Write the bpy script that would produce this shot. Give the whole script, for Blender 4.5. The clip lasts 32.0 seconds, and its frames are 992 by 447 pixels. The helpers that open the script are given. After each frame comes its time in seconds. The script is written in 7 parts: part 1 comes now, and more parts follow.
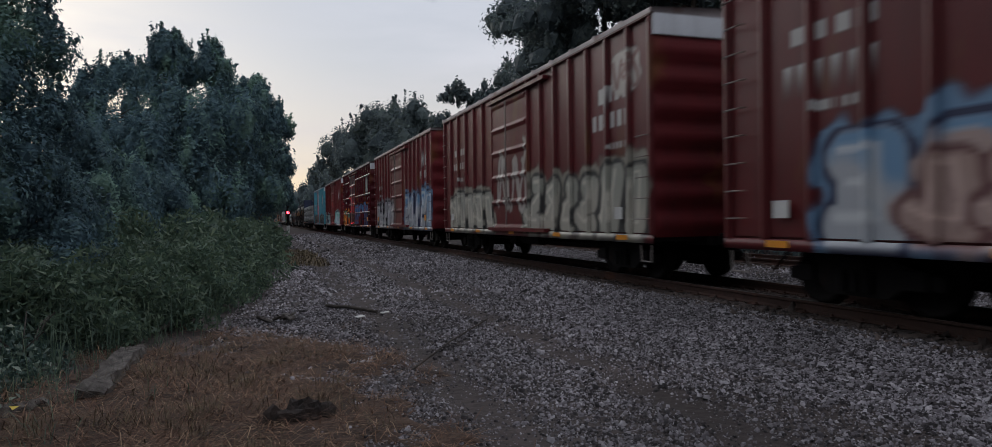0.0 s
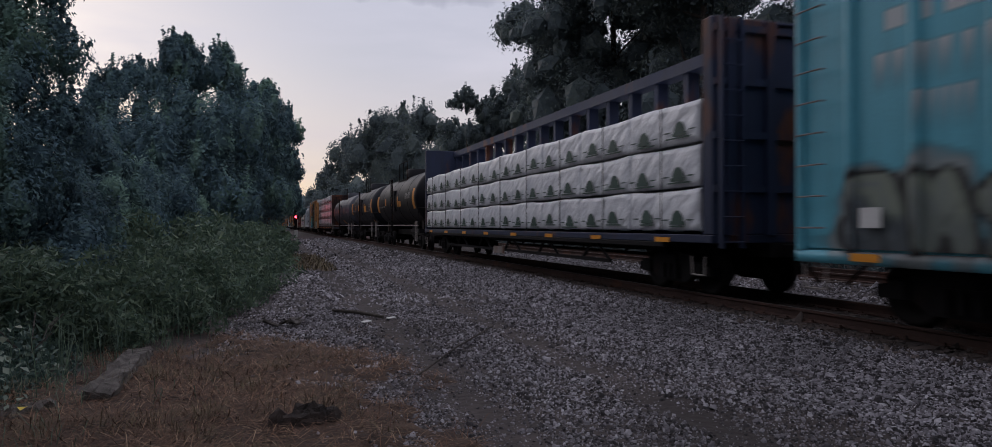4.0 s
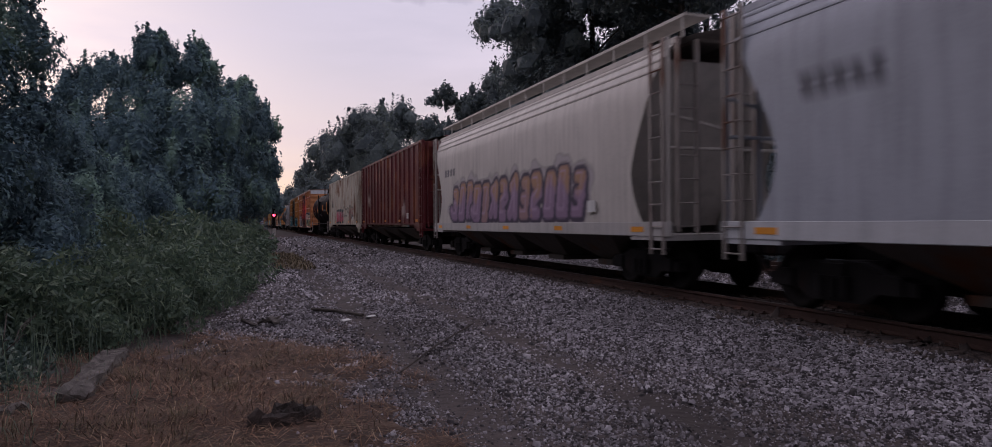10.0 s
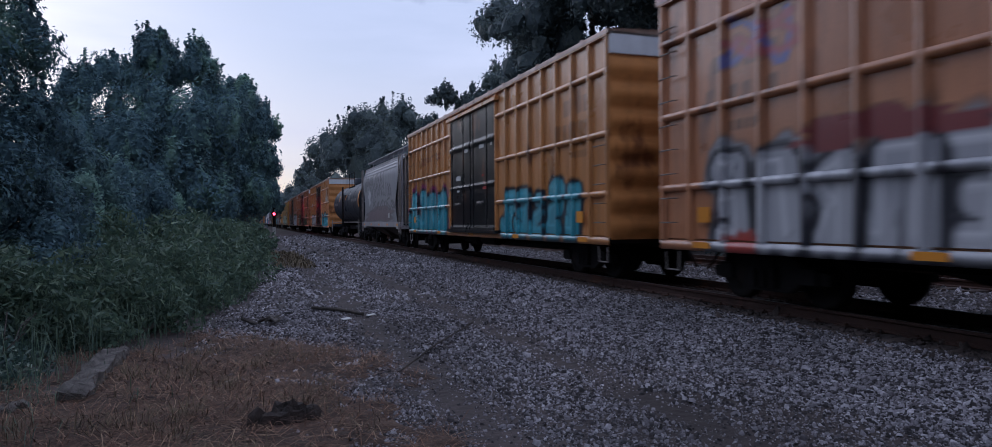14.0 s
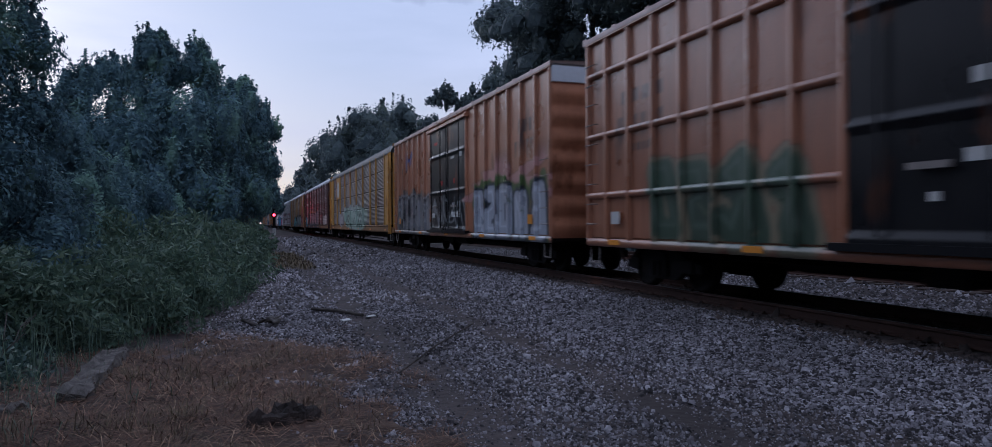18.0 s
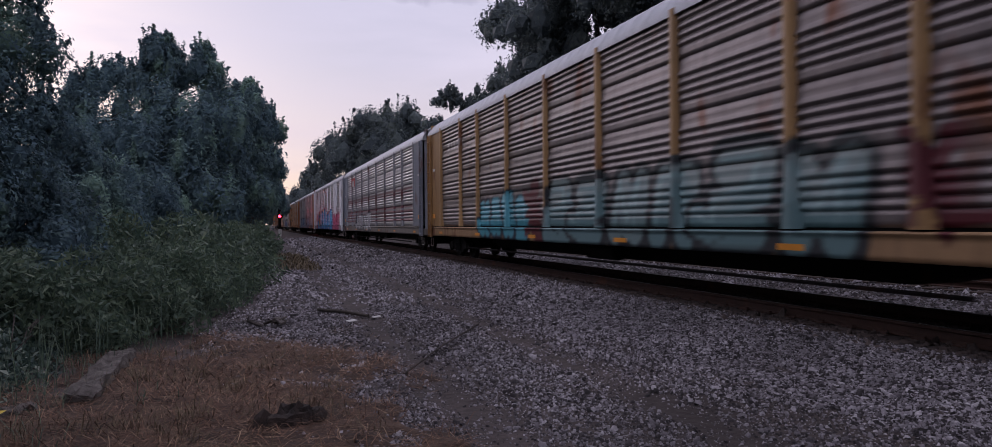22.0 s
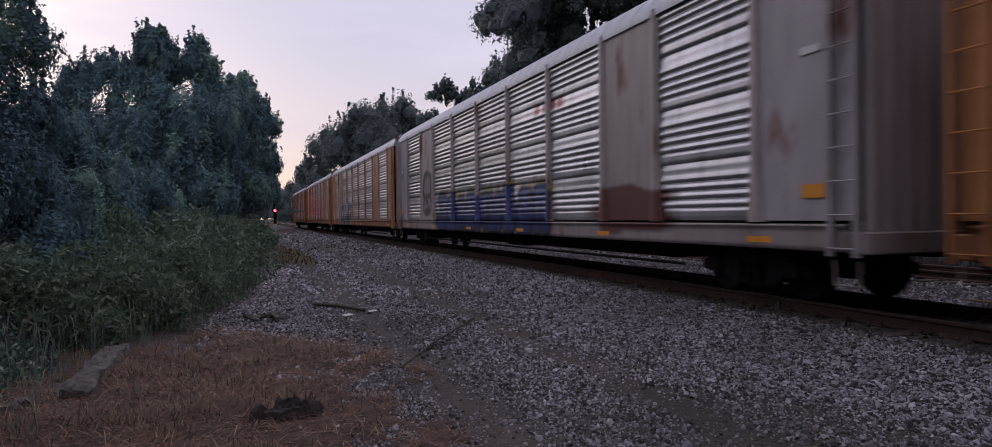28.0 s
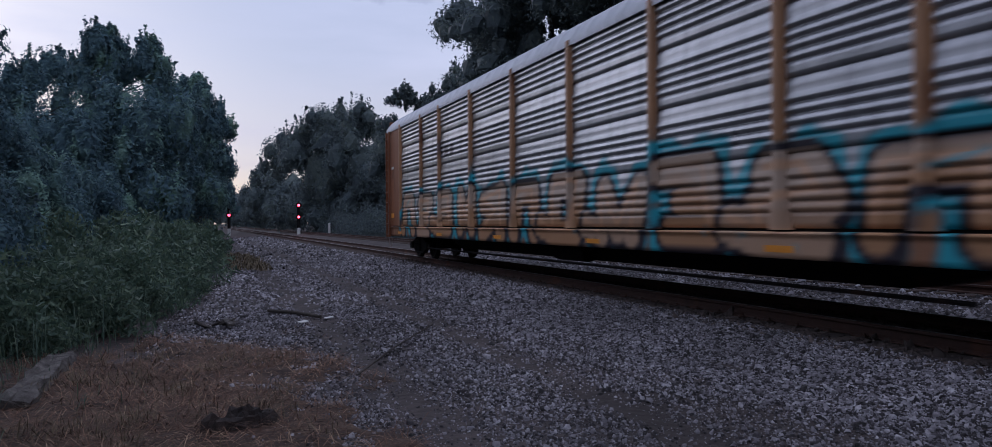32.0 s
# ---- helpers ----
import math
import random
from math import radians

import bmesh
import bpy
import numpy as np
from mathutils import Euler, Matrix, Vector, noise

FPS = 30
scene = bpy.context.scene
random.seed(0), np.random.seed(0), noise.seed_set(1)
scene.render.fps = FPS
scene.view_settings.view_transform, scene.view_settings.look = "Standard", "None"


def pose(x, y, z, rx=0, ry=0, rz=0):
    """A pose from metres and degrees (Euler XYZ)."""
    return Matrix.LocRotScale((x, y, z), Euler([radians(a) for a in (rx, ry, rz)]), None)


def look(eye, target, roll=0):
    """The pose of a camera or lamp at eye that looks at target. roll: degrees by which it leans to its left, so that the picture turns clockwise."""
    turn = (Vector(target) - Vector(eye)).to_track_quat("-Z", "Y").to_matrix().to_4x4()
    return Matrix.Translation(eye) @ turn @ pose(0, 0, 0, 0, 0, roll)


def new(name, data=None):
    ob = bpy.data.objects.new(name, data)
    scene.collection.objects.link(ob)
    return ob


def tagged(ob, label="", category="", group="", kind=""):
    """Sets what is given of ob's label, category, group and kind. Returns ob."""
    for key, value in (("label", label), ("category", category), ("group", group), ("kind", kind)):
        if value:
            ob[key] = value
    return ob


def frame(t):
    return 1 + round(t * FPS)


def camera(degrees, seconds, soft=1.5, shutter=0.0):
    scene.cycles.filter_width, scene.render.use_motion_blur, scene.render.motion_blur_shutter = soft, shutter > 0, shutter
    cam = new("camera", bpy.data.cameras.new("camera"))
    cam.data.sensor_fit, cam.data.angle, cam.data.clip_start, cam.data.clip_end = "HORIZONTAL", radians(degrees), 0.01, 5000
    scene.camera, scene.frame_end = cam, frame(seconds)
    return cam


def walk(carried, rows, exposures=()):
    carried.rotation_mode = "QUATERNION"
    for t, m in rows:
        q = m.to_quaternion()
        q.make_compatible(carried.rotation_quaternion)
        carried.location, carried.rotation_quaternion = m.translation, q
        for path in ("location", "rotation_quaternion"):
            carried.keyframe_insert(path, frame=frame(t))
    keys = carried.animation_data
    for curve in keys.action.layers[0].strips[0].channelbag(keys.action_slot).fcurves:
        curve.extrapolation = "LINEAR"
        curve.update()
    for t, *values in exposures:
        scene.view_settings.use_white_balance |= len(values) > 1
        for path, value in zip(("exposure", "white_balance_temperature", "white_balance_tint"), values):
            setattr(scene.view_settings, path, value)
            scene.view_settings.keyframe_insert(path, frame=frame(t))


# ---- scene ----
# ---------- camera: held by a bystander beside the line ----------
cam = camera(70.4, 32.0, soft=0.6, shutter=0.18)
PATH = [
    (0, 0, 0, 1.65, 89.58, 0.75, -18.52),
    (0.5, 0, 0, 1.65, 88.62, 0.86, -19.04),
    (1, 0, 0, 1.65, 87.19, 0.75, -15.76),
    (1.5, 0, 0, 1.65, 89.08, -0.09, -17.61),
    (2, 0, 0, 1.65, 89.26, -0.06, -17.40),
    (2.5, 0, 0, 1.65, 90.68, 0.83, -15.82),
    (3, 0, 0, 1.65, 91.91, -0.02, -18.46),
    (3.5, 0, 0, 1.65, 90.44, 0.15, -17.70),
    (5.5, 0, 0, 1.65, 89.82, 0.38, -19.09),
    (6, 0, 0, 1.65, 89.75, 0.31, -18.93),
    (6.5, 0, 0, 1.65, 89.60, 0.08, -18.90),
    (7, 0, 0, 1.65, 89.54, 0.30, -18.83),
    (7.5, 0, 0, 1.65, 89.64, 0.45, -19.14),
    (8, 0, 0, 1.65, 89.62, 0.51, -18.99),
    (8.5, 0, 0, 1.65, 89.86, 0.42, -19.48),
    (9, 0, 0, 1.65, 89.81, 0.41, -19.67),
    (9.5, 0, 0, 1.65, 89.72, 0.39, -19.48),
    (10, 0, 0, 1.65, 89.90, 0.40, -19.57),
    (10.5, 0, 0, 1.65, 89.48, 0.41, -19.62),
    (11, 0, 0, 1.65, 89.65, 0.59, -19.73),
    (11.5, 0, 0, 1.65, 89.57, 0.57, -19.01),
    (12, 0, 0, 1.65, 89.07, 0.59, -19.11),
    (12.5, 0, 0, 1.65, 89.23, 0.38, -19.02),
    (13, 0, 0, 1.65, 89.19, 0.32, -18.75),
    (13.5, 0, 0, 1.65, 89.26, 0.49, -19.21),
    (14, 0, 0, 1.65, 89.79, 0.40, -19.56),
    (14.5, 0, 0, 1.65, 89.71, 0.54, -19.50),
    (15, 0, 0, 1.65, 89.90, 0.50, -19.60),
    (15.5, 0, 0, 1.65, 90.10, 0.36, -19.26),
    (17.5, 0, 0, 1.65, 90.02, 0.19, -19.44),
    (18, 0, 0, 1.65, 89.90, 0.33, -19.56),
    (18.5, 0, 0, 1.65, 89.70, 0.18, -19.51),
    (19, 0, 0, 1.65, 89.43, 0.31, -19.80),
    (19.5, 0, 0, 1.65, 89.58, 0.37, -20.03),
    (20, 0, 0, 1.65, 89.83, 0.52, -19.57),
    (20.5, 0, 0, 1.65, 89.82, 0.68, -19.76),
    (21, 0, 0, 1.65, 89.80, 0.64, -19.69),
    (21.5, 0, 0, 1.65, 89.70, 0.44, -18.69),
    (22, 0, 0, 1.65, 89.94, 0.52, -19.14),
    (22.5, 0, 0, 1.65, 89.90, 0.58, -19.22),
    (23, 0, 0, 1.65, 89.57, 0.55, -19.09),
    (23.5, 0, 0, 1.65, 89.25, 0.70, -18.76),
    (24, 0, 0, 1.65, 89.33, 0.72, -18.94),
    (24.5, 0, 0, 1.65, 89.46, 1.00, -19.09),
    (25, 0, 0, 1.65, 89.68, 0.99, -19.00),
    (25.5, 0, 0, 1.65, 89.71, 0.96, -19.36),
    (27.5, 0, 0, 1.65, 89.27, 0.90, -19.28),
    (28, 0, 0, 1.65, 89.44, 0.66, -19.49),
    (28.5, 0, 0, 1.65, 89.34, 0.79, -19.68),
    (29, 0, 0, 1.65, 89.38, 0.79, -20.00),
    (29.5, 0, 0, 1.65, 89.46, 0.61, -19.76),
    (30, 0, 0, 1.65, 89.28, 0.75, -20.04),
    (30.5, 0, 0, 1.65, 89.67, 0.53, -20.31),
    (31, 0, 0, 1.65, 89.68, 0.45, -20.50),
    (31.5, 0, 0, 1.65, 89.64, 0.28, -21.86),
    (32, 0, 0, 1.65, 89.91, 0.34, -22.84),
]
EXPOSURE = [
    (0, -0.05, 6104, 9.3), (0.5, 0.1, 6124, 11.5), (1, 0.3, 6194, 13.6), (1.5, 0.25, 6265, 17.3), (2, 0.2, 6195, 15.2),
    (2.5, 0.0, 6061, 14.4), (3, -0.25, 5797, 9.4), (3.5, -0.22, 5898, 12.5), (5.5, 0.12, 6338, 29.0), (6, 0.23, 6324, 31.7),
    (7, 0.16, 6420, 33.1), (8, -0.05, 6419, 29.9), (8.4, -0.05, 6059, 26.4), (8.8, 0.0, 5260, 21.8), (9, 0.0, 5194, 21.0),
    (9.5, 0.0, 5231, 20.8), (9.8, -0.05, 6006, 27.5), (10, -0.05, 6276, 30.2), (11, 0.1, 6436, 30.4), (12, 0.12, 6202, 21.8),
    (13, 0.26, 6306, 28.8), (13.5, 0.1, 5589, 21.7), (14, 0.0, 5131, 16.1), (15, -0.05, 4803, 20.1), (18, -0.12, 5029, 15.5),
    (19, -0.05, 5141, 13.7), (19.6, -0.09, 5439, 20.2), (20, -0.01, 5992, 31.2), (21, -0.01, 5827, 26.5), (22, -0.01, 6008, 28.3),
    (23, -0.07, 6452, 32.5), (24, -0.03, 6212, 28.2), (25, -0.03, 6338, 29.0), (28, 0.01, 6059, 26.4), (29, -0.07, 6215, 29.8),
    (30, -0.07, 5800, 23.6), (31, -0.15, 5458, 19.7), (32, -0.15, 5297, 18.7),
]
walk(cam, [(t, pose(*p)) for t, *p in PATH], EXPOSURE)

# ---------- world, sun ----------
world = bpy.data.worlds.new("dusk_sky")
scene.world = world
world.use_nodes = True
wn, wl = world.node_tree.nodes, world.node_tree.links
wn.clear()
w_out = wn.new("ShaderNodeOutputWorld")
w_bg = wn.new("ShaderNodeBackground")
w_sky = wn.new("ShaderNodeTexSky")
w_sky.sky_type = "NISHITA"
w_sky.sun_disc = False
w_sky.sun_elevation = radians(8.0)
w_sky.sun_rotation = radians(-20.0)
w_sky.altitude = 0
w_sky.air_density = 1.0
w_sky.dust_density = 1.6
w_sky.ozone_density = 2.0
# thin high cloud evens the sky out
w_co = wn.new("ShaderNodeTexCoord")
w_map = wn.new("ShaderNodeMapping")
w_map.inputs["Scale"].default_value = (1.2, 1.2, 6.0)
w_noise = wn.new("ShaderNodeTexNoise")
w_noise.inputs["Scale"].default_value = 2.2
w_noise.inputs["Detail"].default_value = 6
w_ramp = wn.new("ShaderNodeValToRGB")
w_ramp.color_ramp.elements[0].position, w_ramp.color_ramp.elements[0].color = 0.36, (0.68, 0.68, 0.68, 1)
w_ramp.color_ramp.elements[1].position, w_ramp.color_ramp.elements[1].color = 0.66, (0.95, 0.95, 0.95, 1)
w_mix = wn.new("ShaderNodeMix")
w_mix.data_type = "RGBA"
wl.new(w_co.outputs["Generated"], w_map.inputs["Vector"])
wl.new(w_map.outputs["Vector"], w_noise.inputs["Vector"])
wl.new(w_noise.outputs["Fac"], w_ramp.inputs["Fac"])
wl.new(w_ramp.outputs["Color"], w_mix.inputs["Factor"])
# the cloud veil is warmer towards the horizon
w_sep = wn.new("ShaderNodeSeparateXYZ")
w_grad = wn.new("ShaderNodeValToRGB")
w_stops = [(0.0, (0.80, 0.655, 0.53)), (0.10, (0.83, 0.735, 0.665)), (0.22, (0.745, 0.725, 0.745)), (0.36, (0.73, 0.735, 0.79)), (0.62, (1.0, 0.98, 1.02))]
while len(w_grad.color_ramp.elements) < len(w_stops):
    w_grad.color_ramp.elements.new(0.5)
for e, (p, c) in zip(w_grad.color_ramp.elements, w_stops):
    e.position, e.color = p, (*c, 1)
w_ten = wn.new("ShaderNodeVectorMath")
w_ten.operation = "SCALE"
w_ten.inputs["Scale"].default_value = 10.0
wl.new(w_co.outputs["Generated"], w_sep.inputs["Vector"])
wl.new(w_sep.outputs["Z"], w_grad.inputs["Fac"])
wl.new(w_grad.outputs["Color"], w_ten.inputs[0])
wl.new(w_ten.outputs["Vector"], w_mix.inputs["B"])
wl.new(w_sky.outputs["Color"], w_mix.inputs["A"])


def sky_math(op, a, b=None):
    m = wn.new("ShaderNodeMath")
    m.operation = op
    for k, v in enumerate((a, b)):
        if isinstance(v, (int, float)):
            m.inputs[k].default_value = v
        elif v is not None:
            wl.new(v, m.inputs[k])
    return m.outputs[0]


# one long grey cloud low over the trees ahead
w_side = sky_math("SUBTRACT", sky_math("MULTIPLY", w_sep.outputs["X"], 0.98), sky_math("MULTIPLY", w_sep.outputs["Y"], 0.195))
w_puff = wn.new("ShaderNodeTexNoise")
w_puff.inputs["Scale"].default_value, w_puff.inputs["Detail"].default_value = 14.0, 5
wl.new(w_co.outputs["Generated"], w_puff.inputs["Vector"])
w_lift = sky_math("SUBTRACT", sky_math("SUBTRACT", w_sep.outputs["Z"], 0.312), sky_math("MULTIPLY", sky_math("SUBTRACT", w_puff.outputs["Fac"], 0.5), 0.05))
w_oval = sky_math("ADD", sky_math("POWER", sky_math("ABSOLUTE", sky_math("DIVIDE", w_side, 0.13)), 2.0), sky_math("POWER", sky_math("ABSOLUTE", sky_math("DIVIDE", w_lift, 0.017)), 2.0))
w_mask = wn.new("ShaderNodeMapRange")
w_mask.inputs["From Min"].default_value, w_mask.inputs["From Max"].default_value = 1.3, 0.3
w_mask.inputs["To Min"].default_value, w_mask.inputs["To Max"].default_value = 0.0, 0.5
wl.new(w_oval, w_mask.inputs["Value"])
w_front = sky_math("MULTIPLY", w_mask.outputs["Result"], sky_math("GREATER_THAN", w_sep.outputs["Y"], 0.0))
w_dark = wn.new("ShaderNodeMix")
w_dark.data_type = "RGBA"
w_dark.inputs["B"].default_value = (3.0, 3.1, 3.7, 1)
wl.new(w_front, w_dark.inputs["Factor"])
wl.new(w_mix.outputs["Result"], w_dark.inputs["A"])
wl.new(w_dark.outputs["Result"], w_bg.inputs["Color"])
w_bg.inputs["Strength"].default_value = 0.10
wl.new(w_bg.outputs["Background"], w_out.inputs["Surface"])

sun_data = bpy.data.lights.new("sun", "SUN")
sun_data.energy, sun_data.angle, sun_data.color = 0.35, radians(40), (1.0, 0.92, 0.84)
sun = new("sun", sun_data)
sun.matrix_world = look((-16, 44, 14), (0, 0, 0))

# ---------- materials ----------


def nodes_of(name):
    m = bpy.data.materials.new(name)
    m.use_nodes = True
    return m, m.node_tree.nodes, m.node_tree.links, m.node_tree.nodes["Principled BSDF"]


def noise_node(n, l, vec, scale, detail=4, stretch=None):
    if stretch:
        mp = n.new("ShaderNodeMapping")
        mp.inputs["Scale"].default_value = stretch
        l.new(vec, mp.inputs["Vector"])
        vec = mp.outputs["Vector"]
    t = n.new("ShaderNodeTexNoise")
    t.inputs["Scale"].default_value = scale
    t.inputs["Detail"].default_value = detail
    l.new(vec, t.inputs["Vector"])
    return t.outputs["Fac"]


def ramp_node(n, l, fac, stops):
    r = n.new("ShaderNodeValToRGB")
    els = r.color_ramp.elements
    while len(els) < len(stops):
        els.new(0.5)
    for e, (p, c) in zip(els, stops):
        e.position, e.color = p, (c[0], c[1], c[2], 1) if not isinstance(c, (int, float)) else (c, c, c, 1)
    l.new(fac, r.inputs["Fac"])
    return r.outputs["Color"]


def mix_node(n, l, fac, a, b, mode="MIX"):
    m = n.new("ShaderNodeMix")
    m.data_type, m.blend_type = "RGBA", mode
    for sock, v in (("Factor", fac), ("A", a), ("B", b)):
        if isinstance(v, (int, float)):
            m.inputs[sock].default_value = v
        elif isinstance(v, tuple):
            m.inputs[sock].default_value = (v[0], v[1], v[2], 1)
        else:
            l.new(v, m.inputs[sock])
    return m.outputs["Result"]


def bump_node(n, l, height, strength, dist):
    b = n.new("ShaderNodeBump")
    b.inputs["Strength"].default_value = strength
    b.inputs["Distance"].default_value = dist
    l.new(height, b.inputs["Height"])
    return b.outputs["Normal"]


def paint(name, col, rough=0.5, metal=0.0, dirt=0.35, rust=0.0, painted=False, streak=(1.5, 3.0, 0.25), rust_col=(0.13, 0.045, 0.018), spec=0.32):
    """Weathered paint: blotches, vertical streaks, rust patches; painted: takes graffiti from the mesh's paint colours."""
    m, n, l, p = nodes_of(name)
    co = n.new("ShaderNodeTexCoord").outputs["Object"]
    rnd = n.new("ShaderNodeObjectInfo").outputs["Random"]
    big = noise_node(n, l, co, 0.9, 5)
    st = noise_node(n, l, co, 2.0, 6, streak)
    fine = noise_node(n, l, co, 28, 5)
    dark = tuple(c * 0.45 for c in col)
    c = mix_node(n, l, ramp_node(n, l, big, [(0.3, dirt), (0.7, 0.0)]), col, dark)
    c = mix_node(n, l, ramp_node(n, l, st, [(0.46, 0.0), (0.75, dirt * 1.2)]), c, tuple(x * 0.35 + 0.01 for x in col))
    c = mix_node(n, l, ramp_node(n, l, fine, [(0.35, 0.0), (0.8, 0.22)]), c, tuple(min(1, x * 1.35 + 0.004) for x in col))
    if rust:
        rp = noise_node(n, l, co, 1.3, 8, (1.0, 1.0, 0.45))
        c = mix_node(n, l, ramp_node(n, l, rp, [(0.60 - 0.16 * rust, 0.0), (0.70 - 0.12 * rust, 0.9)]), c, rust_col)
    if painted:
        at = n.new("ShaderNodeAttribute")
        at.attribute_name = "paint"
        c = mix_node(n, l, at.outputs["Alpha"], c, at.outputs["Color"])
        # sprayed paint covers the bare metal
        bare_metal = n.new("ShaderNodeMath")
        bare_metal.operation = "MULTIPLY_ADD"
        bare_metal.inputs[1].default_value, bare_metal.inputs[2].default_value = -metal, metal
        l.new(at.outputs["Alpha"], bare_metal.inputs[0])
        l.new(bare_metal.outputs[0], p.inputs["Metallic"])
    hue = n.new("ShaderNodeHueSaturation")
    vr = n.new("ShaderNodeMapRange")
    vr.inputs["To Min"].default_value, vr.inputs["To Max"].default_value = 0.90, 1.08
    l.new(rnd, vr.inputs["Value"])
    l.new(vr.outputs["Result"], hue.inputs["Value"])
    l.new(c, hue.inputs["Color"])
    l.new(hue.outputs["Color"], p.inputs["Base Color"])
    if not painted:
        p.inputs["Metallic"].default_value = metal
    p.inputs["Specular IOR Level"].default_value = spec
    rr = n.new("ShaderNodeMapRange")
    rr.inputs["To Min"].default_value, rr.inputs["To Max"].default_value = rough - 0.12, rough + 0.18
    l.new(big, rr.inputs["Value"])
    l.new(rr.outputs["Result"], p.inputs["Roughness"])
    l.new(bump_node(n, l, fine, 0.12, 0.01), p.inputs["Normal"])
    return m


def soil(name, stops, scale, bump=0.02, rough=0.95):
    m, n, l, p = nodes_of(name)
    co = n.new("ShaderNodeTexCoord").outputs["Object"]
    a, b = noise_node(n, l, co, scale, 8), noise_node(n, l, co, scale * 14, 6)
    c = ramp_node(n, l, a, stops)
    c = mix_node(n, l, ramp_node(n, l, b, [(0.3, 0.55), (0.7, 0.0)]), c, tuple(0.4 * x for x in stops[0][1]))
    l.new(c, p.inputs["Base Color"])
    p.inputs["Roughness"].default_value = rough
    l.new(bump_node(n, l, b, 0.7, bump), p.inputs["Normal"])
    return m


def island(name, stops, rough=0.9, grain=30.0, transl=0.0, lit_spray=None, spec=0.5):
    """Colour that differs from piece to piece of one mesh."""
    m, n, l, p = nodes_of(name)
    r = n.new("ShaderNodeNewGeometry").outputs["Random Per Island"]
    co = n.new("ShaderNodeTexCoord").outputs["Object"]
    c = ramp_node(n, l, r, stops)
    c = mix_node(n, l, ramp_node(n, l, noise_node(n, l, co, grain, 4), [(0.35, 0.35), (0.65, 0.0)]), c, tuple(0.5 * x for x in stops[0][1]))
    c = mix_node(n, l, ramp_node(n, l, noise_node(n, l, co, 0.35, 3), [(0.35, 0.45), (0.65, 0.0)]), c, tuple(0.6 * x for x in stops[0][1]))
    if lit_spray:
        # lighter patches put into the colour, standing in for sprays that catch the light
        c = mix_node(n, l, ramp_node(n, l, noise_node(n, l, co, 0.8, 5, (1, 1, 0.6)), [(0.52, 0.0), (0.68, 0.8)]), c, lit_spray)
    l.new(c, p.inputs["Base Color"])
    p.inputs["Roughness"].default_value = rough
    p.inputs["Specular IOR Level"].default_value = spec
    if transl:
        t = n.new("ShaderNodeBsdfTranslucent")
        l.new(c, t.inputs["Color"])
        mx = n.new("ShaderNodeMixShader")
        mx.inputs["Fac"].default_value = transl
        l.new(p.outputs["BSDF"], mx.inputs[1])
        l.new(t.outputs["BSDF"], mx.inputs[2])
        l.new(mx.outputs["Shader"], n["Material Output"].inputs["Surface"])
    return m


M_STEEL_DARK = paint("dark_grimy_steel", (0.016, 0.0145, 0.015), 0.7, 0.1, 0.5, 0.12, rust_col=(0.045, 0.022, 0.014), spec=0.12)
M_WHEEL = paint("rolled_steel_wheel", (0.015, 0.0125, 0.0125), 0.7, 0.1, 0.5, 0.0, spec=0.12)
M_GALV = paint("galvanised_sheet", (0.62, 0.64, 0.67), 0.45, 0.2, 0.3)
M_RUNG = paint("worn_ladder_steel", (0.30, 0.27, 0.25), 0.5, 0.4, 0.4, 0.3)
M_ORANGE = paint("amber_reflector", (0.75, 0.30, 0.03), 0.35, 0, 0.2)
M_WHITE = paint("stencil_white", (0.62, 0.62, 0.60), 0.6, 0, 0.35)
M_BLACKP = paint("stencil_black", (0.02, 0.02, 0.022), 0.6, 0, 0.2)
M_RAIL_SIDE = paint("rusty_rail", (0.074, 0.041, 0.032), 0.8, 0.1, 0.5, 0.2, rust_col=(0.11, 0.048, 0.03))
M_RAIL_TOP = paint("shiny_rail_head", (0.33, 0.31, 0.30), 0.28, 1.0, 0.25)
M_TIE = soil("weathered_tie", [(0.3, (0.045, 0.032, 0.027)), (0.7, (0.115, 0.086, 0.072))], 3.0)
M_GROUND = soil("dark_cinder_soil", [(0.3, (0.032, 0.024, 0.022)), (0.55, (0.060, 0.046, 0.043)), (0.75, (0.105, 0.084, 0.080))], 0.7, 0.03)
M_STRAWBED = soil("rotted_straw", [(0.3, (0.032, 0.020, 0.014)), (0.55, (0.082, 0.047, 0.030)), (0.75, (0.145, 0.090, 0.056))], 2.0, 0.04)
M_STONE = island("crushed_granite", [(0.0, (0.013, 0.011, 0.012)), (0.34, (0.050, 0.043, 0.048)), (0.48, (0.195, 0.180, 0.198)), (0.82, (0.33, 0.312, 0.338)), (1.0, (0.58, 0.56, 0.59))], 0.85, 40)
M_STONE_OILY = island("oil_stained_ballast", [(0.0, (0.022, 0.015, 0.012)), (0.6, (0.070, 0.050, 0.043)), (1.0, (0.16, 0.125, 0.112))], 0.85, 40)
M_STRAW = island("dead_straw", [(0.0, (0.045, 0.022, 0.015)), (0.4, (0.16, 0.082, 0.050)), (0.8, (0.32, 0.185, 0.112)), (1.0, (0.56, 0.40, 0.25))], 0.9, 8)
M_LEAF_DARK = island("dark_vine_leaf", [(0.0, (0.098, 0.165, 0.205)), (0.6, (0.140, 0.228, 0.258)), (1.0, (0.195, 0.300, 0.265))], 0.6, 3, 0.30, (0.245, 0.38, 0.28), 0.10)
M_DRY = island("dry_verge_grass", [(0.0, (0.08, 0.062, 0.038)), (0.5, (0.17, 0.135, 0.078)), (1.0, (0.28, 0.22, 0.13))], 0.9, 8)
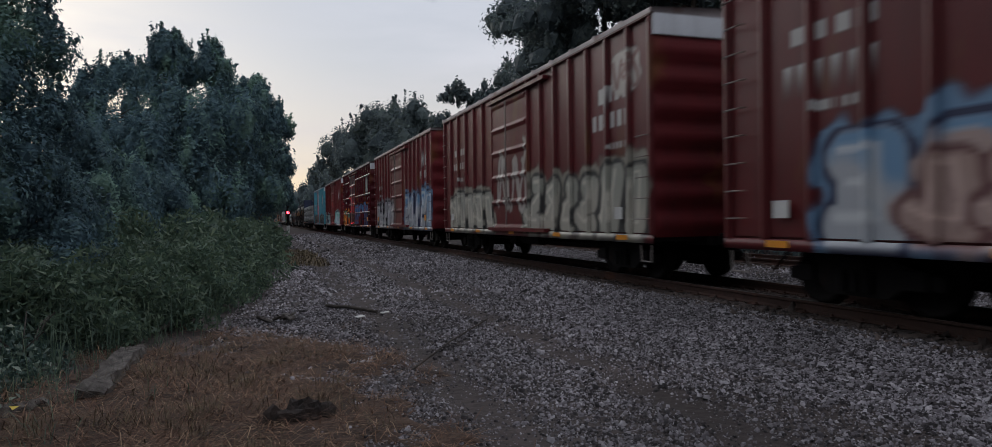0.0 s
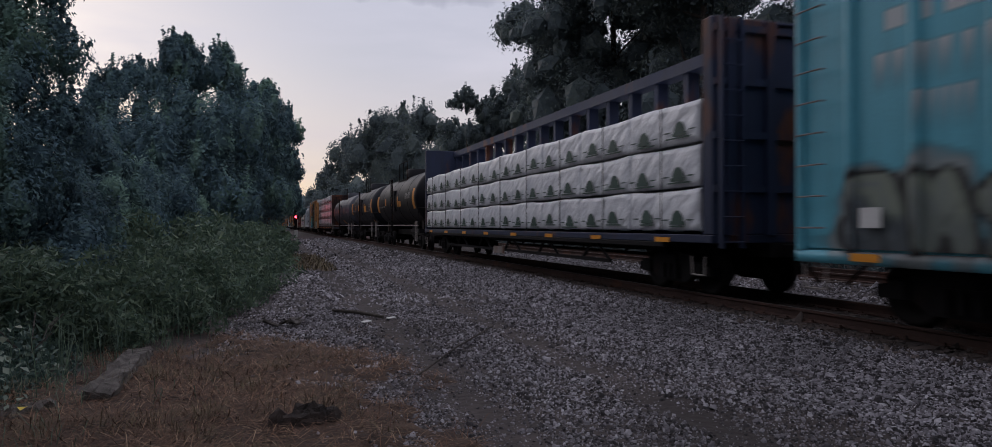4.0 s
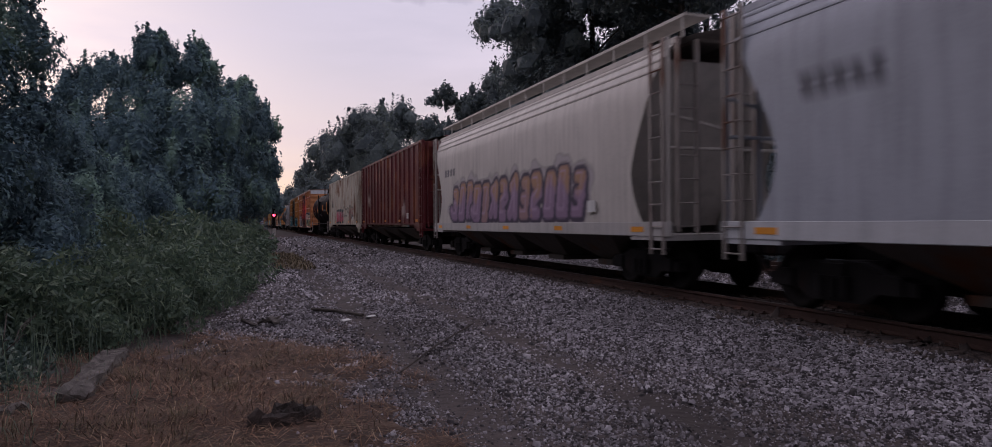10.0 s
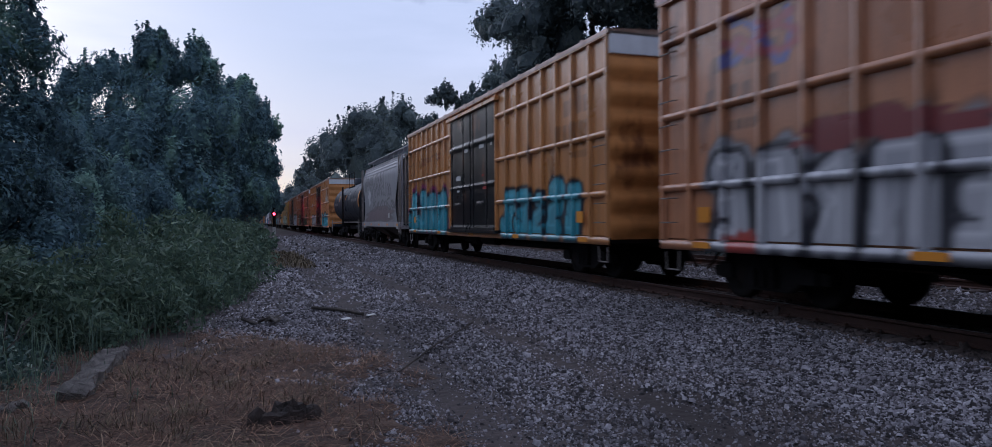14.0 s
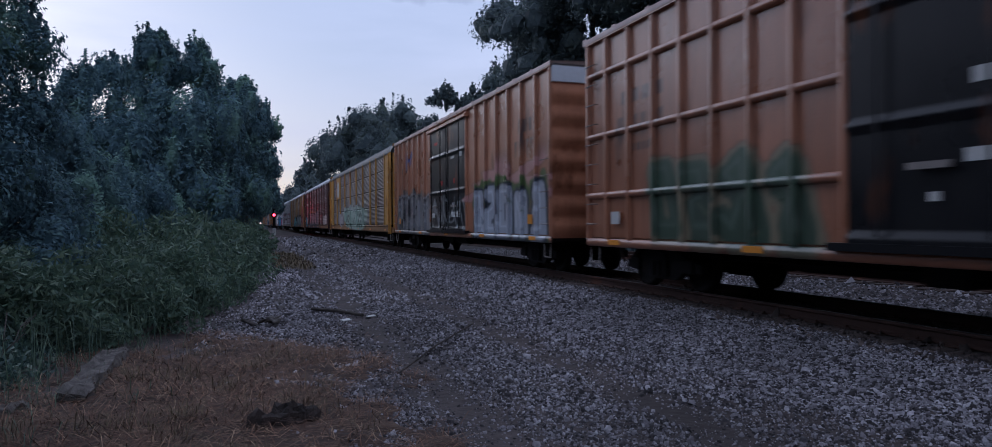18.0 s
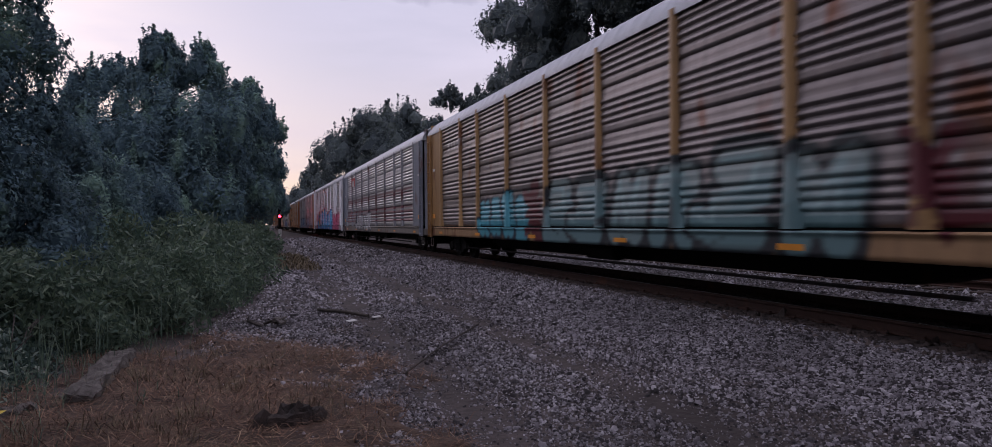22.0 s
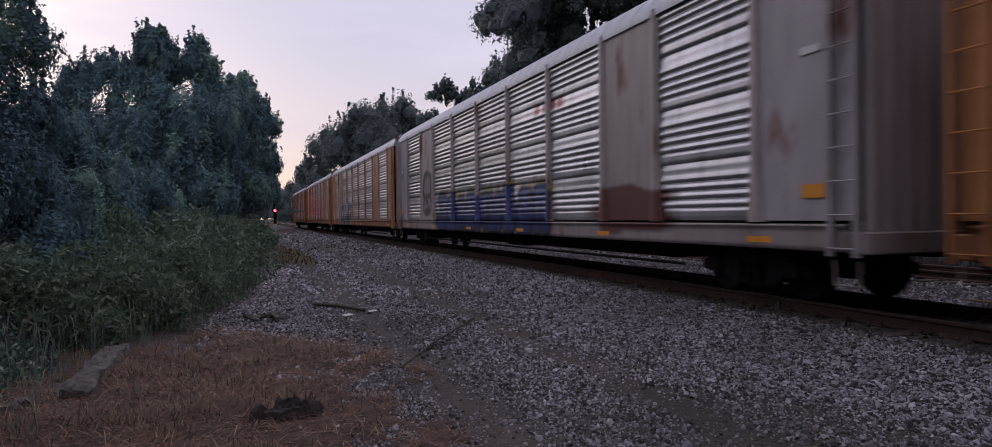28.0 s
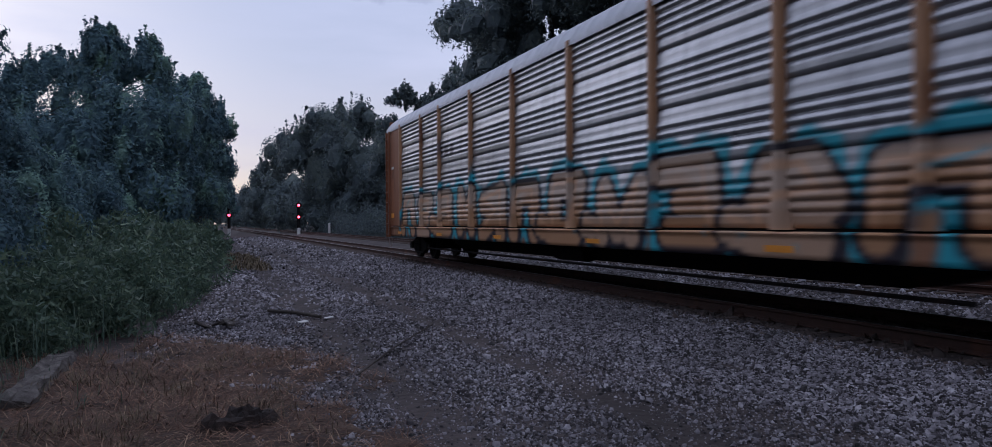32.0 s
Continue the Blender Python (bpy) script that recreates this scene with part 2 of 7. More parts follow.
M_LEAF_OAK = island("oak_leaf", [(0.0, (0.105, 0.138, 0.155)), (0.6, (0.148, 0.190, 0.198)), (1.0, (0.20, 0.245, 0.21))], 0.55, 3, 0.4, None, 0.15)
M_CREEPER = island("creeper_leaf", [(0.0, (0.045, 0.085, 0.075)), (0.6, (0.085, 0.145, 0.125)), (1.0, (0.17, 0.24, 0.19))], 0.5, 5, 0.3)
M_WEED = island("green_weed", [(0.0, (0.065, 0.112, 0.082)), (0.6, (0.118, 0.182, 0.118)), (1.0, (0.19, 0.25, 0.145))], 0.6, 5, 0.3)
M_BARK = soil("bark", [(0.3, (0.035, 0.028, 0.024)), (0.7, (0.10, 0.085, 0.07))], 5.0, 0.05)
M_DEADWOOD = soil("grey_dead_wood", [(0.34, (0.060, 0.052, 0.045)), (0.66, (0.205, 0.182, 0.165))], 7.0, 0.04)
M_PAPER = soil("weathered_paper", [(0.3, (0.6, 0.6, 0.58)), (0.7, (0.8, 0.8, 0.78))], 6.0, 0.005)
red_lamp, rn, rl, rp_ = nodes_of("red_signal_lens")
rp_.inputs["Base Color"].default_value = (0.5, 0.01, 0.01, 1)
rp_.inputs["Emission Color"].default_value = (1.0, 0.02, 0.03, 1)
rp_.inputs["Emission Strength"].default_value = 30.0

# ---------- building helpers ----------
ZR = 0.35       # top of rail
XT = 8.57       # centre of the near track
XT2 = 15.0      # centre of the far track
HALF = 1.57     # half width of a wagon


def part(name, bm, material, parent, label=""):
    me = bpy.data.meshes.new(name)
    bm.to_mesh(me)
    bm.free()
    me.materials.append(material)
    ob = new(name, me)
    ob.parent = parent
    if label:
        tagged(ob, label)
    return ob


def np_mesh(name, verts, faces, material, parent=None, smooth=False):
    """A mesh from arrays: verts n x 3, faces m x k."""
    verts, faces = np.asarray(verts, np.float32), np.asarray(faces, np.int32)
    me = bpy.data.meshes.new(name)
    me.vertices.add(len(verts))
    me.vertices.foreach_set("co", verts.ravel())
    k = faces.shape[1]
    me.loops.add(faces.size)
    me.loops.foreach_set("vertex_index", faces.ravel())
    me.polygons.add(len(faces))
    me.polygons.foreach_set("loop_start", np.arange(0, faces.size, k, dtype=np.int32))
    if smooth:
        me.polygons.foreach_set("use_smooth", np.ones(len(faces), bool))
    me.update(calc_edges=True)
    me.materials.append(material)
    ob = new(name, me)
    ob.parent = parent
    return ob


def box(bm, x0, x1, y0, y1, z0, z1, bevel=0.0):
    vs = bmesh.ops.create_cube(bm, size=1)["verts"]
    bmesh.ops.scale(bm, vec=(x1 - x0, y1 - y0, z1 - z0), verts=vs)
    bmesh.ops.translate(bm, vec=((x0 + x1) / 2, (y0 + y1) / 2, (z0 + z1) / 2), verts=vs)
    if bevel:
        es = list({e for v in vs for e in v.link_edges})
        bmesh.ops.bevel(bm, geom=es, offset=bevel, segments=1, affect="EDGES")


def rod(bm, a, b, r, seg=6):
    a, b = Vector(a), Vector(b)
    d = b - a
    m = Matrix.Translation((a + b) / 2) @ d.to_track_quat("Z", "Y").to_matrix().to_4x4()
    bmesh.ops.create_cone(bm, cap_ends=True, segments=seg, radius1=r, radius2=r, depth=d.length, matrix=m)


def boxp(name, parent, material, x0, x1, y0, y1, z0, z1, bevel=0.0, label=""):
    bm = bmesh.new()
    box(bm, x0, x1, y0, y1, z0, z1, bevel)
    return part(name, bm, material, parent, label)


def rodp(name, parent, material, pts, r, seg=6, label=""):
    bm = bmesh.new()
    for a, b in zip(pts, pts[1:]):
        rod(bm, a, b, r, seg)
    return part(name, bm, material, parent, label)


def grid_faces(nr, nc):
    i = np.arange(nr - 1)[:, None] * nc + np.arange(nc - 1)[None, :]
    return np.stack([i, i + 1, i + nc + 1, i + nc], -1).reshape(-1, 4)


# ---------- sprayed paint on a wagon's side ----------
class Canvas:
    """Colours sprayed on the near side of a wagon, laid out along it in cells of a few centimetres."""

    def __init__(self, y0, y1, z0, z1, cell=0.042):
        self.y0, self.z0, self.cell = y0, z0, cell
        self.w, self.h = int((y1 - y0) / cell) + 2, int((z1 - z0) / cell) + 2
        self.px = np.zeros((self.h, self.w, 4))
        self.yy, self.zz = np.meshgrid(y0 + np.arange(self.w) * cell, z0 + np.arange(self.h) * cell)
        self.busy = []

    def lay(self, mask, col):
        a = np.clip(mask, 0, 1)[..., None]
        self.px[..., :3] = self.px[..., :3] * (1 - a) + np.array(col) * a
        self.px[..., 3:] = np.maximum(self.px[..., 3:], a)

    def seg(self, a, b):
        ab = np.array(b) - a
        t = np.clip(((self.yy - a[0]) * ab[0] + (self.zz - a[1]) * ab[1]) / (ab @ ab + 1e-9), 0, 1)
        return np.hypot(self.yy - a[0] - t * ab[0], self.zz - a[1] - t * ab[1])

    def bars(self, y0, y1, z0, z1, col, n, rng, gap=0.3):
        """Unreadable lettering: a row of plain bars."""
        w = (y1 - y0) / n
        for k in range(n):
            a, b = y0 + k * w, y0 + (k + 1 - gap) * w
            self.lay(((self.yy >= a) & (self.yy <= b) & (self.zz >= z0) & (self.zz <= z1)) * 0.85, col)
        self.busy.append((y0, y1, z0, z1))

    def blob(self, y0, y1, z0, z1, col, rng, rough=0.25):
        cy, cz, ry, rz = (y0 + y1) / 2, (z0 + z1) / 2, (y1 - y0) / 2, (z1 - z0) / 2
        ang = np.arctan2((self.zz - cz) / rz, (self.yy - cy) / ry)
        wob = sum(rng.uniform(-1, 1) * np.cos(k * ang + rng.uniform(0, 6)) for k in (2, 3, 5, 7, 9)) * rough / 2.2
        d = ((np.abs((self.yy - cy) / ry)) ** 3 + (np.abs((self.zz - cz) / rz)) ** 3) ** (1 / 3)
        self.lay(np.clip((1 + wob - d) * 8, 0, 1), col)
        self.busy.append((y0, y1, z0, z1))

    def lay_part(self, j0, j1, mask, col):
        m = np.clip(mask, 0, 1)[..., None]
        px = self.px[:, j0:j1]
        px[..., :3] = px[..., :3] * (1 - m) + np.array(col) * m
        px[..., 3:] = np.maximum(px[..., 3:], m)

    def strokes_gap(self, j0, j1, strokes, dy=0.0, dz=0.0):
        """Distance from each cell to the nearest of the strokes."""
        yy, zz = self.yy[:, j0:j1] - dy, self.zz[:, j0:j1] - dz
        out = np.full(yy.shape, 9.0)
        for (ay, az), (by, bz) in strokes:
            uy, uz = by - ay, bz - az
            t = np.clip(((yy - ay) * uy + (zz - az) * uz) / (uy * uy + uz * uz + 1e-9), 0, 1)
            out = np.minimum(out, np.hypot(yy - ay - t * uy, zz - az - t * uz))
        return out

    def tag(self, y0, y1, z0, z1, cols, seed, letters=5, back=True):
        """A graffiti piece: fat bent strokes with an outline, a cast edge and a cloud behind; it spells nothing."""
        rng = random.Random(seed)
        cols = [tuple(0.80 * q for q in c) for c in cols]
        fill, fill2, line, cloud = cols[:4]
        h, w = z1 - z0, (y1 - y0) / letters
        lean = rng.uniform(-0.18, 0.18)
        soft = 0.8 / self.cell
        fat = min(0.21 * h, 0.25 * w)
        forms = []
        for k in range(letters):
            c, top, low = y0 + (k + 0.5) * w, h * rng.uniform(0.84, 1.0) - fat * 0.6, fat * rng.uniform(0.6, 1.0)
            half = max(0.2 * w, 0.5 * w - fat * rng.uniform(0.85, 1.1))

            def at(u, v):
                return (c + (u - 0.5) * 2 * half + lean * v * h + 0.05 * rng.uniform(-1, 1) * w, z0 + low + v * (top - low))

            p, q = (at(rng.uniform(0.0, 0.2), 0), at(rng.uniform(0.0, 0.3), 1)), (at(rng.uniform(0.8, 1.0), 0), at(rng.uniform(0.7, 1.0), 1))
            kind = rng.randrange(6)
            if kind == 0:
                st = [p, q, (p[1], q[1])]
            elif kind == 1:
                st = [p, (p[1], at(0.9, 0.8)), (at(0.9, 0.8), at(0.3, 0.5)), (at(0.3, 0.5), q[0])]
            elif kind == 2:
                m = at(0.5, rng.uniform(0.0, 0.5))
                st = [p, q, (p[1], m), (m, q[1])]
            elif kind == 3:
                st = [(p[0], q[0]), p, (p[1], q[1]), (at(0.15, 0.5), at(0.7, 0.5))]
            elif kind == 4:
                st = [p, q, (p[0], q[0]), (p[1], q[1])]
            else:
                st = [(q[1], p[1]), (p[1], at(0.1, 0.6)), (at(0.1, 0.6), at(0.9, 0.42)), (at(0.9, 0.42), q[0]), (q[0], p[0])]
            if rng.random() < 0.4:
                st.append((q[0], (q[0][0] + 0.3 * w, q[0][1] + 0.12 * h)))
            forms.append((c, st, fat * rng.uniform(0.8, 1.15), rng.random()))
        ja = max(0, int((y0 - 0.8 - self.y0) / self.cell))
        jb = min(self.w, int((y1 + 0.8 - self.y0) / self.cell) + 1)
        yy, zz = self.yy[:, ja:jb], self.zz[:, ja:jb]
        if back or len(cols) > 4:
            gap = self.strokes_gap(ja, jb, [t for f in forms for t in f[1]]) - fat
            wob = 0.07 * np.sin(yy * 3.7 + seed) + 0.05 * np.sin(yy * 9.1 + zz * 5.3) + 0.04 * np.sin(zz * 11 - yy * 4)
            if back:
                self.lay_part(ja, jb, (0.26 * min(1.0, h / 1.4) + wob - gap) * 9, cloud)
            if len(cols) > 4:
                self.lay_part(ja, jb, (0.15 - gap) * soft, cols[4])
        bright = tuple(min(0.72, q * 1.45 + 0.05) for q in fill)
        rng.shuffle(forms)
        for c, st, r, odd in forms:
            j0 = max(0, int((c - 1.2 * w - 0.5 - self.y0) / self.cell))
            j1 = min(self.w, int((c + 1.2 * w + 0.5 - self.y0) / self.cell) + 1)
            if j1 <= j0:
                continue
            gap = self.strokes_gap(j0, j1, st)
            cast = self.strokes_gap(j0, j1, st, -0.10 * h, -0.06 * h)
            self.lay_part(j0, j1, (r + 0.035 - cast) * soft, line)
            self.lay_part(j0, j1, (r + 0.055 + 0.04 * h - gap) * soft, line)
            inside = np.clip((r - gap) * soft, 0, 1)
            zl = (self.zz[:, j0:j1] - z0) / h
            self.lay_part(j0, j1, inside, fill if odd > 0.25 else tuple((p + q) / 2 for p, q in zip(fill, fill2)))
            self.lay_part(j0, j1, inside * np.clip((zl - 0.52 + 0.16 * np.sin(self.yy[:, j0:j1] * 5 / w + 6 * odd)) * 5, 0, 1), fill2)
            # a light along the upper edge and a few darker slashes and drips
            lit = self.strokes_gap(j0, j1, st, 0.35 * r, 0.35 * r)
            self.lay_part(j0, j1, inside * np.clip((0.25 * r - lit) * soft, 0, 1) * 0.75, bright)
            for _ in range(2):
                e, v = c + rng.uniform(-0.5, 0.5) * w, z0 + rng.uniform(0.05, 0.8) * h
                slash = self.strokes_gap(j0, j1, [((e, v), (e + rng.uniform(-0.3, 0.3) * w, v + rng.uniform(-0.25, 0.25) * h))])
                self.lay_part(j0, j1, inside * np.clip((rng.uniform(0.02, 0.06) - slash) * soft, 0, 1) * 0.8, rng.choice((line, cloud, fill2)))
        self.busy.append((y0 - 0.45, y1 + 0.45, z0 - 0.3, z1 + 0.4))

    def scrawl(self, y0, y1, z0, z1, col, seed, n=6, width=0.03, strength=0.8):
        """Thin tags: looping strokes that spell nothing."""
        rng = random.Random(seed)
        for k in range(n):
            c = y0 + (k + 0.5) * (y1 - y0) / n
            hw, mid, hh = 0.5 * (y1 - y0) / n, (z0 + z1) / 2 + rng.uniform(-0.1, 0.1) * (z1 - z0), 0.5 * (z1 - z0) * rng.uniform(0.4, 1.0)
            p, q, r = rng.uniform(1.2, 3.2), rng.uniform(1.5, 4.0), rng.uniform(0, 6)
            pts = [(c + hw * math.sin(p * a + r), mid + hh * math.cos(q * a)) for a in np.linspace(0, 3.0, 12)]
            dd = np.min([self.seg(np.array(a), np.array(b)) for a, b in zip(pts, pts[1:])], axis=0)
            self.lay(np.clip((width - dd) / self.cell + 0.5, 0, 1) * strength, col)
        self.busy.append((y0, y1, z0, z1))

    def spots(self, y0, y1, z0, z1, col, seed, n, size):
        rng = random.Random(seed)
        for _ in range(n):
            y, z = rng.uniform(y0, y1), rng.uniform(z0, z1)
            self.blob(y - size * rng.uniform(0.5, 1.4), y + size, z - size * rng.uniform(0.4, 1.1), z + size * 0.7, col, rng, 0.4)

    def at(self, y, z):
        i = np.clip(np.round((z - self.z0) / self.cell).astype(int), 0, self.h - 1)
        j = np.clip(np.round((y - self.y0) / self.cell).astype(int), 0, self.w - 1)
        return self.px[i, j]

    def steps(self, a, b, axis, coarse):
        """Stations from a to b: close where there is paint, wide elsewhere."""
        marks = [(q[0], q[1]) if axis == "y" else (q[2], q[3]) for q in self.busy]
        out, v = [a], a
        while v < b - 1e-6:
            near = any(m0 - 0.05 <= v + 0.02 <= m1 for m0, m1 in marks)
            v = min(b, v + (self.cell * 1.2 if near else coarse))
            if b - v < 0.02:
                v = b
            out.append(v)
        return out


def sheet(name, parent, material, ycols, zrows, canvas=None, x=-HALF, label="", smooth=False):
    """A pressed sheet on a wagon's side: ycols and zrows give (place, how far it stands out)."""
    ys, dy = np.array([c[0] for c in ycols]), np.array([c[1] for c in ycols])
    zs, dz = np.array([c[0] for c in zrows]), np.array([c[1] for c in zrows])
    Y, Z = np.meshgrid(ys, zs)
    sgn = -1 if x < 0 else 1
    X = x + sgn * (dy[None, :] + dz[:, None])
    v = np.stack([X, Y, Z], -1).reshape(-1, 3)
    f = grid_faces(len(zs), len(ys))
    if sgn < 0:
        f = f[:, ::-1]
    ob = np_mesh(name, v, f, material, parent, smooth)
    if canvas:
        col = ob.data.color_attributes.new("paint", "FLOAT_COLOR", "POINT")
        col.data.foreach_set("color", canvas.at(v[:, 1], v[:, 2]).astype(np.float32).ravel())
    if label:
        tagged(ob, label)
    return ob


# ---------- running gear, shared by all wagons ----------
def lathe(prof, seg=20, axis="x"):
    """Verts and faces of a turned shape: prof is (along, radius)."""
    a = np.linspace(0, 2 * np.pi, seg, endpoint=False)
    v = []
    for s, r in prof:
        c, d = r * np.cos(a), r * np.sin(a)
        v.append(np.stack([np.full(seg, s), c, d], -1) if axis == "x" else np.stack([c, np.full(seg, s), d], -1))
    v = np.concatenate(v)
    i = np.arange(len(prof) - 1)[:, None] * seg
    j = np.arange(seg)[None, :]
    k = (j + 1) % seg
    f = np.stack([i + j, i + k, i + seg + k, i + seg + j], -1).reshape(-1, 4)
    return v, f


WHEEL_R = 0.457
gear = {}


def shared(key, make):
    if key not in gear:
        gear[key] = make()
    return gear[key]


def put_mesh(name, me, parent, m=None):
    ob = new(name, me)
    ob.parent = parent
    if m is not None:
        ob.matrix_basis = m
    return ob


def wheelset_mesh():
    prof = [(-0.98, 0.07), (-0.98, 0.08), (-0.82, 0.08), (-0.81, 0.12), (-0.80, 0.16), (-0.765, 0.18), (-0.76, 0.36), (-0.80, 0.40), (-0.80, 0.452), (-0.70, WHEEL_R), (-0.685, 0.485),
            (-0.66, 0.485), (-0.66, 0.38), (-0.70, 0.34), (-0.71, 0.16), (-0.66, 0.10)]
    prof = prof + [(-s, r) for s, r in reversed(prof)]
    v, f = lathe(prof, 16)
    ob = np_mesh("wheelset", v, f, M_WHEEL, None, False)
    me = ob.data
    bpy.data.objects.remove(ob)
    return me


def truck_mesh():
    bm = bmesh.new()
    for s in (-1, 1):
        x0, x1 = sorted((s * 0.88, s * 1.05))
        # side frame: arched casting with spring nest and journal boxes
        pts = [(-1.25, 0.52), (-1.25, 0.36), (-0.72, 0.36), (-0.48, 0.20), (0.48, 0.20), (0.72, 0.36), (1.25, 0.36), (1.25, 0.52), (0.85, 0.60), (0.45, 0.74), (-0.45, 0.74), (-0.85, 0.60)]
        a = [bm.verts.new((x0, y, z)) for y, z in pts]
        b = [bm.verts.new((x1, y, z)) for y, z in pts]
        bm.faces.new(a)
        bm.faces.new(list(reversed(b)))
        for k in range(len(pts)):
            q = (k + 1) % len(pts)
            bm.faces.new((a[k], b[k], b[q], a[q]))
        for y in (-0.9, 0.9):
            box(bm, s * 1.0 - 0.1, s * 1.0 + 0.1, y - 0.17, y + 0.17, 0.34, 0.60, 0.02)
        for y in (-0.2, 0, 0.2):
            rod(bm, (s * 1.08, y, 0.26), (s * 1.08, y, 0.55), 0.07, 8)
    box(bm, -1.1, 1.1, -0.22, 0.22, 0.50, 0.74, 0.03)
    bmesh.ops.recalc_face_normals(bm, faces=bm.faces[:])
    me = bpy.data.meshes.new("truck")
    bm.to_mesh(me)
    bm.free()
    me.materials.append(M_STEEL_DARK)
    return me


def coupler_mesh():
    bm = bmesh.new()
    box(bm, -0.12, 0.12, -0.55, 0.1, 0.72, 0.96, 0.02)
    box(bm, -0.2, 0.2, -0.68, -0.45, 0.70, 0.98, 0.05)
    rod(bm, (0.25, 0, 0.75), (0.1, -0.6, 0.35), 0.035, 6)
    me = bpy.data.meshes.new("coupler")
    bm.to_mesh(me)
    bm.free()
    me.materials.append(M_STEEL_DARK)
    return me


trucks = []


def running_gear(car, L, inset=1.9, floor=1.0, deep=None):
    for s in (-1, 1):
        t = put_mesh("truck", shared("truck", truck_mesh), car, pose(0, s * (L / 2 - inset), 0))
        for k in (-1, 1):
            w = put_mesh("wheelset", shared("wheelset", wheelset_mesh), t, pose(0, k * 0.9, WHEEL_R))
            trucks.append((w, k))
        put_mesh("coupler", shared("coupler", coupler_mesh), car, pose(0, s * (L / 2 + 0.02), 0, 0, 0, 0 if s < 0 else 180))
    boxp("centre_sill", car, M_STEEL_DARK, -0.35, 0.35, -L / 2, L / 2, 0.72, floor, 0.01)
    if deep:
        # fish-belly drop of the centre sill between the trucks
        bm = bmesh.new()
        a, b = L / 2 - inset - 1.6, L / 2 - inset - 3.0
        for x in (-0.42, 0.42):
            q = [bm.verts.new((x, y, z)) for y, z in ((-a, 0.74), (-b, deep), (b, deep), (a, 0.74))]
            bm.faces.new(q)
        bm.verts.ensure_lookup_table()
        vs = bm.verts[:]
        for k in range(4):
            bm.faces.new((vs[k], vs[(k + 1) % 4], vs[4 + (k + 1) % 4], vs[4 + k]))
        bmesh.ops.recalc_face_normals(bm, faces=bm.faces[:])
        part("belly_sill", bm, M_STEEL_DARK, car)


def ladder(car, mat, x, y0, y1, z0, z1, step=0.42, depth=0.06):
    """Rungs and stiles flat against a wagon's side."""
    s = -1 if x < 0 else 1
    bm = bmesh.new()
    for y in (y0, y1):
        box(bm, min(x, x + s * depth), max(x, x + s * depth), y - 0.025, y + 0.025, z0, z1)
    z = z0 + 0.1
    while z < z1:
        rod(bm, (x + s * depth, y0, z), (x + s * depth, y1, z), 0.014, 5)
        z += step
    return part("ladder", bm, mat, car)


def end_ladder(car, mat, y, x0, x1, z0, z1, step=0.42):
    s = -1 if y < 0 else 1
    bm = bmesh.new()
    for x in (x0, x1):
        box(bm, x - 0.025, x + 0.025, min(y, y + s * 0.1), max(y, y + s * 0.1), z0, z1)
    z = z0 + 0.1
    while z < z1:
        rod(bm, (x0, y + s * 0.1, z), (x1, y + s * 0.1, z), 0.014, 5)
        z += step
    return part("ladder", bm, mat, car)


def grab_irons(car, y, zs, mat=None, w=0.42, x=-HALF):
    def make():
        bm = bmesh.new()
        rod(bm, (-0.07, -w / 2, 0), (-0.07, w / 2, 0), 0.013, 5)
        for e in (-1, 1):
            rod(bm, (0, e * w / 2, 0), (-0.07, e * w / 2, 0), 0.013, 5)
        me = bpy.data.meshes.new("grab_iron")
        bm.to_mesh(me)
        bm.free()
        me.materials.append(mat or M_RUNG)
        return me
    for z in zs:
        put_mesh("grab_iron", shared("grab_iron", make), car, pose(x, y, z))


def sill_step(car, y, x=-HALF + 0.04, z=0.75):
    rodp("sill_step", car, M_RUNG, [(x, y - 0.2, z), (x, y - 0.18, z - 0.32), (x, y + 0.18, z - 0.32), (x, y + 0.2, z)], 0.015, 5)


def reflectors(car, ys, z, x=-HALF - 0.012, w=0.45, h=0.10):
    for y in ys:
        boxp("reflector", car, M_ORANGE, x - 0.004, x, y - w / 2, y + w / 2, z - h / 2, z + h / 2)


def wagon(name, label, f, r):
    """The empty that carries a wagon's parts; f and r: where its body begins and ends at the clip's start."""
    e = new(name)
    e.empty_display_size = 0.5
    e["mid"] = (f + r) / 2
    tagged(e, label, "railway wagon", "wagons of the passing train")
    return e, r - f

# ---------- ground ----------
def smooth_step(a, b, v):
    t = np.clip((v - a) / (b - a), 0, 1)
    return t * t * (3 - 2 * t)


def ground_z(x, y):
    """Height of the ground: level verge, low ballast shoulders under both tracks, shallow wheel ruts."""
    x, y = np.asarray(x, float), np.asarray(y, float)
    z = 0.162 * smooth_step(5.0, 7.15, x) - 0.132 * smooth_step(10.2, 11.3, x) + 0.10 * smooth_step(12.4, 13.6, x) - 0.13 * smooth_step(16.6, 18.2, x)
    lane = 1.75 + 0.01 * y
    z = z - 0.035 * np.exp(-(((x - lane) / 0.28) ** 2)) - 0.03 * np.exp(-(((x - lane - 1.7) / 0.28) ** 2))
    z = z + 0.02 * np.sin(x * 1.7 + 0.6 * y) * np.sin(y * 0.9) * (x < 5.5) + 0.012 * np.sin(x * 5.1 + y * 3.3) * (x < 5.5)
    return z


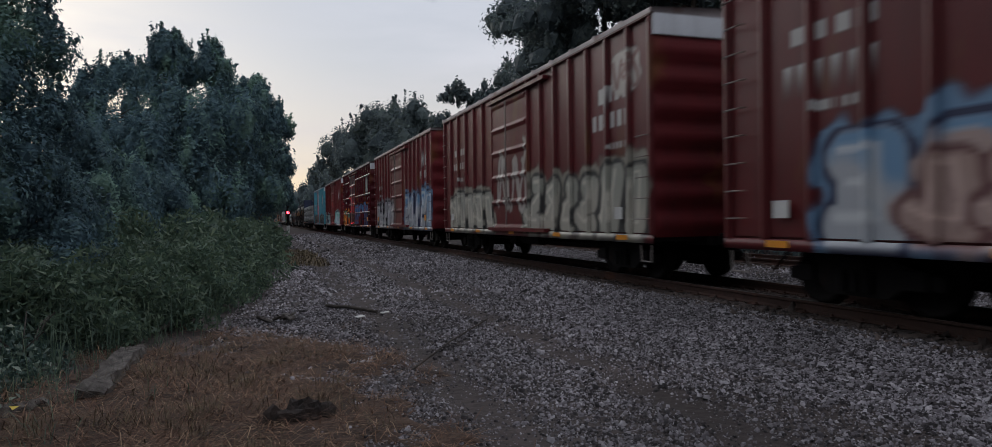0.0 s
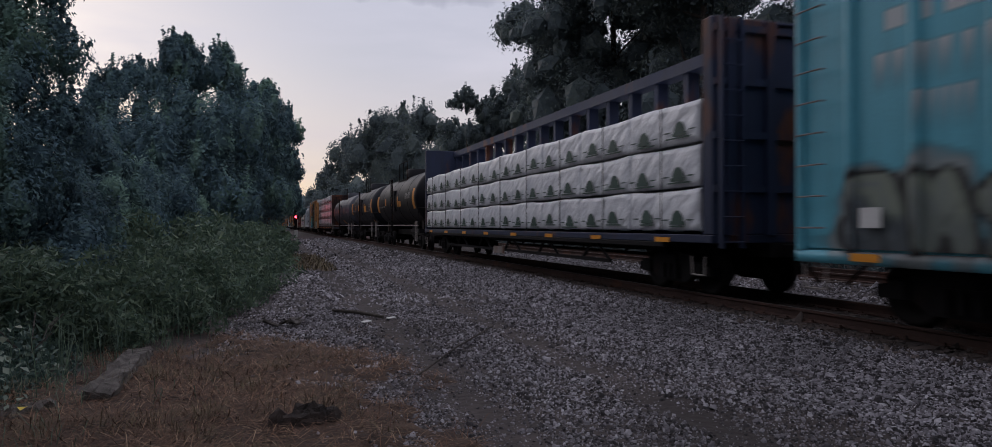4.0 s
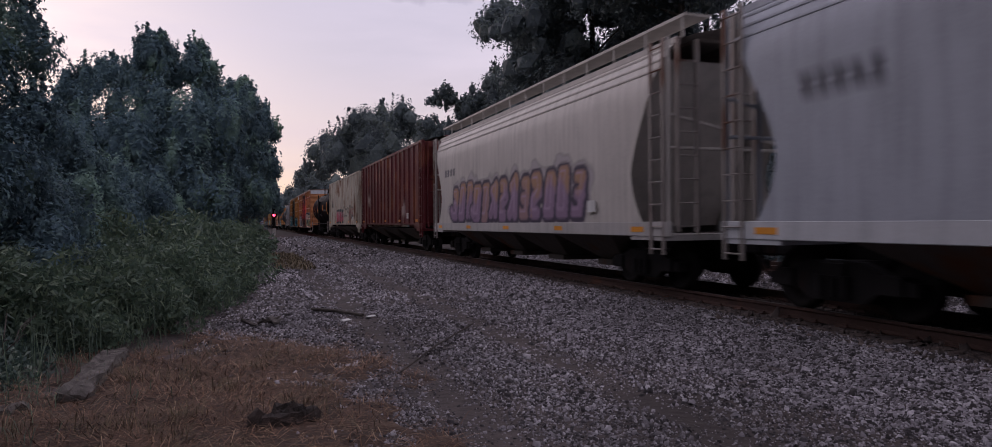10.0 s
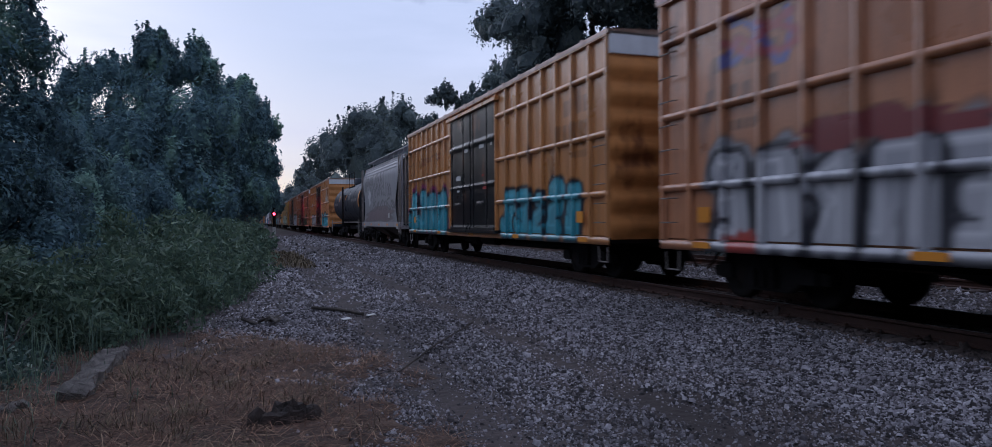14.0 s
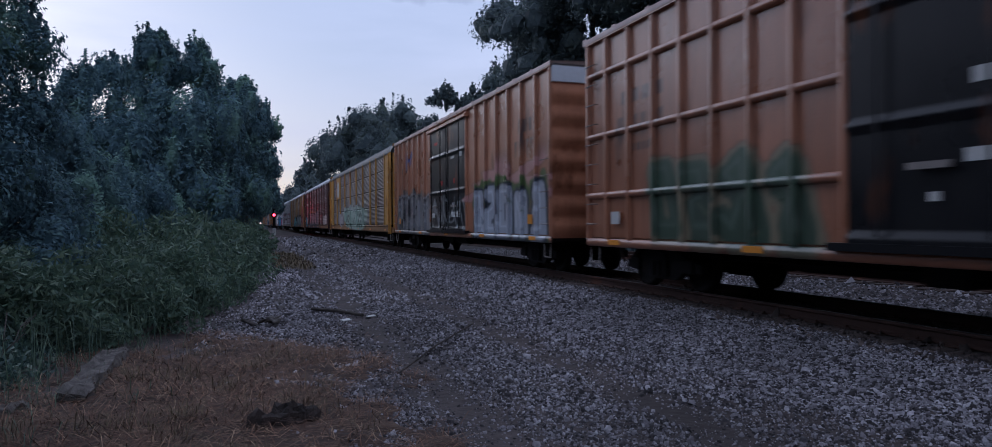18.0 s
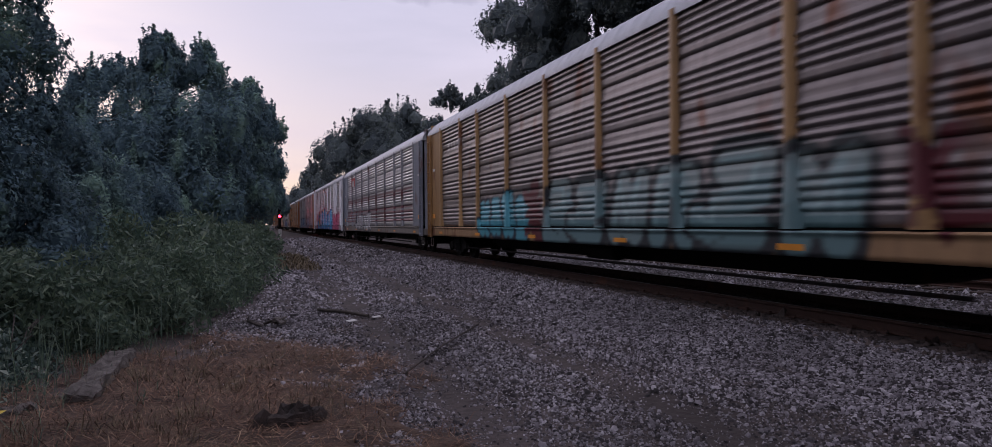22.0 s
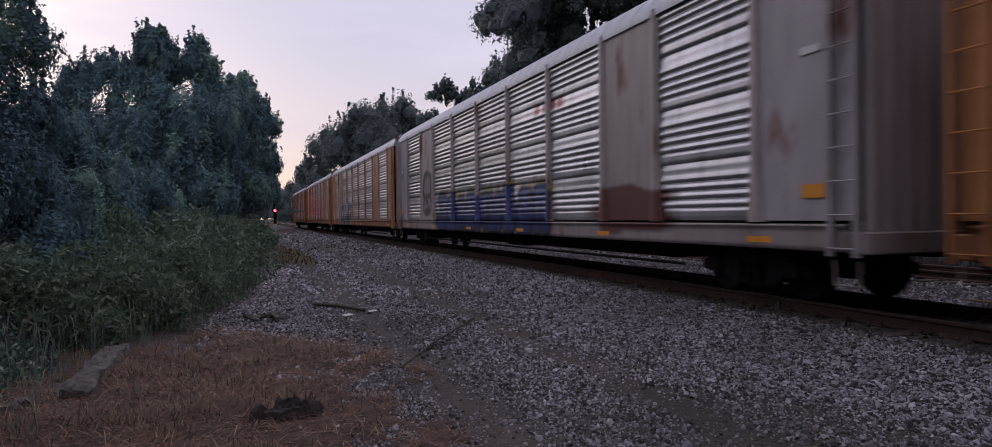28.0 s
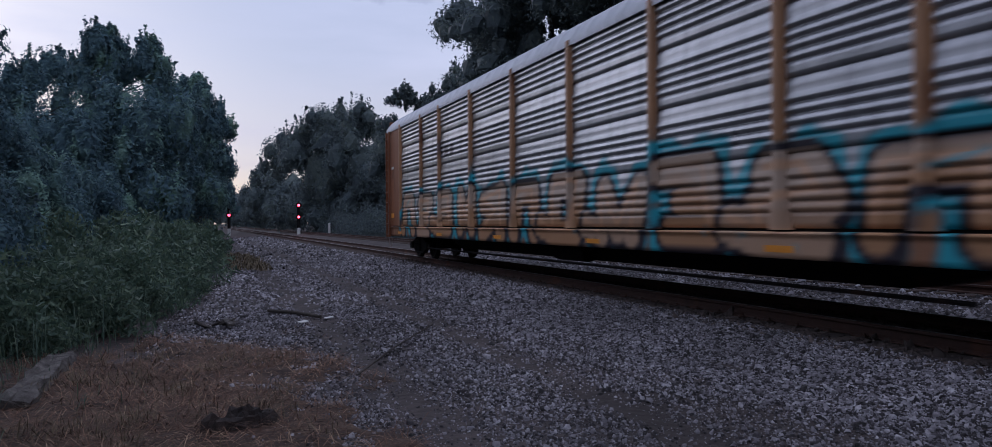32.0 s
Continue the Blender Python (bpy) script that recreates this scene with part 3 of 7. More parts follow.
gx = np.unique(np.concatenate([np.linspace(-2500, -60, 8), np.linspace(-60, -5, 18), np.linspace(-5, 19, 101), np.linspace(19, 60, 14), np.linspace(60, 2500, 8)]))
gy = np.unique(np.concatenate([np.linspace(-1000, -20, 9), np.linspace(-20, 1.5, 20), np.linspace(1.5, 26, 100), np.linspace(26, 80, 60), np.linspace(80, 400, 30), np.linspace(400, 4500, 10)]))
GX, GY = np.meshgrid(gx, gy)
ground = np_mesh("ground", np.stack([GX, GY, ground_z(GX, GY)], -1).reshape(-1, 3), grid_faces(len(gy), len(gx)), M_GROUND, None, True)
tagged(ground, "dark cinder and gravel ground beside the line", "ground", kind="structure")



def stones(name, n, xr, yr, size, label, keep=None, flat=0.75, lift=0.0, seed=1, zf=None, coarse=False, material=None):
    """Loose crushed stones, one joined mesh."""
    rg = np.random.default_rng(seed)
    x, y = rg.uniform(*xr, n), rg.uniform(*yr, n)
    if keep is not None:
        ok = rg.random(n) < keep(x, y)
        x, y = x[ok], y[ok]
        n = len(x)
    base = np.array([(1, 0.1, -0.5), (0.1, 1, -0.5), (-1, 0.1, -0.5), (0, -1, -0.5), (0.62, 0.15, 0.55), (0.1, 0.6, 0.7), (-0.6, 0.0, 0.5), (0.05, -0.62, 0.62)], float)
    tri = np.array([(0, 1, 5), (0, 5, 4), (1, 2, 6), (1, 6, 5), (2, 3, 7), (2, 7, 6), (3, 0, 4), (3, 4, 7), (4, 5, 6), (4, 6, 7)])
    if coarse == "prism":
        # a three-sided block with a flat, tilted top
        base = np.array([(1, 0.1, -0.5), (-0.45, 0.9, -0.5), (-0.5, -0.85, -0.5), (0.8, 0.05, 0.5), (-0.35, 0.7, 0.62), (-0.4, -0.68, 0.42)], float)
        tri = np.array([(3, 4, 5), (0, 1, 4), (0, 4, 3), (1, 2, 5), (1, 5, 4), (2, 0, 3), (2, 3, 5)])
    elif coarse:
        base = base[[0, 1, 2, 3, 5]]
        tri = np.array([(0, 1, 4), (1, 2, 4), (2, 3, 4), (3, 0, 4)])
    s = rg.lognormal(np.log(size), 0.38, n)
    v = base[None] * rg.uniform(0.65, 1.3, (n, len(base), 1)) * s[:, None, None]
    v[:, :, 2] *= flat
    a = rg.uniform(0, 2 * np.pi, n)
    ca, sa = np.cos(a)[:, None], np.sin(a)[:, None]
    tl = rg.normal(0, 0.35, (n, 2))
    X = v[..., 0] * ca - v[..., 1] * sa * rg.uniform(0.6, 1, (n, 1))
    Y = v[..., 0] * sa + v[..., 1] * ca
    Z = v[..., 2] + X * tl[:, :1] + Y * tl[:, 1:]
    zg = (zf or ground_z)(x, y)
    out = np.stack([X + x[:, None], Y + y[:, None], Z + (zg + s * 0.22 + lift)[:, None]], -1).reshape(-1, 3)
    f = (tri[None] + (np.arange(n) * len(base))[:, None, None]).reshape(-1, 3)
    ob = np_mesh(name, out, f, material or M_STONE)
    return tagged(ob, label, "gravel", kind="stuff")


def edge_x(y):
    """Where the weeds end and the gravel begins."""
    return np.interp(y, [2, 5, 8, 11, 14, 20, 30, 45, 90], [-1.2, -1.4, -2.2, -1.3, -0.5, 0.1, 0.7, 1.2, 1.6])


def straw_amount(x, y):
    """The dead grass mat on the near verge."""
    d = np.hypot((x + 1.0 - 0.10 * (y - 5.4)) / 2.1, (y - 6.0) / 4.6)
    ragged = 0.22 * np.sin(3 * x + 2 * y) + 0.16 * np.sin(7.3 * x - 4.1 * y) + 0.12 * np.sin(13 * x + 9 * y)
    tongue = 0.55 * np.exp(-(((x - 0.1) / 0.8) ** 2) - ((y - 8.6) / 1.0) ** 2)
    return np.clip(1.2 - d + ragged + tongue, 0, 1)


def gravel_keep(x, y):
    lane = 1.75 + 0.01 * y
    dirt = np.exp(-(((x - lane) / 0.42) ** 2)) + np.exp(-(((x - lane - 1.7) / 0.38) ** 2))
    patch = 0.5 + 0.5 * np.sin(x * 1.9 + 1.3 * np.sin(y * 0.8)) * np.sin(y * 0.6 + x * 0.5)
    left = smooth_step(-0.4, 0.8, x - np.interp(y, [2, 5, 8, 11, 14, 30], [0.8, 0.6, -0.4, -1.0, -0.4, 0.7]))
    k = np.clip(0.95 - 0.85 * dirt, 0.06, 1) * (0.68 + 0.32 * patch)
    k = np.where(x > 4.9, 1.0, k)
    return k * left


stones("gravel", 64000, (-0.8, 7.2), (2.6, 7.6), 0.0140, "grey crushed gravel on the access lane", gravel_keep, seed=3, flat=0.72)
stones("gravel", 40000, (-0.8, 6.2), (2.6, 9.0), 0.0075, "fine grit and chippings trodden into the lane", lambda x, y: 0.25 + 0.5 * (x > 0.4), seed=13, coarse=True, flat=0.7)
stones("gravel", 60000, (-0.8, 7.2), (7.6, 14.0), 0.0168, "grey crushed gravel along the middle of the lane", gravel_keep, seed=4, coarse="prism", flat=0.75)
stones("gravel", 38000, (-0.5, 7.2), (14.0, 34), 0.032, "grey crushed gravel further along the lane", gravel_keep, seed=5, coarse=True, flat=0.8)
stones("gravel", 10000, (0.0, 7.0), (34, 90), 0.065, "grey gravel along the far lane", gravel_keep, seed=2, coarse=True)
stones("gravel", 9000, (-3.0, 7.2), (-14, 2.6), 0.032, "grey crushed gravel behind the viewpoint", lambda x, y: 0.8 * smooth_step(-1.0, 1.5, x), seed=10, coarse=True, flat=0.8)
stones("ballast", 27000, (4.7, 7.3), (3.0, 11), 0.0160, "grey ballast stones on the track shoulder", lambda x, y: 1.0 - 0.75 * smooth_step(6.75, 7.25, x), seed=6, flat=0.75, coarse="prism")
stones("ballast", 15000, (5.0, 7.2), (11, 30), 0.030, "grey ballast stones along the shoulder", lambda x, y: 1.0 - 0.7 * smooth_step(6.8, 7.2, x), seed=7, coarse=True)
stones("ballast", 16000, (6.80, 10.4), (3, 36), 0.030, "brown oil-stained ballast between the sleepers", None, seed=8, lift=0.004, coarse=True, material=M_STONE_OILY)
stones("ballast", 24000, (10.4, 14.4), (5, 40), 0.033, "grey ballast between the two tracks", None, seed=9, coarse=True)
stones("ballast", 5000, (14.4, 18.0), (5, 60), 0.05, "grey ballast beyond the far track", None, seed=11, coarse=True)

# dead grass mat on the near verge
mx, my = np.meshgrid(np.linspace(-4.4, 2.0, 110), np.linspace(2.2, 11.0, 150))
amount = straw_amount(mx, my)
mz = ground_z(mx, my) - 0.02 + 0.045 * smooth_step(0.08, 0.4, amount) + 0.012 * np.sin(mx * 9 + 2 * np.sin(my * 7)) * np.sin(my * 11)
mat_bed = np_mesh("straw_bed", np.stack([mx, my, mz], -1).reshape(-1, 3), grid_faces(150, 110), M_STRAWBED, None, True)
tagged(mat_bed, "rotted brown grass bed on the verge", "dead grass", kind="structure")

# ---------- tracks ----------
RAILPROF = [(-0.075, 0.0), (0.075, 0.0), (0.075, 0.018), (0.012, 0.04), (0.009, 0.125), (0.036, 0.135), (0.036, 0.168), (0.026, 0.175), (-0.026, 0.175), (-0.036, 0.168), (-0.036, 0.135), (-0.009, 0.125), (-0.012, 0.04), (-0.075, 0.018)]


def rail(track, x, y0, y1):
    bm = bmesh.new()
    a = [bm.verts.new((x + px, y0, ZR - 0.175 + pz)) for px, pz in RAILPROF]
    b = [bm.verts.new((x + px, y1, ZR - 0.175 + pz)) for px, pz in RAILPROF]
    n = len(RAILPROF)
    for k in range(n):
        bm.faces.new((a[k], a[(k + 1) % n], b[(k + 1) % n], b[k]))
    bm.faces.new(a)
    bm.faces.new(list(reversed(b)))
    bmesh.ops.recalc_face_normals(bm, faces=bm.faces[:])
    ob = part("rail", bm, M_RAIL_SIDE, track, "rusty steel rail with a worn head")
    boxp("rail_head", ob, M_RAIL_TOP, x - 0.024, x + 0.024, y0, y1, ZR - 0.002, ZR + 0.002)


def track(name, xc, label, near):
    tr = new(name)
    tagged(tr, label, "railway track", kind="structure")
    for s in (-1, 1):
        rail(tr, xc + s * 0.7525, -900, 900)
    bm = bmesh.new()
    box(bm, -1.3, 1.3, -0.115, 0.115, -0.17, 0.0, 0.012)
    me = bpy.data.meshes.new("sleeper")
    bm.to_mesh(me)
    bm.free()
    me.materials.append(M_TIE)
    rg = random.Random(int(xc * 10))
    y = -6.0
    for k in range(near):
        put_mesh("sleeper", me, tr, pose(xc + rg.uniform(-0.09, 0.09), y, ZR - 0.172 + rg.uniform(-0.012, 0.0), 0, 0, rg.uniform(-1.2, 1.2)))
        if k % 1 == 0 and y > 2 and y < 30 and xc < 10:
            for s in (-1, 1):
                boxp("tie_plate", tr, M_RAIL_SIDE, xc + s * 0.7525 - 0.17, xc + s * 0.7525 + 0.17, y - 0.09, y + 0.09, ZR - 0.172, ZR - 0.160)
                boxp("spike", tr, M_RAIL_SIDE, xc - s * -0.7525 - 0.10, xc + s * 0.7525 - 0.075, y - 0.05, y - 0.025, ZR - 0.165, ZR - 0.13)
        y += 0.54
    far = bmesh.new()
    while y < 200:
        box(far, xc - 1.3, xc + 1.3, y - 0.115, y + 0.115, ZR - 0.34, ZR - 0.175)
        y += 0.54
    tagged(part("sleepers", far, M_TIE, tr), "weathered sleepers far along the line", kind="stuff")
    return tr


track("track_near", XT, "rusty railway track on ballast", 150)
track("track_far", XT2, "second railway track behind the first", 120)

# ---------- signals ----------
def signal(x, y, h1, h2, label):
    s = new("railway_signal")
    s.location = (x, y, 0)
    tagged(s, label, "signal", "signals beside the line")
    rodp("mast", s, M_STEEL_DARK, [(0, 0, 0), (0, 0, h2 + 0.6)], 0.07, 8)
    boxp("base_post", s, M_WHITE, -0.22, 0.22, -0.22, 0.22, 0, 1.0, 0.03, "white base post")
    for h in (h1, h2):
        bm = bmesh.new()
        rod(bm, (0, -0.1, h), (0, -0.14, h), 0.42, 16)
        hd = part("signal_head", bm, M_STEEL_DARK, s)
        v, fc = lathe([(-0.22, 0.0), (-0.21, 0.10), (-0.17, 0.17), (-0.145, 0.18)], 14, "y")
        v[:, 2] += h
        np_mesh("lens", v, fc, red_lamp, hd, True)
        bm = bmesh.new()
        for k in range(9):
            a, b = math.pi * k / 9, math.pi * (k + 1) / 9
            bm.faces.new([bm.verts.new(q) for q in ((0.20 * math.cos(a), -0.14, h + 0.20 * math.sin(a)), (0.20 * math.cos(b), -0.14, h + 0.20 * math.sin(b)), (0.20 * math.cos(b), -0.42, h + 0.20 * math.sin(b)), (0.20 * math.cos(a), -0.42, h + 0.20 * math.sin(a)))])
        part("visor", bm, M_STEEL_DARK, hd)
    glow = bpy.data.lights.new("signal_lamp", "SPOT")
    glow.energy, glow.color, glow.spot_size, glow.spot_blend, glow.shadow_soft_size = 60, (1.0, 0.02, 0.05), radians(110), 0.8, 0.12
    new("signal_lamp", glow).matrix_world = look((x, y - 0.5, (h1 + h2) / 2), (x + 1.0, y - 6, 2.5))
    boxp("ladder_rail", s, M_STEEL_DARK, -0.2, 0.2, 0.12, 0.16, 0.4, h2)
    return s


signal(3.7, 103.5, 2.85, 4.65, "signal mast with two red lights beside the lane")
signal(13.2, 105.0, 2.6, 4.3, "signal mast with two red lights between the tracks")
mp = new("marker_post")
mp.location = (17.4, 104, 0)
tagged(mp, "small white trackside marker post", "post")
boxp("post", mp, M_WHITE, -0.16, 0.16, -0.05, 0.05, 0, 1.7, 0.02)

# ---------- plants ----------
def leaf_mesh(name, pts, size, material, parent, seed, up=0.25, long=1.5, jitter=0.4, plain_leaf=False, facing=None):
    """Folded leaf blades at the given places, one joined mesh."""
    rg = np.random.default_rng(seed)
    n = len(pts)
    if facing is None:
        d = rg.normal(size=(n, 3))
        d[:, 2] -= up
        d /= np.linalg.norm(d, axis=1)[:, None]
        e = np.cross(d, rg.normal(size=(n, 3)))
        e /= np.linalg.norm(e, axis=1)[:, None] + 1e-9
        nn = np.cross(d, e)
    else:
        # blades lie over one another like shingles, facing out of the crown
        nn = facing + np.array([0, 0, 0.35]) + rg.normal(0, 0.42, (n, 3))
        nn /= np.linalg.norm(nn, axis=1)[:, None] + 1e-9
        d = rg.normal(size=(n, 3)) - np.array([0, 0, 0.7])
        d -= nn * np.sum(d * nn, 1)[:, None]
        d /= np.linalg.norm(d, axis=1)[:, None] + 1e-9
        e = np.cross(nn, d)
    s = size * rg.uniform(1 - jitter, 1 + jitter, n)[:, None]
    tip, root = pts + d * s * long / 2, pts - d * s * long / 2
    if plain_leaf:
        v = np.stack([root + e * s * 0.42, root - e * s * 0.42, tip], 1).reshape(-1, 3)
        return np_mesh(name, v, np.arange(3 * n).reshape(-1, 3), material, parent)
    l, r = pts + e * s * 0.42 + nn * s * 0.16, pts - e * s * 0.42 + nn * s * 0.16
    v = np.stack([root, l, tip, r], 1).reshape(-1, 3)
    i = np.arange(n)[:, None] * 4
    f = np.concatenate([i + np.array([0, 1, 2])[None], i + np.array([0, 2, 3])[None]])
    return np_mesh(name, v, f, material, parent)


def lump_points(lumps, n, seed, depth=0.35, rough=0.28, sprigs=0):
    """Points in the outer layer of a heap of uneven lumps, more on the larger ones."""
    rg = np.random.default_rng(seed)
    L = np.array(lumps, float)
    w = (L[:, 3] * L[:, 4] + L[:, 4] * L[:, 5] + L[:, 3] * L[:, 5])
    k = rg.choice(len(L), n, p=w / w.sum())
    d = rg.normal(size=(n, 3))
    d /= np.linalg.norm(d, axis=1)[:, None]
    ph = rg.uniform(0, 6, (len(L), 6))[k]
    bump = (np.sin(d[:, 0] * 5 + ph[:, 0]) * np.sin(d[:, 1] * 6 + ph[:, 1]) + np.sin(d[:, 2] * 7 + ph[:, 2]) * np.sin(d[:, 0] * 9 + ph[:, 3]) + 0.6 * np.sin(d[:, 1] * 15 + ph[:, 4]) * np.sin(d[:, 2] * 13 + ph[:, 5])) / 2.6
    # hanging folds
    bump = bump + 0.45 * np.sin(8 * np.arctan2(d[:, 1], d[:, 0]) + ph[:, 0] + 1.5 * np.sin(3 * d[:, 2] + ph[:, 1]))
    rad = (1 + rough * bump) * (1 - depth * rg.random(n) ** 2)
    # sprays of leaves that stand out of the outline
    spray = np.sin(d[:, 0] * 31 + ph[:, 1]) * np.sin(d[:, 1] * 29 + ph[:, 2]) * np.sin(d[:, 2] * 27 + ph[:, 3])
    out = (spray > 0.25) & (rg.random(n) < 0.6)
    rad = np.where(out, rad * (1 + 0.32 * rg.random(n) ** 1.5), rad)
    out = L[k, :3] + d * L[k, 3:6] * rad[:, None]
    face = d / L[k, 3:6]
    face /= np.linalg.norm(face, axis=1)[:, None]
    if sprigs:
        # upright sprigs that break the crown's outline
        m = n // 7
        sd = rg.normal(size=(len(L) * sprigs, 3))
        sd[:, 2] = np.abs(sd[:, 2]) * 1.3 + 0.1
        sd /= np.linalg.norm(sd, axis=1)[:, None]
        sl = rg.uniform(0.25, 0.95, len(L) * sprigs)
        g = rg.integers(0, len(L) * sprigs, m)
        h = g // sprigs
        u = rg.random(m)
        grow = sd[g] * np.array([0.75, 0.75, 1.0]) + np.array([0, 0, 0.35])
        out[:m] = L[h, :3] + L[h, 3:6] * (sd[g] * 0.9 + grow * (sl[g] * u)[:, None]) + rg.normal(size=(m, 3)) * L[h, 3:4] * 0.10 * (1.1 - u)[:, None]
        face[:m] = sd[g]
    return out, face


def core_mesh(name, lumps, material, parent, scale=0.74):
    """The dark inside of a thicket: lumpy masses behind the leaves."""
    bm = bmesh.new()
    for k, (x, y, z, a, b, c) in enumerate(lumps):
        vs = bmesh.ops.create_icosphere(bm, subdivisions=1, radius=1)["verts"]
        for v in vs:
            q = v.co.normalized()
            g = 1 + 0.22 * math.sin(q.x * 5 + k) * math.sin(q.y * 6 + 2 * k) + 0.15 * math.sin(q.z * 9 + k)
            v.co = (x + q.x * a * scale * g, y + q.y * b * scale * g, max(0.0, z + q.z * c * scale * g))
    return part(name, bm, material, parent)


def trunk(name, parent, x, y, h, r, lean, seed, limbs):
    rg = random.Random(seed)
    bm = bmesh.new()

    def tube(a, b, ra, rb):
        a, b = Vector(a), Vector(b)
        d = b - a
        m = Matrix.Translation((a + b) / 2) @ d.to_track_quat("Z", "Y").to_matrix().to_4x4()
        bmesh.ops.create_cone(bm, cap_ends=True, segments=8, radius1=ra, radius2=rb, depth=d.length * 1.04, matrix=m)

    p, rad = Vector((x, y, -0.1)), r
    for k in range(5):
        q = p + Vector((lean * h / 5 + rg.uniform(-0.15, 0.15), rg.uniform(-0.2, 0.2), h / 5))
        tube(p, q, rad, rad * 0.82)
        p, rad = q, rad * 0.82
        if k >= 1:
            for _ in range(limbs):
                a = rg.uniform(0, 6.28)
                e = q + Vector((math.cos(a) * h * 0.10, math.sin(a) * h * 0.10, h * 0.05))
                tube(q, e, rad * 0.5, rad * 0.28)
                e2 = e + Vector((math.cos(a + 0.5) * h * 0.07, math.sin(a + 0.5) * h * 0.07, h * 0.05))
                tube(e, e2, rad * 0.28, rad * 0.12)
    return part(name, bm, M_BARK, parent)


def clumps(lumps, seed, k=9, upright=True):
    """Smaller clumps that sit on the large ones and hang down from them."""
    rg = random.Random(seed)
    out = []
    for x, y, z, a, b, c in lumps:
        out.append((x, y, z, a * 0.70, b * 0.70, c * 0.74))
        for _ in range(k):
            u, v = rg.uniform(0, 6.283), rg.uniform(-0.5, 0.95)
            w = math.sqrt(1 - v * v)
            q, drop = rg.uniform(0.26, 0.44), rg.uniform(0.9, 1.9)
            if upright and v > 0.25 and rg.random() < 0.7:
                # upright sprays at the top make a ragged outline
                q *= rg.uniform(0.55, 0.9)
                out.append((x + a * 0.72 * w * math.cos(u), y + b * 0.72 * w * math.sin(u), z + c * (0.80 * v + 0.08), a * q * 0.8, b * q * 0.8, c * q * rg.uniform(1.3, 2.3)))
                continue
            out.append((x + a * 0.84 * w * math.cos(u), y + b * 0.84 * w * math.sin(u), z + c * 0.80 * v - q * c * (drop - 1) * 0.6, a * q, b * q, c * q * drop))
    return out


def tree(label, lumps, n, size, material, seed, stem=None, category="tree", name="tree", group="", depth=0.16, rough=0.42, core=True, scale=0.80, fine=False, sprigs=4):
    t = new(name)
    tagged(t, label, category, group)
    if name != "woods":
        lumps = clumps(lumps, seed, 9, sprigs > 2)
    pts, face = lump_points(lumps, n, seed, depth, rough, sprigs if name == "tree" else 0)
    leaf_mesh("crown", pts, size, material, t, seed + 1, plain_leaf=fine, facing=face if name != "undergrowth" else None)
    if core:
        core_mesh("inner_foliage", lumps, material, t, scale)
    if stem:
        trunk("trunk", t, *stem, seed, 2)
    return t


# vine-smothered trees on the camera's side of the line
LEFT = "vine-covered trees beside the lane"
tree("tall vine-smothered tree beside the lane", [
    (-4.2, 15.2, 5.0, 0.8, 0.8, 0.8),
    (-4.1, 15.1, 3.5, 0.8, 0.8, 0.8),
    (-4.2, 14.7, 2.0, 1.1, 1.1, 1.1),
    (-5.2, 15.5, 4.6, 1.4, 1.4, 1.4),
    (-4.1, 15.7, 6.7, 0.9, 0.9, 0.9),
    (-4.5, 15.8, 7.8, 1.0, 1.0, 1.0),
    (-5.1, 16.0, 9.5, 1.3, 1.3, 1.3),
    (-5.9, 16.8, 7.9, 1.5, 1.5, 1.5),
    (-4.6, 16.4, 11.1, 1.1, 1.1, 1.1),
    (-4.7, 14.3, 2.5, 1.2, 1.2, 1.2),
    (-3.7, 15.5, 1.9, 0.9, 0.9, 0.9),
], 152000, 0.052, M_LEAF_DARK, 301, stem=(-4.6, 15.9, 6.0, 0.22, 0.02), group=LEFT, scale=0.55, fine=True)
tree("vine curtain hanging low between the trees", [
    (-3.7, 19.2, 1.8, 1.1, 1.1, 1.1),
    (-3.2, 22.2, 2.0, 1.1, 1.1, 1.1),
    (-4.5, 20.6, 3.2, 1.1, 1.1, 1.1),
    (-2.9, 26.4, 1.6, 1.2, 1.2, 1.2),
    (-3.5, 13.9, 0.9, 0.8, 0.8, 0.8),
    (-3.3, 15.9, 0.7, 0.7, 0.7, 0.7),
], 60800, 0.061, M_LEAF_DARK, 311, group=LEFT, category="vines", name="vine_thicket", fine=True)
tree("leafy tree with a gap of sky beside it", [
    (-6.7, 34.0, 7.0, 1.1, 1.1, 1.1),
    (-7.2, 34.2, 5.2, 1.3, 1.3, 1.3),
    (-5.4, 32.5, 4.7, 1.8, 1.8, 1.8),
    (-5.5, 30.4, 2.6, 1.9, 1.9, 1.9),
], 45600, 0.094, M_LEAF_DARK, 321, stem=(-6.5, 33.9, 6.0, 0.25, 0.02), group=LEFT, fine=True)
tree("large vine-draped tree with a ragged crown", [
    (-4.1, 37.3, 9.2, 1.3, 1.3, 1.3),
    (-4.1, 37.4, 10.4, 0.6, 0.6, 0.6),
    (-6.1, 40.1, 9.2, 1.1, 1.1, 1.1),
    (-2.3, 36.7, 9.0, 1.1, 1.1, 1.1),
    (-2.4, 33.6, 5.8, 2.1, 2.1, 2.1),
    (-4.3, 35.3, 5.9, 2.0, 2.0, 2.0),
    (-3.9, 30.9, 3.1, 2.0, 2.0, 2.0),
    (-2.0, 31.4, 2.9, 1.8, 1.8, 1.8),
], 87400, 0.101, M_LEAF_DARK, 331, stem=(-3.8, 37.3, 8.0, 0.3, 0.02), group=LEFT, fine=True)
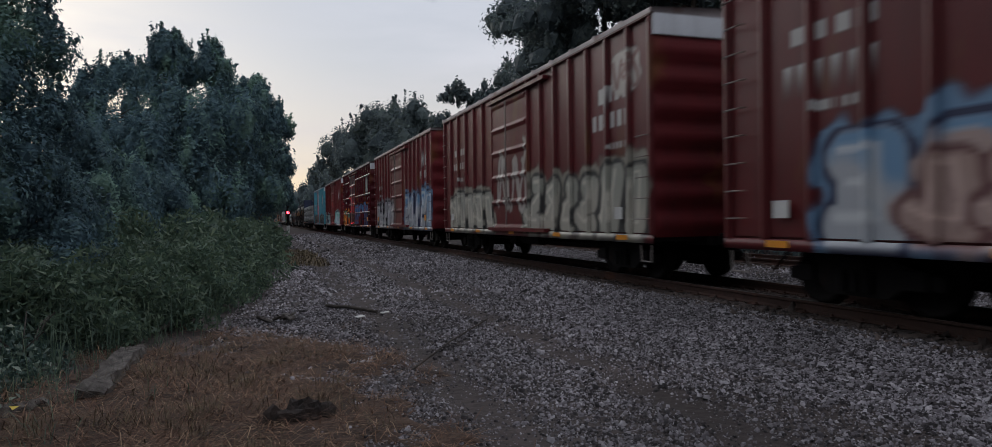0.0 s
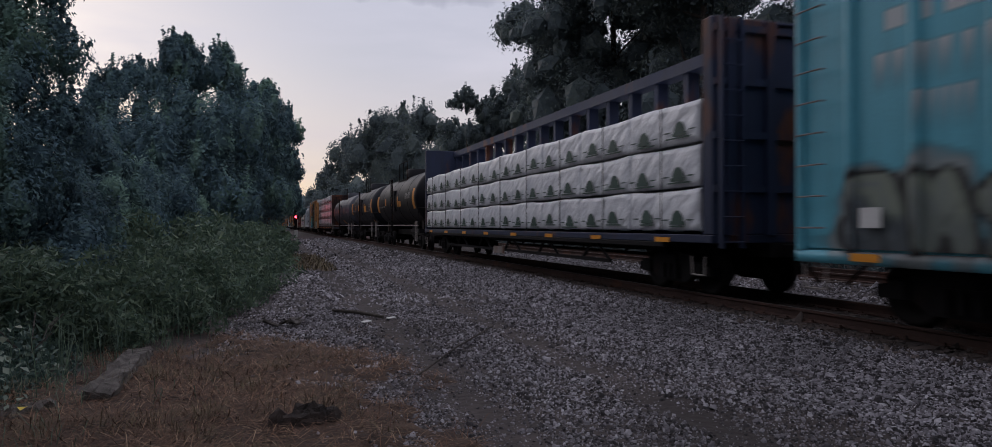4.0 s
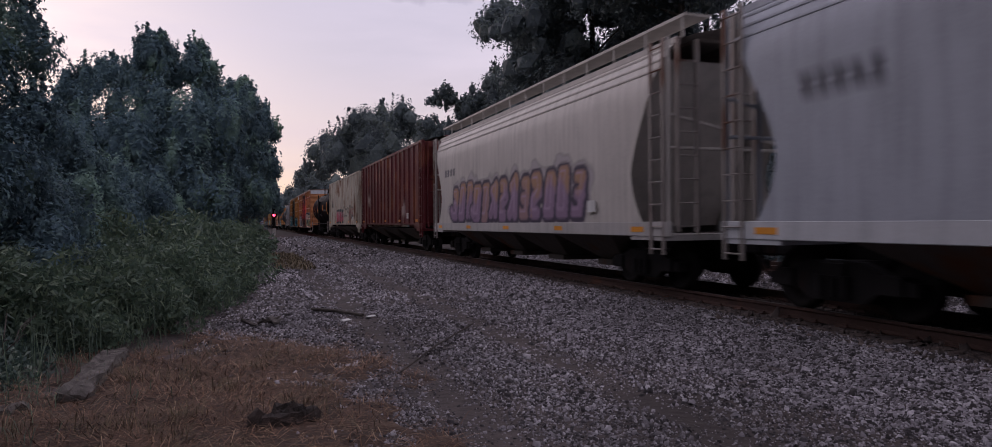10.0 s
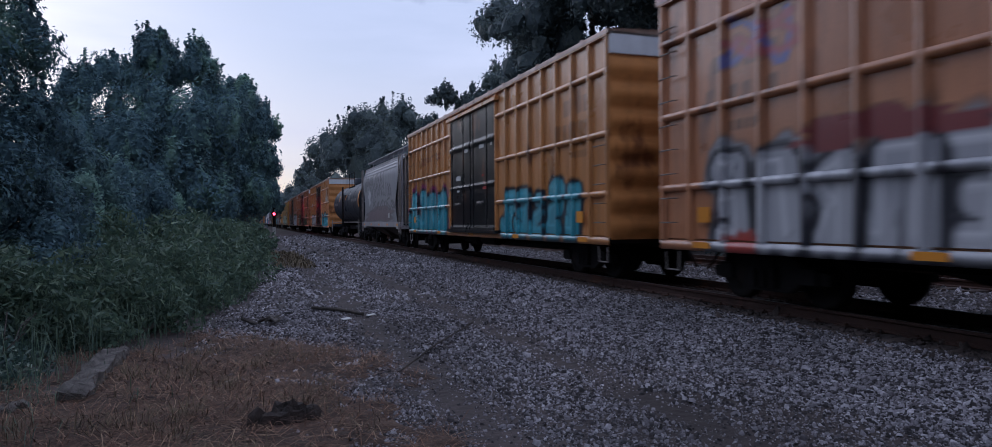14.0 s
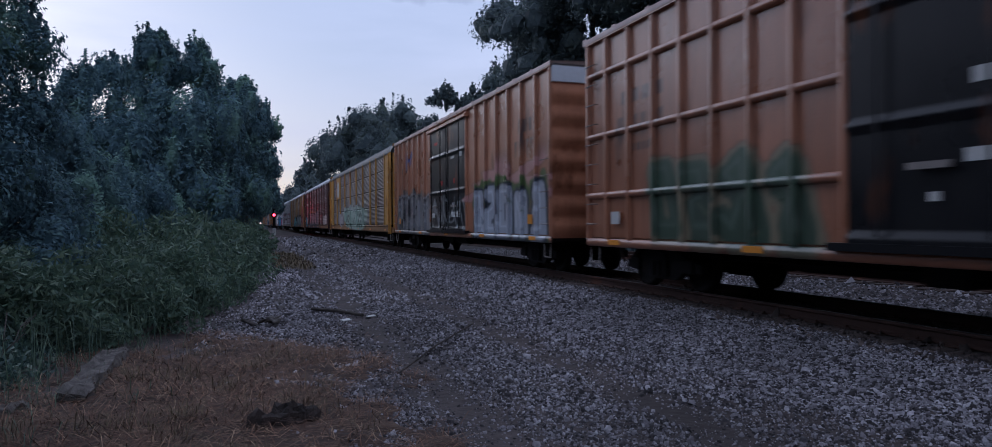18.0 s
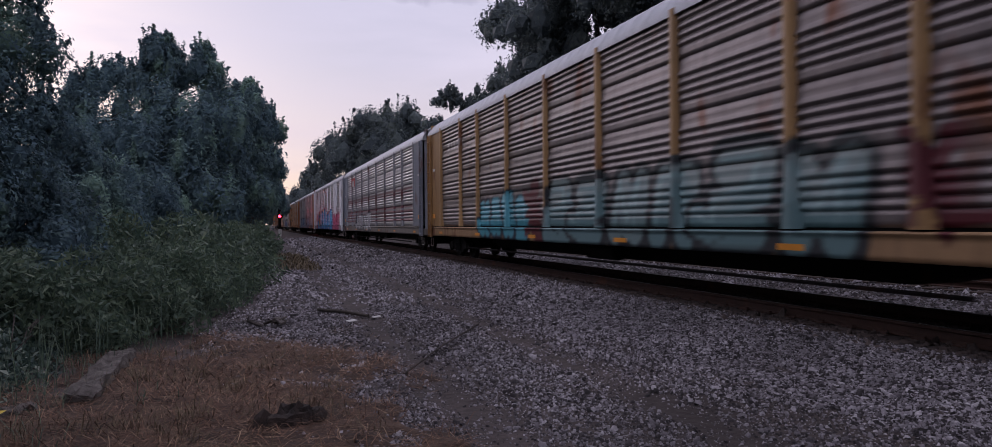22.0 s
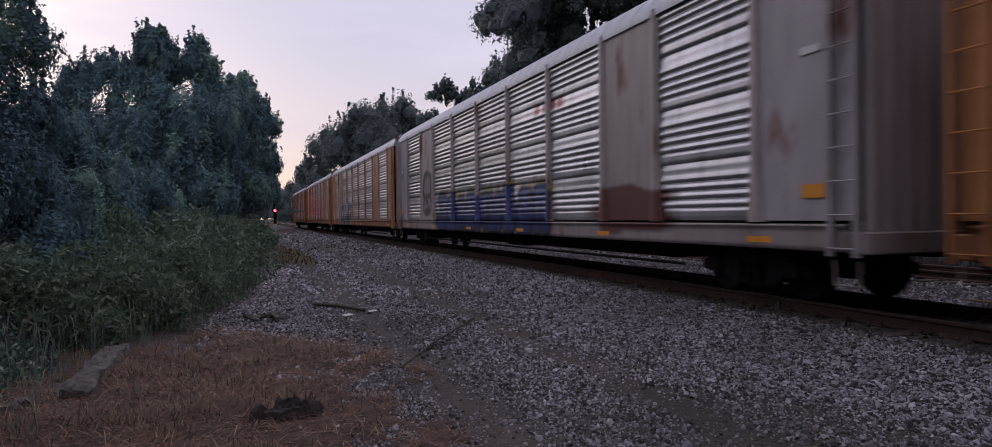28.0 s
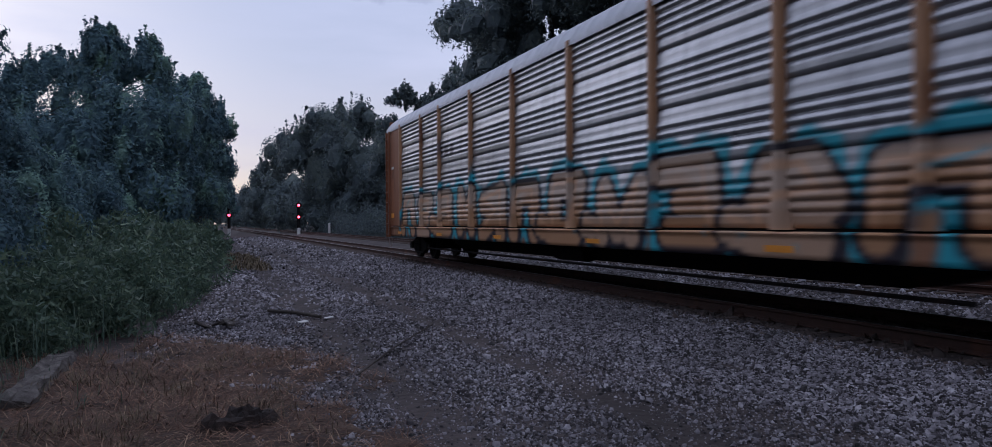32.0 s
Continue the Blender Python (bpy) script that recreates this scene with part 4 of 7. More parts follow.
tree("vine-draped tree close to the signal", [
    (-0.7, 40.4, 7.1, 1.7, 1.7, 1.7),
    (-0.4, 42.4, 8.6, 1.0, 1.0, 1.0),
    (0.9, 46.2, 7.5, 1.1, 1.1, 1.1),
    (0.3, 44.3, 4.8, 1.6, 1.6, 1.6),
    (-0.9, 38.4, 2.9, 1.8, 1.8, 1.8),
    (1.3, 50.3, 3.7, 1.0, 1.0, 1.0),
    (-1.8, 39.7, 8.6, 0.9, 0.9, 0.9),
], 64600, 0.115, M_LEAF_DARK, 341, stem=(-0.1, 44.4, 7.0, 0.28, 0.02), group=LEFT, fine=True)
tree("trees further along the lane", [
    (1.4, 78.8, 7.9, 1.9, 1.9, 1.9),
    (0.3, 94.3, 5.9, 1.8, 1.8, 1.8),
    (-0.2, 74.1, 8.8, 2.5, 2.5, 2.5),
    (4.8, 135.8, 5.2, 1.6, 1.6, 1.6),
    (4.9, 156.9, 8.8, 1.8, 1.8, 1.8),
], 26600, 0.23, M_LEAF_DARK, 351, stem=(0.8, 84.3, 8, 0.3, 0.02), group=LEFT, fine=True)

# oaks behind the tracks
RIGHT = "dark oaks behind the tracks"
tree("tall dark oak with moss in its limbs", [
    (25.0, 12.5, 17.0, 3.8, 3.8, 3.2),
    (26.7, 6.4, 18.3, 4.2, 4.2, 3.6),
    (20.5, 8.3, 11.7, 3.3, 3.3, 2.8),
    (30.7, 6.7, 16.8, 4.0, 4.0, 3.4),
    (28.6, 10.7, 16.6, 3.0, 3.0, 2.6),
    (25.1, 12.4, 18.2, 3.3, 3.3, 2.8),
    (28.5, 11.8, 18.1, 3.9, 3.9, 3.3),
    (29.4, 6.3, 17.6, 4.4, 4.4, 3.7),
    (24.8, 8.6, 9.8, 4.3, 4.3, 3.6),
    (26.0, 10.0, 5.2, 6.4, 6.4, 5.0),
], 30000, 0.22, M_LEAF_OAK, 400, stem=(26.0, 10.0, 16.8, 0.5, 0.0), group=RIGHT, depth=0.3, rough=0.34, scale=0.72, fine=True, sprigs=2)
tree("tall dark oak with moss in its limbs", [
    (25.9, 22.3, 17.9, 3.8, 3.8, 3.2),
    (23.7, 27.7, 16.4, 3.7, 3.7, 3.2),
    (30.7, 25.8, 17.6, 4.3, 4.3, 3.6),
    (30.3, 22.0, 14.1, 3.3, 3.3, 2.8),
    (27.7, 27.3, 11.4, 3.4, 3.4, 2.9),
    (27.1, 19.9, 18.0, 4.0, 4.0, 3.4),
    (27.3, 26.2, 13.1, 4.2, 4.2, 3.5),
    (30.3, 26.6, 19.1, 3.3, 3.3, 2.8),
    (26.8, 27.5, 10.9, 4.3, 4.3, 3.7),
    (27.0, 24.0, 5.5, 6.4, 6.4, 5.3),
], 52000, 0.175, M_LEAF_OAK, 407, stem=(27.0, 24.0, 17.6, 0.5, 0.0), group=RIGHT, depth=0.3, rough=0.34, scale=0.72, fine=True, sprigs=2)
tree("tall dark oak with moss in its limbs", [
    (23.2, 39.5, 20.1, 4.1, 4.1, 3.4),
    (26.3, 40.8, 10.4, 3.4, 3.4, 2.9),
    (20.5, 36.4, 20.1, 4.0, 4.0, 3.4),
    (28.2, 40.3, 19.4, 4.4, 4.4, 3.7),
    (26.0, 40.3, 16.3, 3.4, 3.4, 2.9),
    (24.7, 41.3, 19.4, 3.1, 3.1, 2.6),
    (29.5, 35.2, 18.2, 3.3, 3.3, 2.8),
    (23.0, 39.8, 16.8, 3.3, 3.3, 2.8),
    (29.2, 34.1, 11.2, 3.7, 3.7, 3.1),
    (26.0, 38.0, 5.8, 6.4, 6.4, 5.5),
], 52000, 0.175, M_LEAF_OAK, 414, stem=(26.0, 38.0, 18.4, 0.5, 0.0), group=RIGHT, depth=0.3, rough=0.34, scale=0.72, fine=True, sprigs=2)
tree("tall dark oak with moss in its limbs", [
    (24.6, 48.5, 20.1, 3.7, 3.7, 3.2),
    (24.0, 52.2, 19.9, 3.7, 3.7, 3.1),
    (24.3, 50.1, 11.5, 4.3, 4.3, 3.7),
    (32.0, 52.8, 17.3, 4.1, 4.1, 3.5),
    (23.5, 51.4, 13.7, 3.9, 3.9, 3.3),
    (30.5, 52.3, 20.2, 3.3, 3.3, 2.8),
    (21.5, 51.8, 16.4, 3.3, 3.3, 2.8),
    (25.8, 55.2, 15.7, 3.3, 3.3, 2.8),
    (22.4, 53.1, 17.6, 3.8, 3.8, 3.3),
    (27.0, 52.0, 6.0, 6.4, 6.4, 5.8),
], 46000, 0.175, M_LEAF_OAK, 421, stem=(27.0, 52.0, 19.2, 0.5, 0.0), group=RIGHT, depth=0.3, rough=0.34, scale=0.72, fine=True, sprigs=2)
tree("tall dark oak with moss in its limbs", [
    (27.5, 65.5, 14.7, 3.4, 3.4, 2.9),
    (27.5, 66.2, 10.7, 3.0, 3.0, 2.5),
    (31.7, 65.8, 16.4, 3.6, 3.6, 3.0),
    (29.3, 66.8, 16.7, 2.8, 2.8, 2.3),
    (23.2, 62.7, 20.3, 2.8, 2.8, 2.4),
    (24.2, 61.7, 11.9, 2.5, 2.5, 2.2),
    (30.8, 61.4, 16.8, 3.1, 3.1, 2.7),
    (24.4, 60.4, 20.1, 2.6, 2.6, 2.2),
    (26.0, 67.5, 15.6, 3.2, 3.2, 2.7),
    (27.5, 64.0, 5.8, 5.2, 5.2, 5.5),
], 34000, 0.175, M_LEAF_OAK, 428, stem=(27.5, 64.0, 18.4, 0.5, 0.0), group=RIGHT, depth=0.3, rough=0.34, scale=0.72, fine=True, sprigs=2)
tree("tall dark oak with moss in its limbs", [
    (36.1, -8.6, 13.4, 4.7, 4.7, 4.0),
    (34.6, -6.4, 17.0, 4.2, 4.2, 3.5),
    (25.7, -9.2, 9.2, 4.3, 4.3, 3.6),
    (30.5, -3.9, 14.6, 4.0, 4.0, 3.4),
    (25.7, -9.3, 17.3, 4.8, 4.8, 4.1),
    (28.4, -11.7, 9.0, 4.9, 4.9, 4.2),
    (34.6, -4.8, 13.9, 3.9, 3.9, 3.3),
    (26.0, -9.7, 8.8, 4.9, 4.9, 4.2),
    (27.8, -4.8, 15.0, 4.3, 4.3, 3.6),
    (30.0, -8.0, 5.0, 7.2, 7.2, 4.8),
], 9000, 0.4, M_LEAF_OAK, 435, stem=(30.0, -8.0, 16.0, 0.5, 0.0), group=RIGHT, depth=0.3, rough=0.34, scale=0.72, fine=True, sprigs=2)
tree("tall dark oak with moss in its limbs", [
    (31.3, 49.0, 15.9, 4.1, 4.1, 3.5),
    (31.5, 46.4, 19.6, 4.3, 4.3, 3.7),
    (32.8, 42.8, 11.5, 4.7, 4.7, 4.0),
    (34.5, 52.0, 20.8, 4.6, 4.6, 3.9),
    (27.9, 43.8, 21.5, 4.5, 4.5, 3.8),
    (32.0, 47.4, 11.3, 4.5, 4.5, 3.8),
    (31.8, 47.7, 19.8, 4.6, 4.6, 3.9),
    (35.3, 41.9, 10.6, 4.2, 4.2, 3.6),
    (31.1, 46.4, 19.1, 4.1, 4.1, 3.5),
    (34.0, 46.0, 6.2, 7.2, 7.2, 6.0),
], 16000, 0.26, M_LEAF_OAK, 442, stem=(34.0, 46.0, 20.0, 0.5, 0.0), group=RIGHT, depth=0.3, rough=0.34, scale=0.72, fine=True, sprigs=2)
tree("young tree standing clear of the oaks", [
    (20.7, 75.4, 16.1, 1.0, 1.0, 1.0),
    (19.7, 75.7, 15.0, 0.8, 0.8, 0.8),
    (21.5, 75.1, 15.1, 1.0, 1.0, 1.0),
    (22.9, 74.6, 14.5, 1.3, 1.3, 1.3),
    (25.0, 76.0, 15.9, 1.4, 1.4, 1.4),
    (27.9, 75.0, 17.5, 2.3, 2.3, 2.3),
    (29.4, 74.5, 13.4, 2.9, 2.9, 2.9),
    (26.4, 75.5, 14.3, 2.2, 2.2, 2.2),
    (24.7, 76.1, 12.7, 2.4, 2.4, 2.4),
    (22.1, 74.9, 12.2, 1.7, 1.7, 1.7),
    (20.9, 82.7, 13.4, 1.5, 1.5, 1.5),
    (22.4, 82.2, 11.8, 2.0, 2.0, 2.0),
    (21.9, 82.4, 9.5, 3.4, 3.4, 3.4),
], 22000, 0.19, M_LEAF_OAK, 461, stem=(21.3, 77.3, 12, 0.25, 0.02), group=RIGHT, rough=0.3, fine=True, sprigs=1)
tree("broad oak far along the tracks", [
    (20.1, 120.0, 17.6, 4.9, 4.9, 4.9),
    (23.4, 114.6, 16.6, 4.4, 4.4, 4.4),
    (16.9, 127.4, 16.2, 4.5, 4.5, 4.5),
    (20.1, 120.0, 10.1, 7.6, 7.6, 7.6),
    (16.7, 126.4, 3.7, 5.1, 5.1, 5.1),
    (21.8, 117.3, 3.6, 5.3, 5.3, 5.3),
    (25.5, 109.7, 4.5, 5.0, 5.0, 5.0),
    (16.2, 153.0, 14.9, 4.9, 4.9, 4.9),
    (24.0, 110.2, 10.5, 5.5, 5.5, 5.5),
], 44000, 0.30, M_LEAF_OAK, 471, stem=(20.1, 120.0, 14, 0.45, 0.02), group=RIGHT, rough=0.22, fine=True, sprigs=1)
tree("woods closing the view along the tracks", [
    (17.4, 205.5, 13.9, 5.4, 5.4, 5.4),
    (17.9, 184.1, 7.8, 6.5, 6.5, 6.5),
    (18.2, 268.6, 11.7, 5.1, 5.1, 5.1),
    (18.9, 342.4, 9.4, 4.8, 4.8, 4.8),
    (22.3, 309.5, 7.9, 7.0, 7.0, 7.0),
    (17.3, 163.2, 3.5, 4.3, 4.3, 4.3),
    (15.7, 195.5, 3.4, 4.1, 4.1, 4.1),
], 20000, 0.5, M_LEAF_OAK, 481, stem=(17.4, 216.1, 14, 0.4, 0.02), group=RIGHT, rough=0.22, fine=True, sprigs=1)

def far_woods(seed, x0, x1, y0, y1, n, h, per=110, size=1.1):
    rg = random.Random(seed)
    lumps = []
    for k in range(n):
        u = (k + rg.random()) / n
        hh = h * rg.uniform(0.7, 1.1)
        lumps.append((x0 + (x1 - x0) * u, y0 + (y1 - y0) * u, hh * 0.45, hh * 0.55, hh * 0.55, hh * 0.6))
    w = tree("distant woods closing the place, some unseen and added for shade", lumps, n * per, size, M_LEAF_OAK, seed, category="woods", name="woods")
    tagged(w, kind="stuff")


far_woods(501, 34, 40, -60, 120, 16, 17)
far_woods(502, -40, 40, -70, -60, 9, 14)
# unseen wall of trees to the left, drawn forward to darken ground and reflections
far_woods(503, -16, -15.5, -60, 8, 14, 19, 400, 0.6)
far_woods(506, -34, -26, 0, 70, 9, 14)
# unseen trees behind on the right, added to block sky light from the train
far_woods(510, 29, 26, -14, -44, 4, 18, 300, 0.8)
# these two, mostly hidden by nearer trees, are added to shade the far wagons
far_woods(511, -4.8, -3.8, 88, 126, 7, 13.5, 900, 0.34)
far_woods(504, -9.5, -8.5, 76, 124, 9, 15, 1100, 0.34)
far_woods(507, -5.6, -5, 132, 520, 26, 17, 450, 0.5)
far_woods(512, -30, 70, 835, 845, 8, 40, 450, 1.2)

undergrowth_lumps = [(20.5 + 1.5 * math.sin(3.1 * k), -14 + 3.0 * k, 1.2, 2.4, 2.6, 2.2 + 0.8 * math.sin(1.7 * k)) for k in range(45)]
tree("dark undergrowth below the oaks behind the tracks", undergrowth_lumps, 60000, 0.17, M_LEAF_OAK, 508, category="bushes", name="undergrowth", depth=0.6, rough=0.4, fine=True, core=False)
far_woods(505, 24, 20, 200, 520, 18, 16, 450, 0.5)



# tall weeds along the lane's edge
def weed_points(n, seed, y0, y1, back, hmax, plants):
    """Feathery plumes: each plant a leaning spindle of fine leaves, lower at the lane's edge."""
    rg = np.random.default_rng(seed)
    py = y0 + (y1 - y0) * rg.random(plants) ** 1.3
    off = rg.random(plants) ** 1.2 * back
    px = edge_x(py) - off + 0.3 * np.sin(py * 2.3) + 0.2 * np.sin(py * 5.1)
    ph = hmax * np.clip(0.35 + off / 1.6, 0.3, 1) * rg.uniform(0.55, 1.15, plants)
    pr = 0.16 * ph + 0.10
    lean = rg.normal(0, 0.16, (plants, 2))
    k = rg.choice(plants, n, p=ph / ph.sum())
    u = rg.random(n) ** 0.85
    r = pr[k] * np.sqrt(rg.random(n)) * (0.45 + 1.1 * np.sin(np.pi * np.clip(u, 0.05, 0.93))) * 1.1
    a = rg.uniform(0, 6.283, n)
    x = px[k] + lean[k, 0] * u * ph[k] + r * np.cos(a)
    y = py[k] + lean[k, 1] * u * ph[k] + r * np.sin(a)
    return np.stack([x, y, 0.02 + u * ph[k]], -1)


weeds = new("weeds")
tagged(weeds, "dense green weeds along the edge of the lane", "weeds", kind="stuff")
wy = 8.0 + 36 * np.random.default_rng(67).random(1500) ** 1.5
wx = edge_x(wy) - 2.6 * np.random.default_rng(68).random(1500) ** 1.5 + 0.2
leaf_mesh("leaves", weed_points(78000, 61, 10.2, 20, 3.8, 1.2, 400), 0.042, M_WEED, weeds, 62, -0.3, 3.2, plain_leaf=True)
leaf_mesh("leaves", weed_points(48000, 63, 18, 48, 5.0, 1.75, 420), 0.075, M_WEED, weeds, 64, -0.3, 2.8, plain_leaf=True)
leaf_mesh("leaves", weed_points(9000, 65, 45, 110, 6.0, 1.8, 200), 0.30, M_WEED, weeds, 66, 0.1, 1.8)


def low_points(n, seed):
    """Low creepers at the near edge of the thicket."""
    rg = np.random.default_rng(seed)
    x, y = rg.uniform(-6.0, -1.2, n), rg.uniform(5.2, 13.5, n)
    lim = np.interp(y, [5, 6.5, 8, 10, 11.5, 13.5], [-2.7, -2.3, -2.0, -2.0, -1.7, -1.5])
    h = np.clip((lim - x) * 0.62, 0.0, 1.7) * (0.7 + 0.3 * np.sin(3 * x + 2.2 * y)) * (0.8 + 0.2 * np.sin(1.3 * y + 4.0 * x))
    ok = (x < lim) & (rg.random(n) < np.clip((lim - x) * 1.6, 0.15, 1))
    return np.stack([x, y, 0.02 + h * rg.random(n) ** 0.6], -1)[ok]


creeper = new("creepers")
tagged(creeper, "broad-leaved creepers and vines spilling onto the verge", "vines", kind="stuff")
leaf_mesh("leaves", low_points(60000, 91), 0.055, M_CREEPER, creeper, 92, 0.0, 1.2, plain_leaf=True)


pale = island("pale_broad_leaf", [(0.0, (0.16, 0.22, 0.17)), (0.7, (0.27, 0.33, 0.26)), (1.0, (0.40, 0.44, 0.34))], 0.55, 6, 0.3)
rg = np.random.default_rng(97)
bx, by = rg.uniform(-4.6, -2.1, 420), rg.uniform(5.6, 9.6, 420)
broad = new("broad_leaf_plants")
tagged(broad, "pale broad-leaved saplings among the creepers", "weeds", kind="stuff")
leaf_mesh("leaves", np.stack([bx, by, np.clip((-1.95 - bx) * 0.75, 0.05, 1.15) * rg.uniform(0.35, 1.1, 420)], -1), 0.075, pale, broad, 98, 0.1, 1.25, facing=rg.normal(0, 0.5, (420, 3)) + np.array([0.1, -0.3, 0.5]))


def blades(name, x, y, length, width, material, seed, flat=0.8, parent=None, spread=0.35):
    rg = np.random.default_rng(seed)
    n = len(x)
    a = rg.uniform(0, 6.283, n)
    el = np.clip(rg.normal(0.25, spread, n) + (1 - flat), 0.02, 1.4)
    L = length * rg.uniform(0.5, 1.3, n)
    dx, dy, dz = np.cos(a) * np.cos(el) * L, np.sin(a) * np.cos(el) * L, np.sin(el) * L
    z = ground_z(x, y) + rg.uniform(0.0, 0.05, n)
    px, py = -np.sin(a) * width, np.cos(a) * width
    p0 = np.stack([x, y, z], -1)
    mid = p0 + np.stack([dx * 0.55, dy * 0.55, dz * 0.75], -1)
    tip = p0 + np.stack([dx, dy, dz * 0.8], -1)
    w = np.stack([px, py, np.zeros(n)], -1)
    v = np.stack([p0 - w, p0 + w, mid + w * 0.8, mid - w * 0.8, tip], 1).reshape(-1, 3)
    i = np.arange(n)[:, None] * 5
    f = np.concatenate([i + np.array(t)[None] for t in ((0, 1, 2), (0, 2, 3), (3, 2, 4))])
    return np_mesh(name, v, f, material, parent)


stalks = blades("stalks", wx, wy, 0.7, 0.004, M_WEED, 69, -0.1, weeds)
rg = np.random.default_rng(71)
sx, sy = rg.uniform(-4.2, 1.8, 120000), rg.uniform(2.3, 11.5, 120000)
ok = rg.random(120000) < straw_amount(sx, sy) * (0.72 + 0.28 * np.sin(2.3 * sx + 1.7 * np.sin(1.9 * sy)) * np.sin(2.9 * sy + sx))
straw = blades("dead_grass", sx[ok], sy[ok], 0.18, 0.0031, M_STRAW, 72, 1.1, None, 0.22)
tufts = rg.uniform((-2.6, 3.4), (1.0, 10.5), (90, 2))
tuft_of = rg.integers(0, 90, 5200)
tx, ty = tufts[tuft_of, 0] + rg.normal(0, 0.09, 5200), tufts[tuft_of, 1] + rg.normal(0, 0.10, 5200)
ok = rg.random(5200) < straw_amount(tx, ty)
dry_tufts = blades("dry_tufts", tx[ok], ty[ok], 0.20, 0.0022, M_DRY, 75, 0.62)
tagged(dry_tufts, "standing wisps of dry grass in the dead mat", "dead grass", kind="stuff")
tagged(straw, "mat of dead brown grass and pine straw", "dead grass", kind="stuff")
gxx, gyy = rg.uniform(-3.6, 1.2, 9000), rg.uniform(3.2, 12.5, 9000)
keep = (gyy > 7.0) * rg.random(9000) ** 0.8 + (gyy <= 7.0) * (0.35 + rg.random(9000)) < np.clip(np.exp(-((gxx - edge_x(gyy)) / 0.55) ** 2) * 0.6 + 0.3 * np.exp(-(((gxx + 0.9) / 0.45) ** 2 + ((gyy - 6.6) / 0.7) ** 2)) + 0.3 * np.exp(-(((gxx + 1.2) / 0.35) ** 2 + ((gyy - 4.6) / 0.5) ** 2)), 0, 1)
grass = blades("green_grass", gxx[keep], gyy[keep], 0.22, 0.0032, M_WEED, 73, 0.45)
tagged(grass, "tufts of green grass at the edge of the weeds", "grass", kind="stuff")
fx, fy = rg.uniform(1.0, 2.4, 2600), rg.uniform(26, 40, 2600)
verge = blades("dry_verge", fx, fy, 0.22, 0.012, M_DRY, 74, 0.6)
tagged(verge, "strip of dry grass beside the lane", "dead grass", kind="stuff")

# ---------- small things on the verge ----------
def timber(x, y, z, length, w, h, yaw, label, seed, pitch=0.0, name="old_timber"):
    rg = random.Random(seed)
    bm = bmesh.new()
    n = 12
    rings = []
    for k in range(n + 1):
        u = k / n
        cut = 1 - 0.35 * (k == 0) * rg.random() - 0.3 * (k == n) * rg.random()
        ring = []
        for dx, dz in ((-0.5, 0), (0.5, 0), (0.5, 0.55), (0.42, 0.95), (0.08, 1.0), (-0.06, 0.86), (-0.2, 1.0), (-0.45, 0.92)):
            ring.append(bm.verts.new((dx * w * cut + rg.uniform(-0.028, 0.028), (u - 0.5) * length + rg.uniform(-0.03, 0.03) * (k in (0, n)), dz * h * cut + rg.uniform(-0.028, 0.028))))
        rings.append(ring)
    for a, b in zip(rings, rings[1:]):
        for k in range(8):
            bm.faces.new((a[k], a[(k + 1) % 8], b[(k + 1) % 8], b[k]))
    bm.faces.new(rings[0])
    bm.faces.new(list(reversed(rings[-1])))
    bmesh.ops.recalc_face_normals(bm, faces=bm.faces[:])
    me = bpy.data.meshes.new(name)
    bm.to_mesh(me)
    bm.free()
    me.materials.append(M_DEADWOOD)
    ob = new(name, me)
    ob.matrix_basis = pose(x, y, z, pitch, 0, yaw)
    return tagged(ob, label, "timber")


timber(-1.53, 8.62, 0.02, 2.5, 0.30, 0.115, -0.4, "grey weathered old timber lying in the dead grass", 81)
timber(-2.06, 7.08, -0.03, 0.58, 0.2, 0.12, -50.3, "short broken timber half buried in leaves", 82)

def burnt_stump(x, y):
    """Charred, split stub of a stump."""
    rg = random.Random(83)
    st = new("charred_stump")
    st.location = (x, y, 0)
    tagged(st, "charred and split stump in the dead grass", "stump")
    m = soil("charred_wood", [(0.3, (0.02, 0.017, 0.016)), (0.7, (0.085, 0.06, 0.05))], 9.0, 0.03)
    for k in range(11):
        bm = bmesh.new()
        a = rg.uniform(0, 6.28)
        px, py = 0.26 * math.cos(a) * rg.random(), 0.09 * math.sin(a)
        q = bmesh.ops.create_icosphere(bm, subdivisions=2, radius=1)["verts"]
        sx, sy, sz = rg.uniform(0.06, 0.13), rg.uniform(0.05, 0.1), rg.uniform(0.07, 0.17)
        for v in q:
            g = 1 + 0.25 * math.sin(9 * v.co.x + k) * math.sin(8 * v.co.y) + 0.2 * math.sin(11 * v.co.z + k)
            v.co = (px + v.co.x * sx * g, py + v.co.y * sy * g, max(-0.02, 0.05 + v.co.z * sz * g))
        part("splinter", bm, m, st)


burnt_stump(0.30, 5.95)

scrap_bm = bmesh.new()
box(scrap_bm, -0.08, 0.08, -0.035, 0.035, 0.03, 0.045, 0.004)
scrap = part("paper_scrap", scrap_bm, M_PAPER, None)
scrap.matrix_basis = pose(2.03, 12.23, 0.0, 6, -4, 24)
tagged(scrap, "white scrap of paper on the gravel", "litter")

scrap_bm = bmesh.new()
box(scrap_bm, -0.08, 0.08, -0.05, 0.05, 0.03, 0.045, 0.004)
scrap = part("paper_scrap", scrap_bm, M_PAPER, None)
scrap.matrix_basis = pose(1.56, 11.90, 0.0, 6, -4, 24)
tagged(scrap, "folded pale scrap lying on the gravel", "litter")

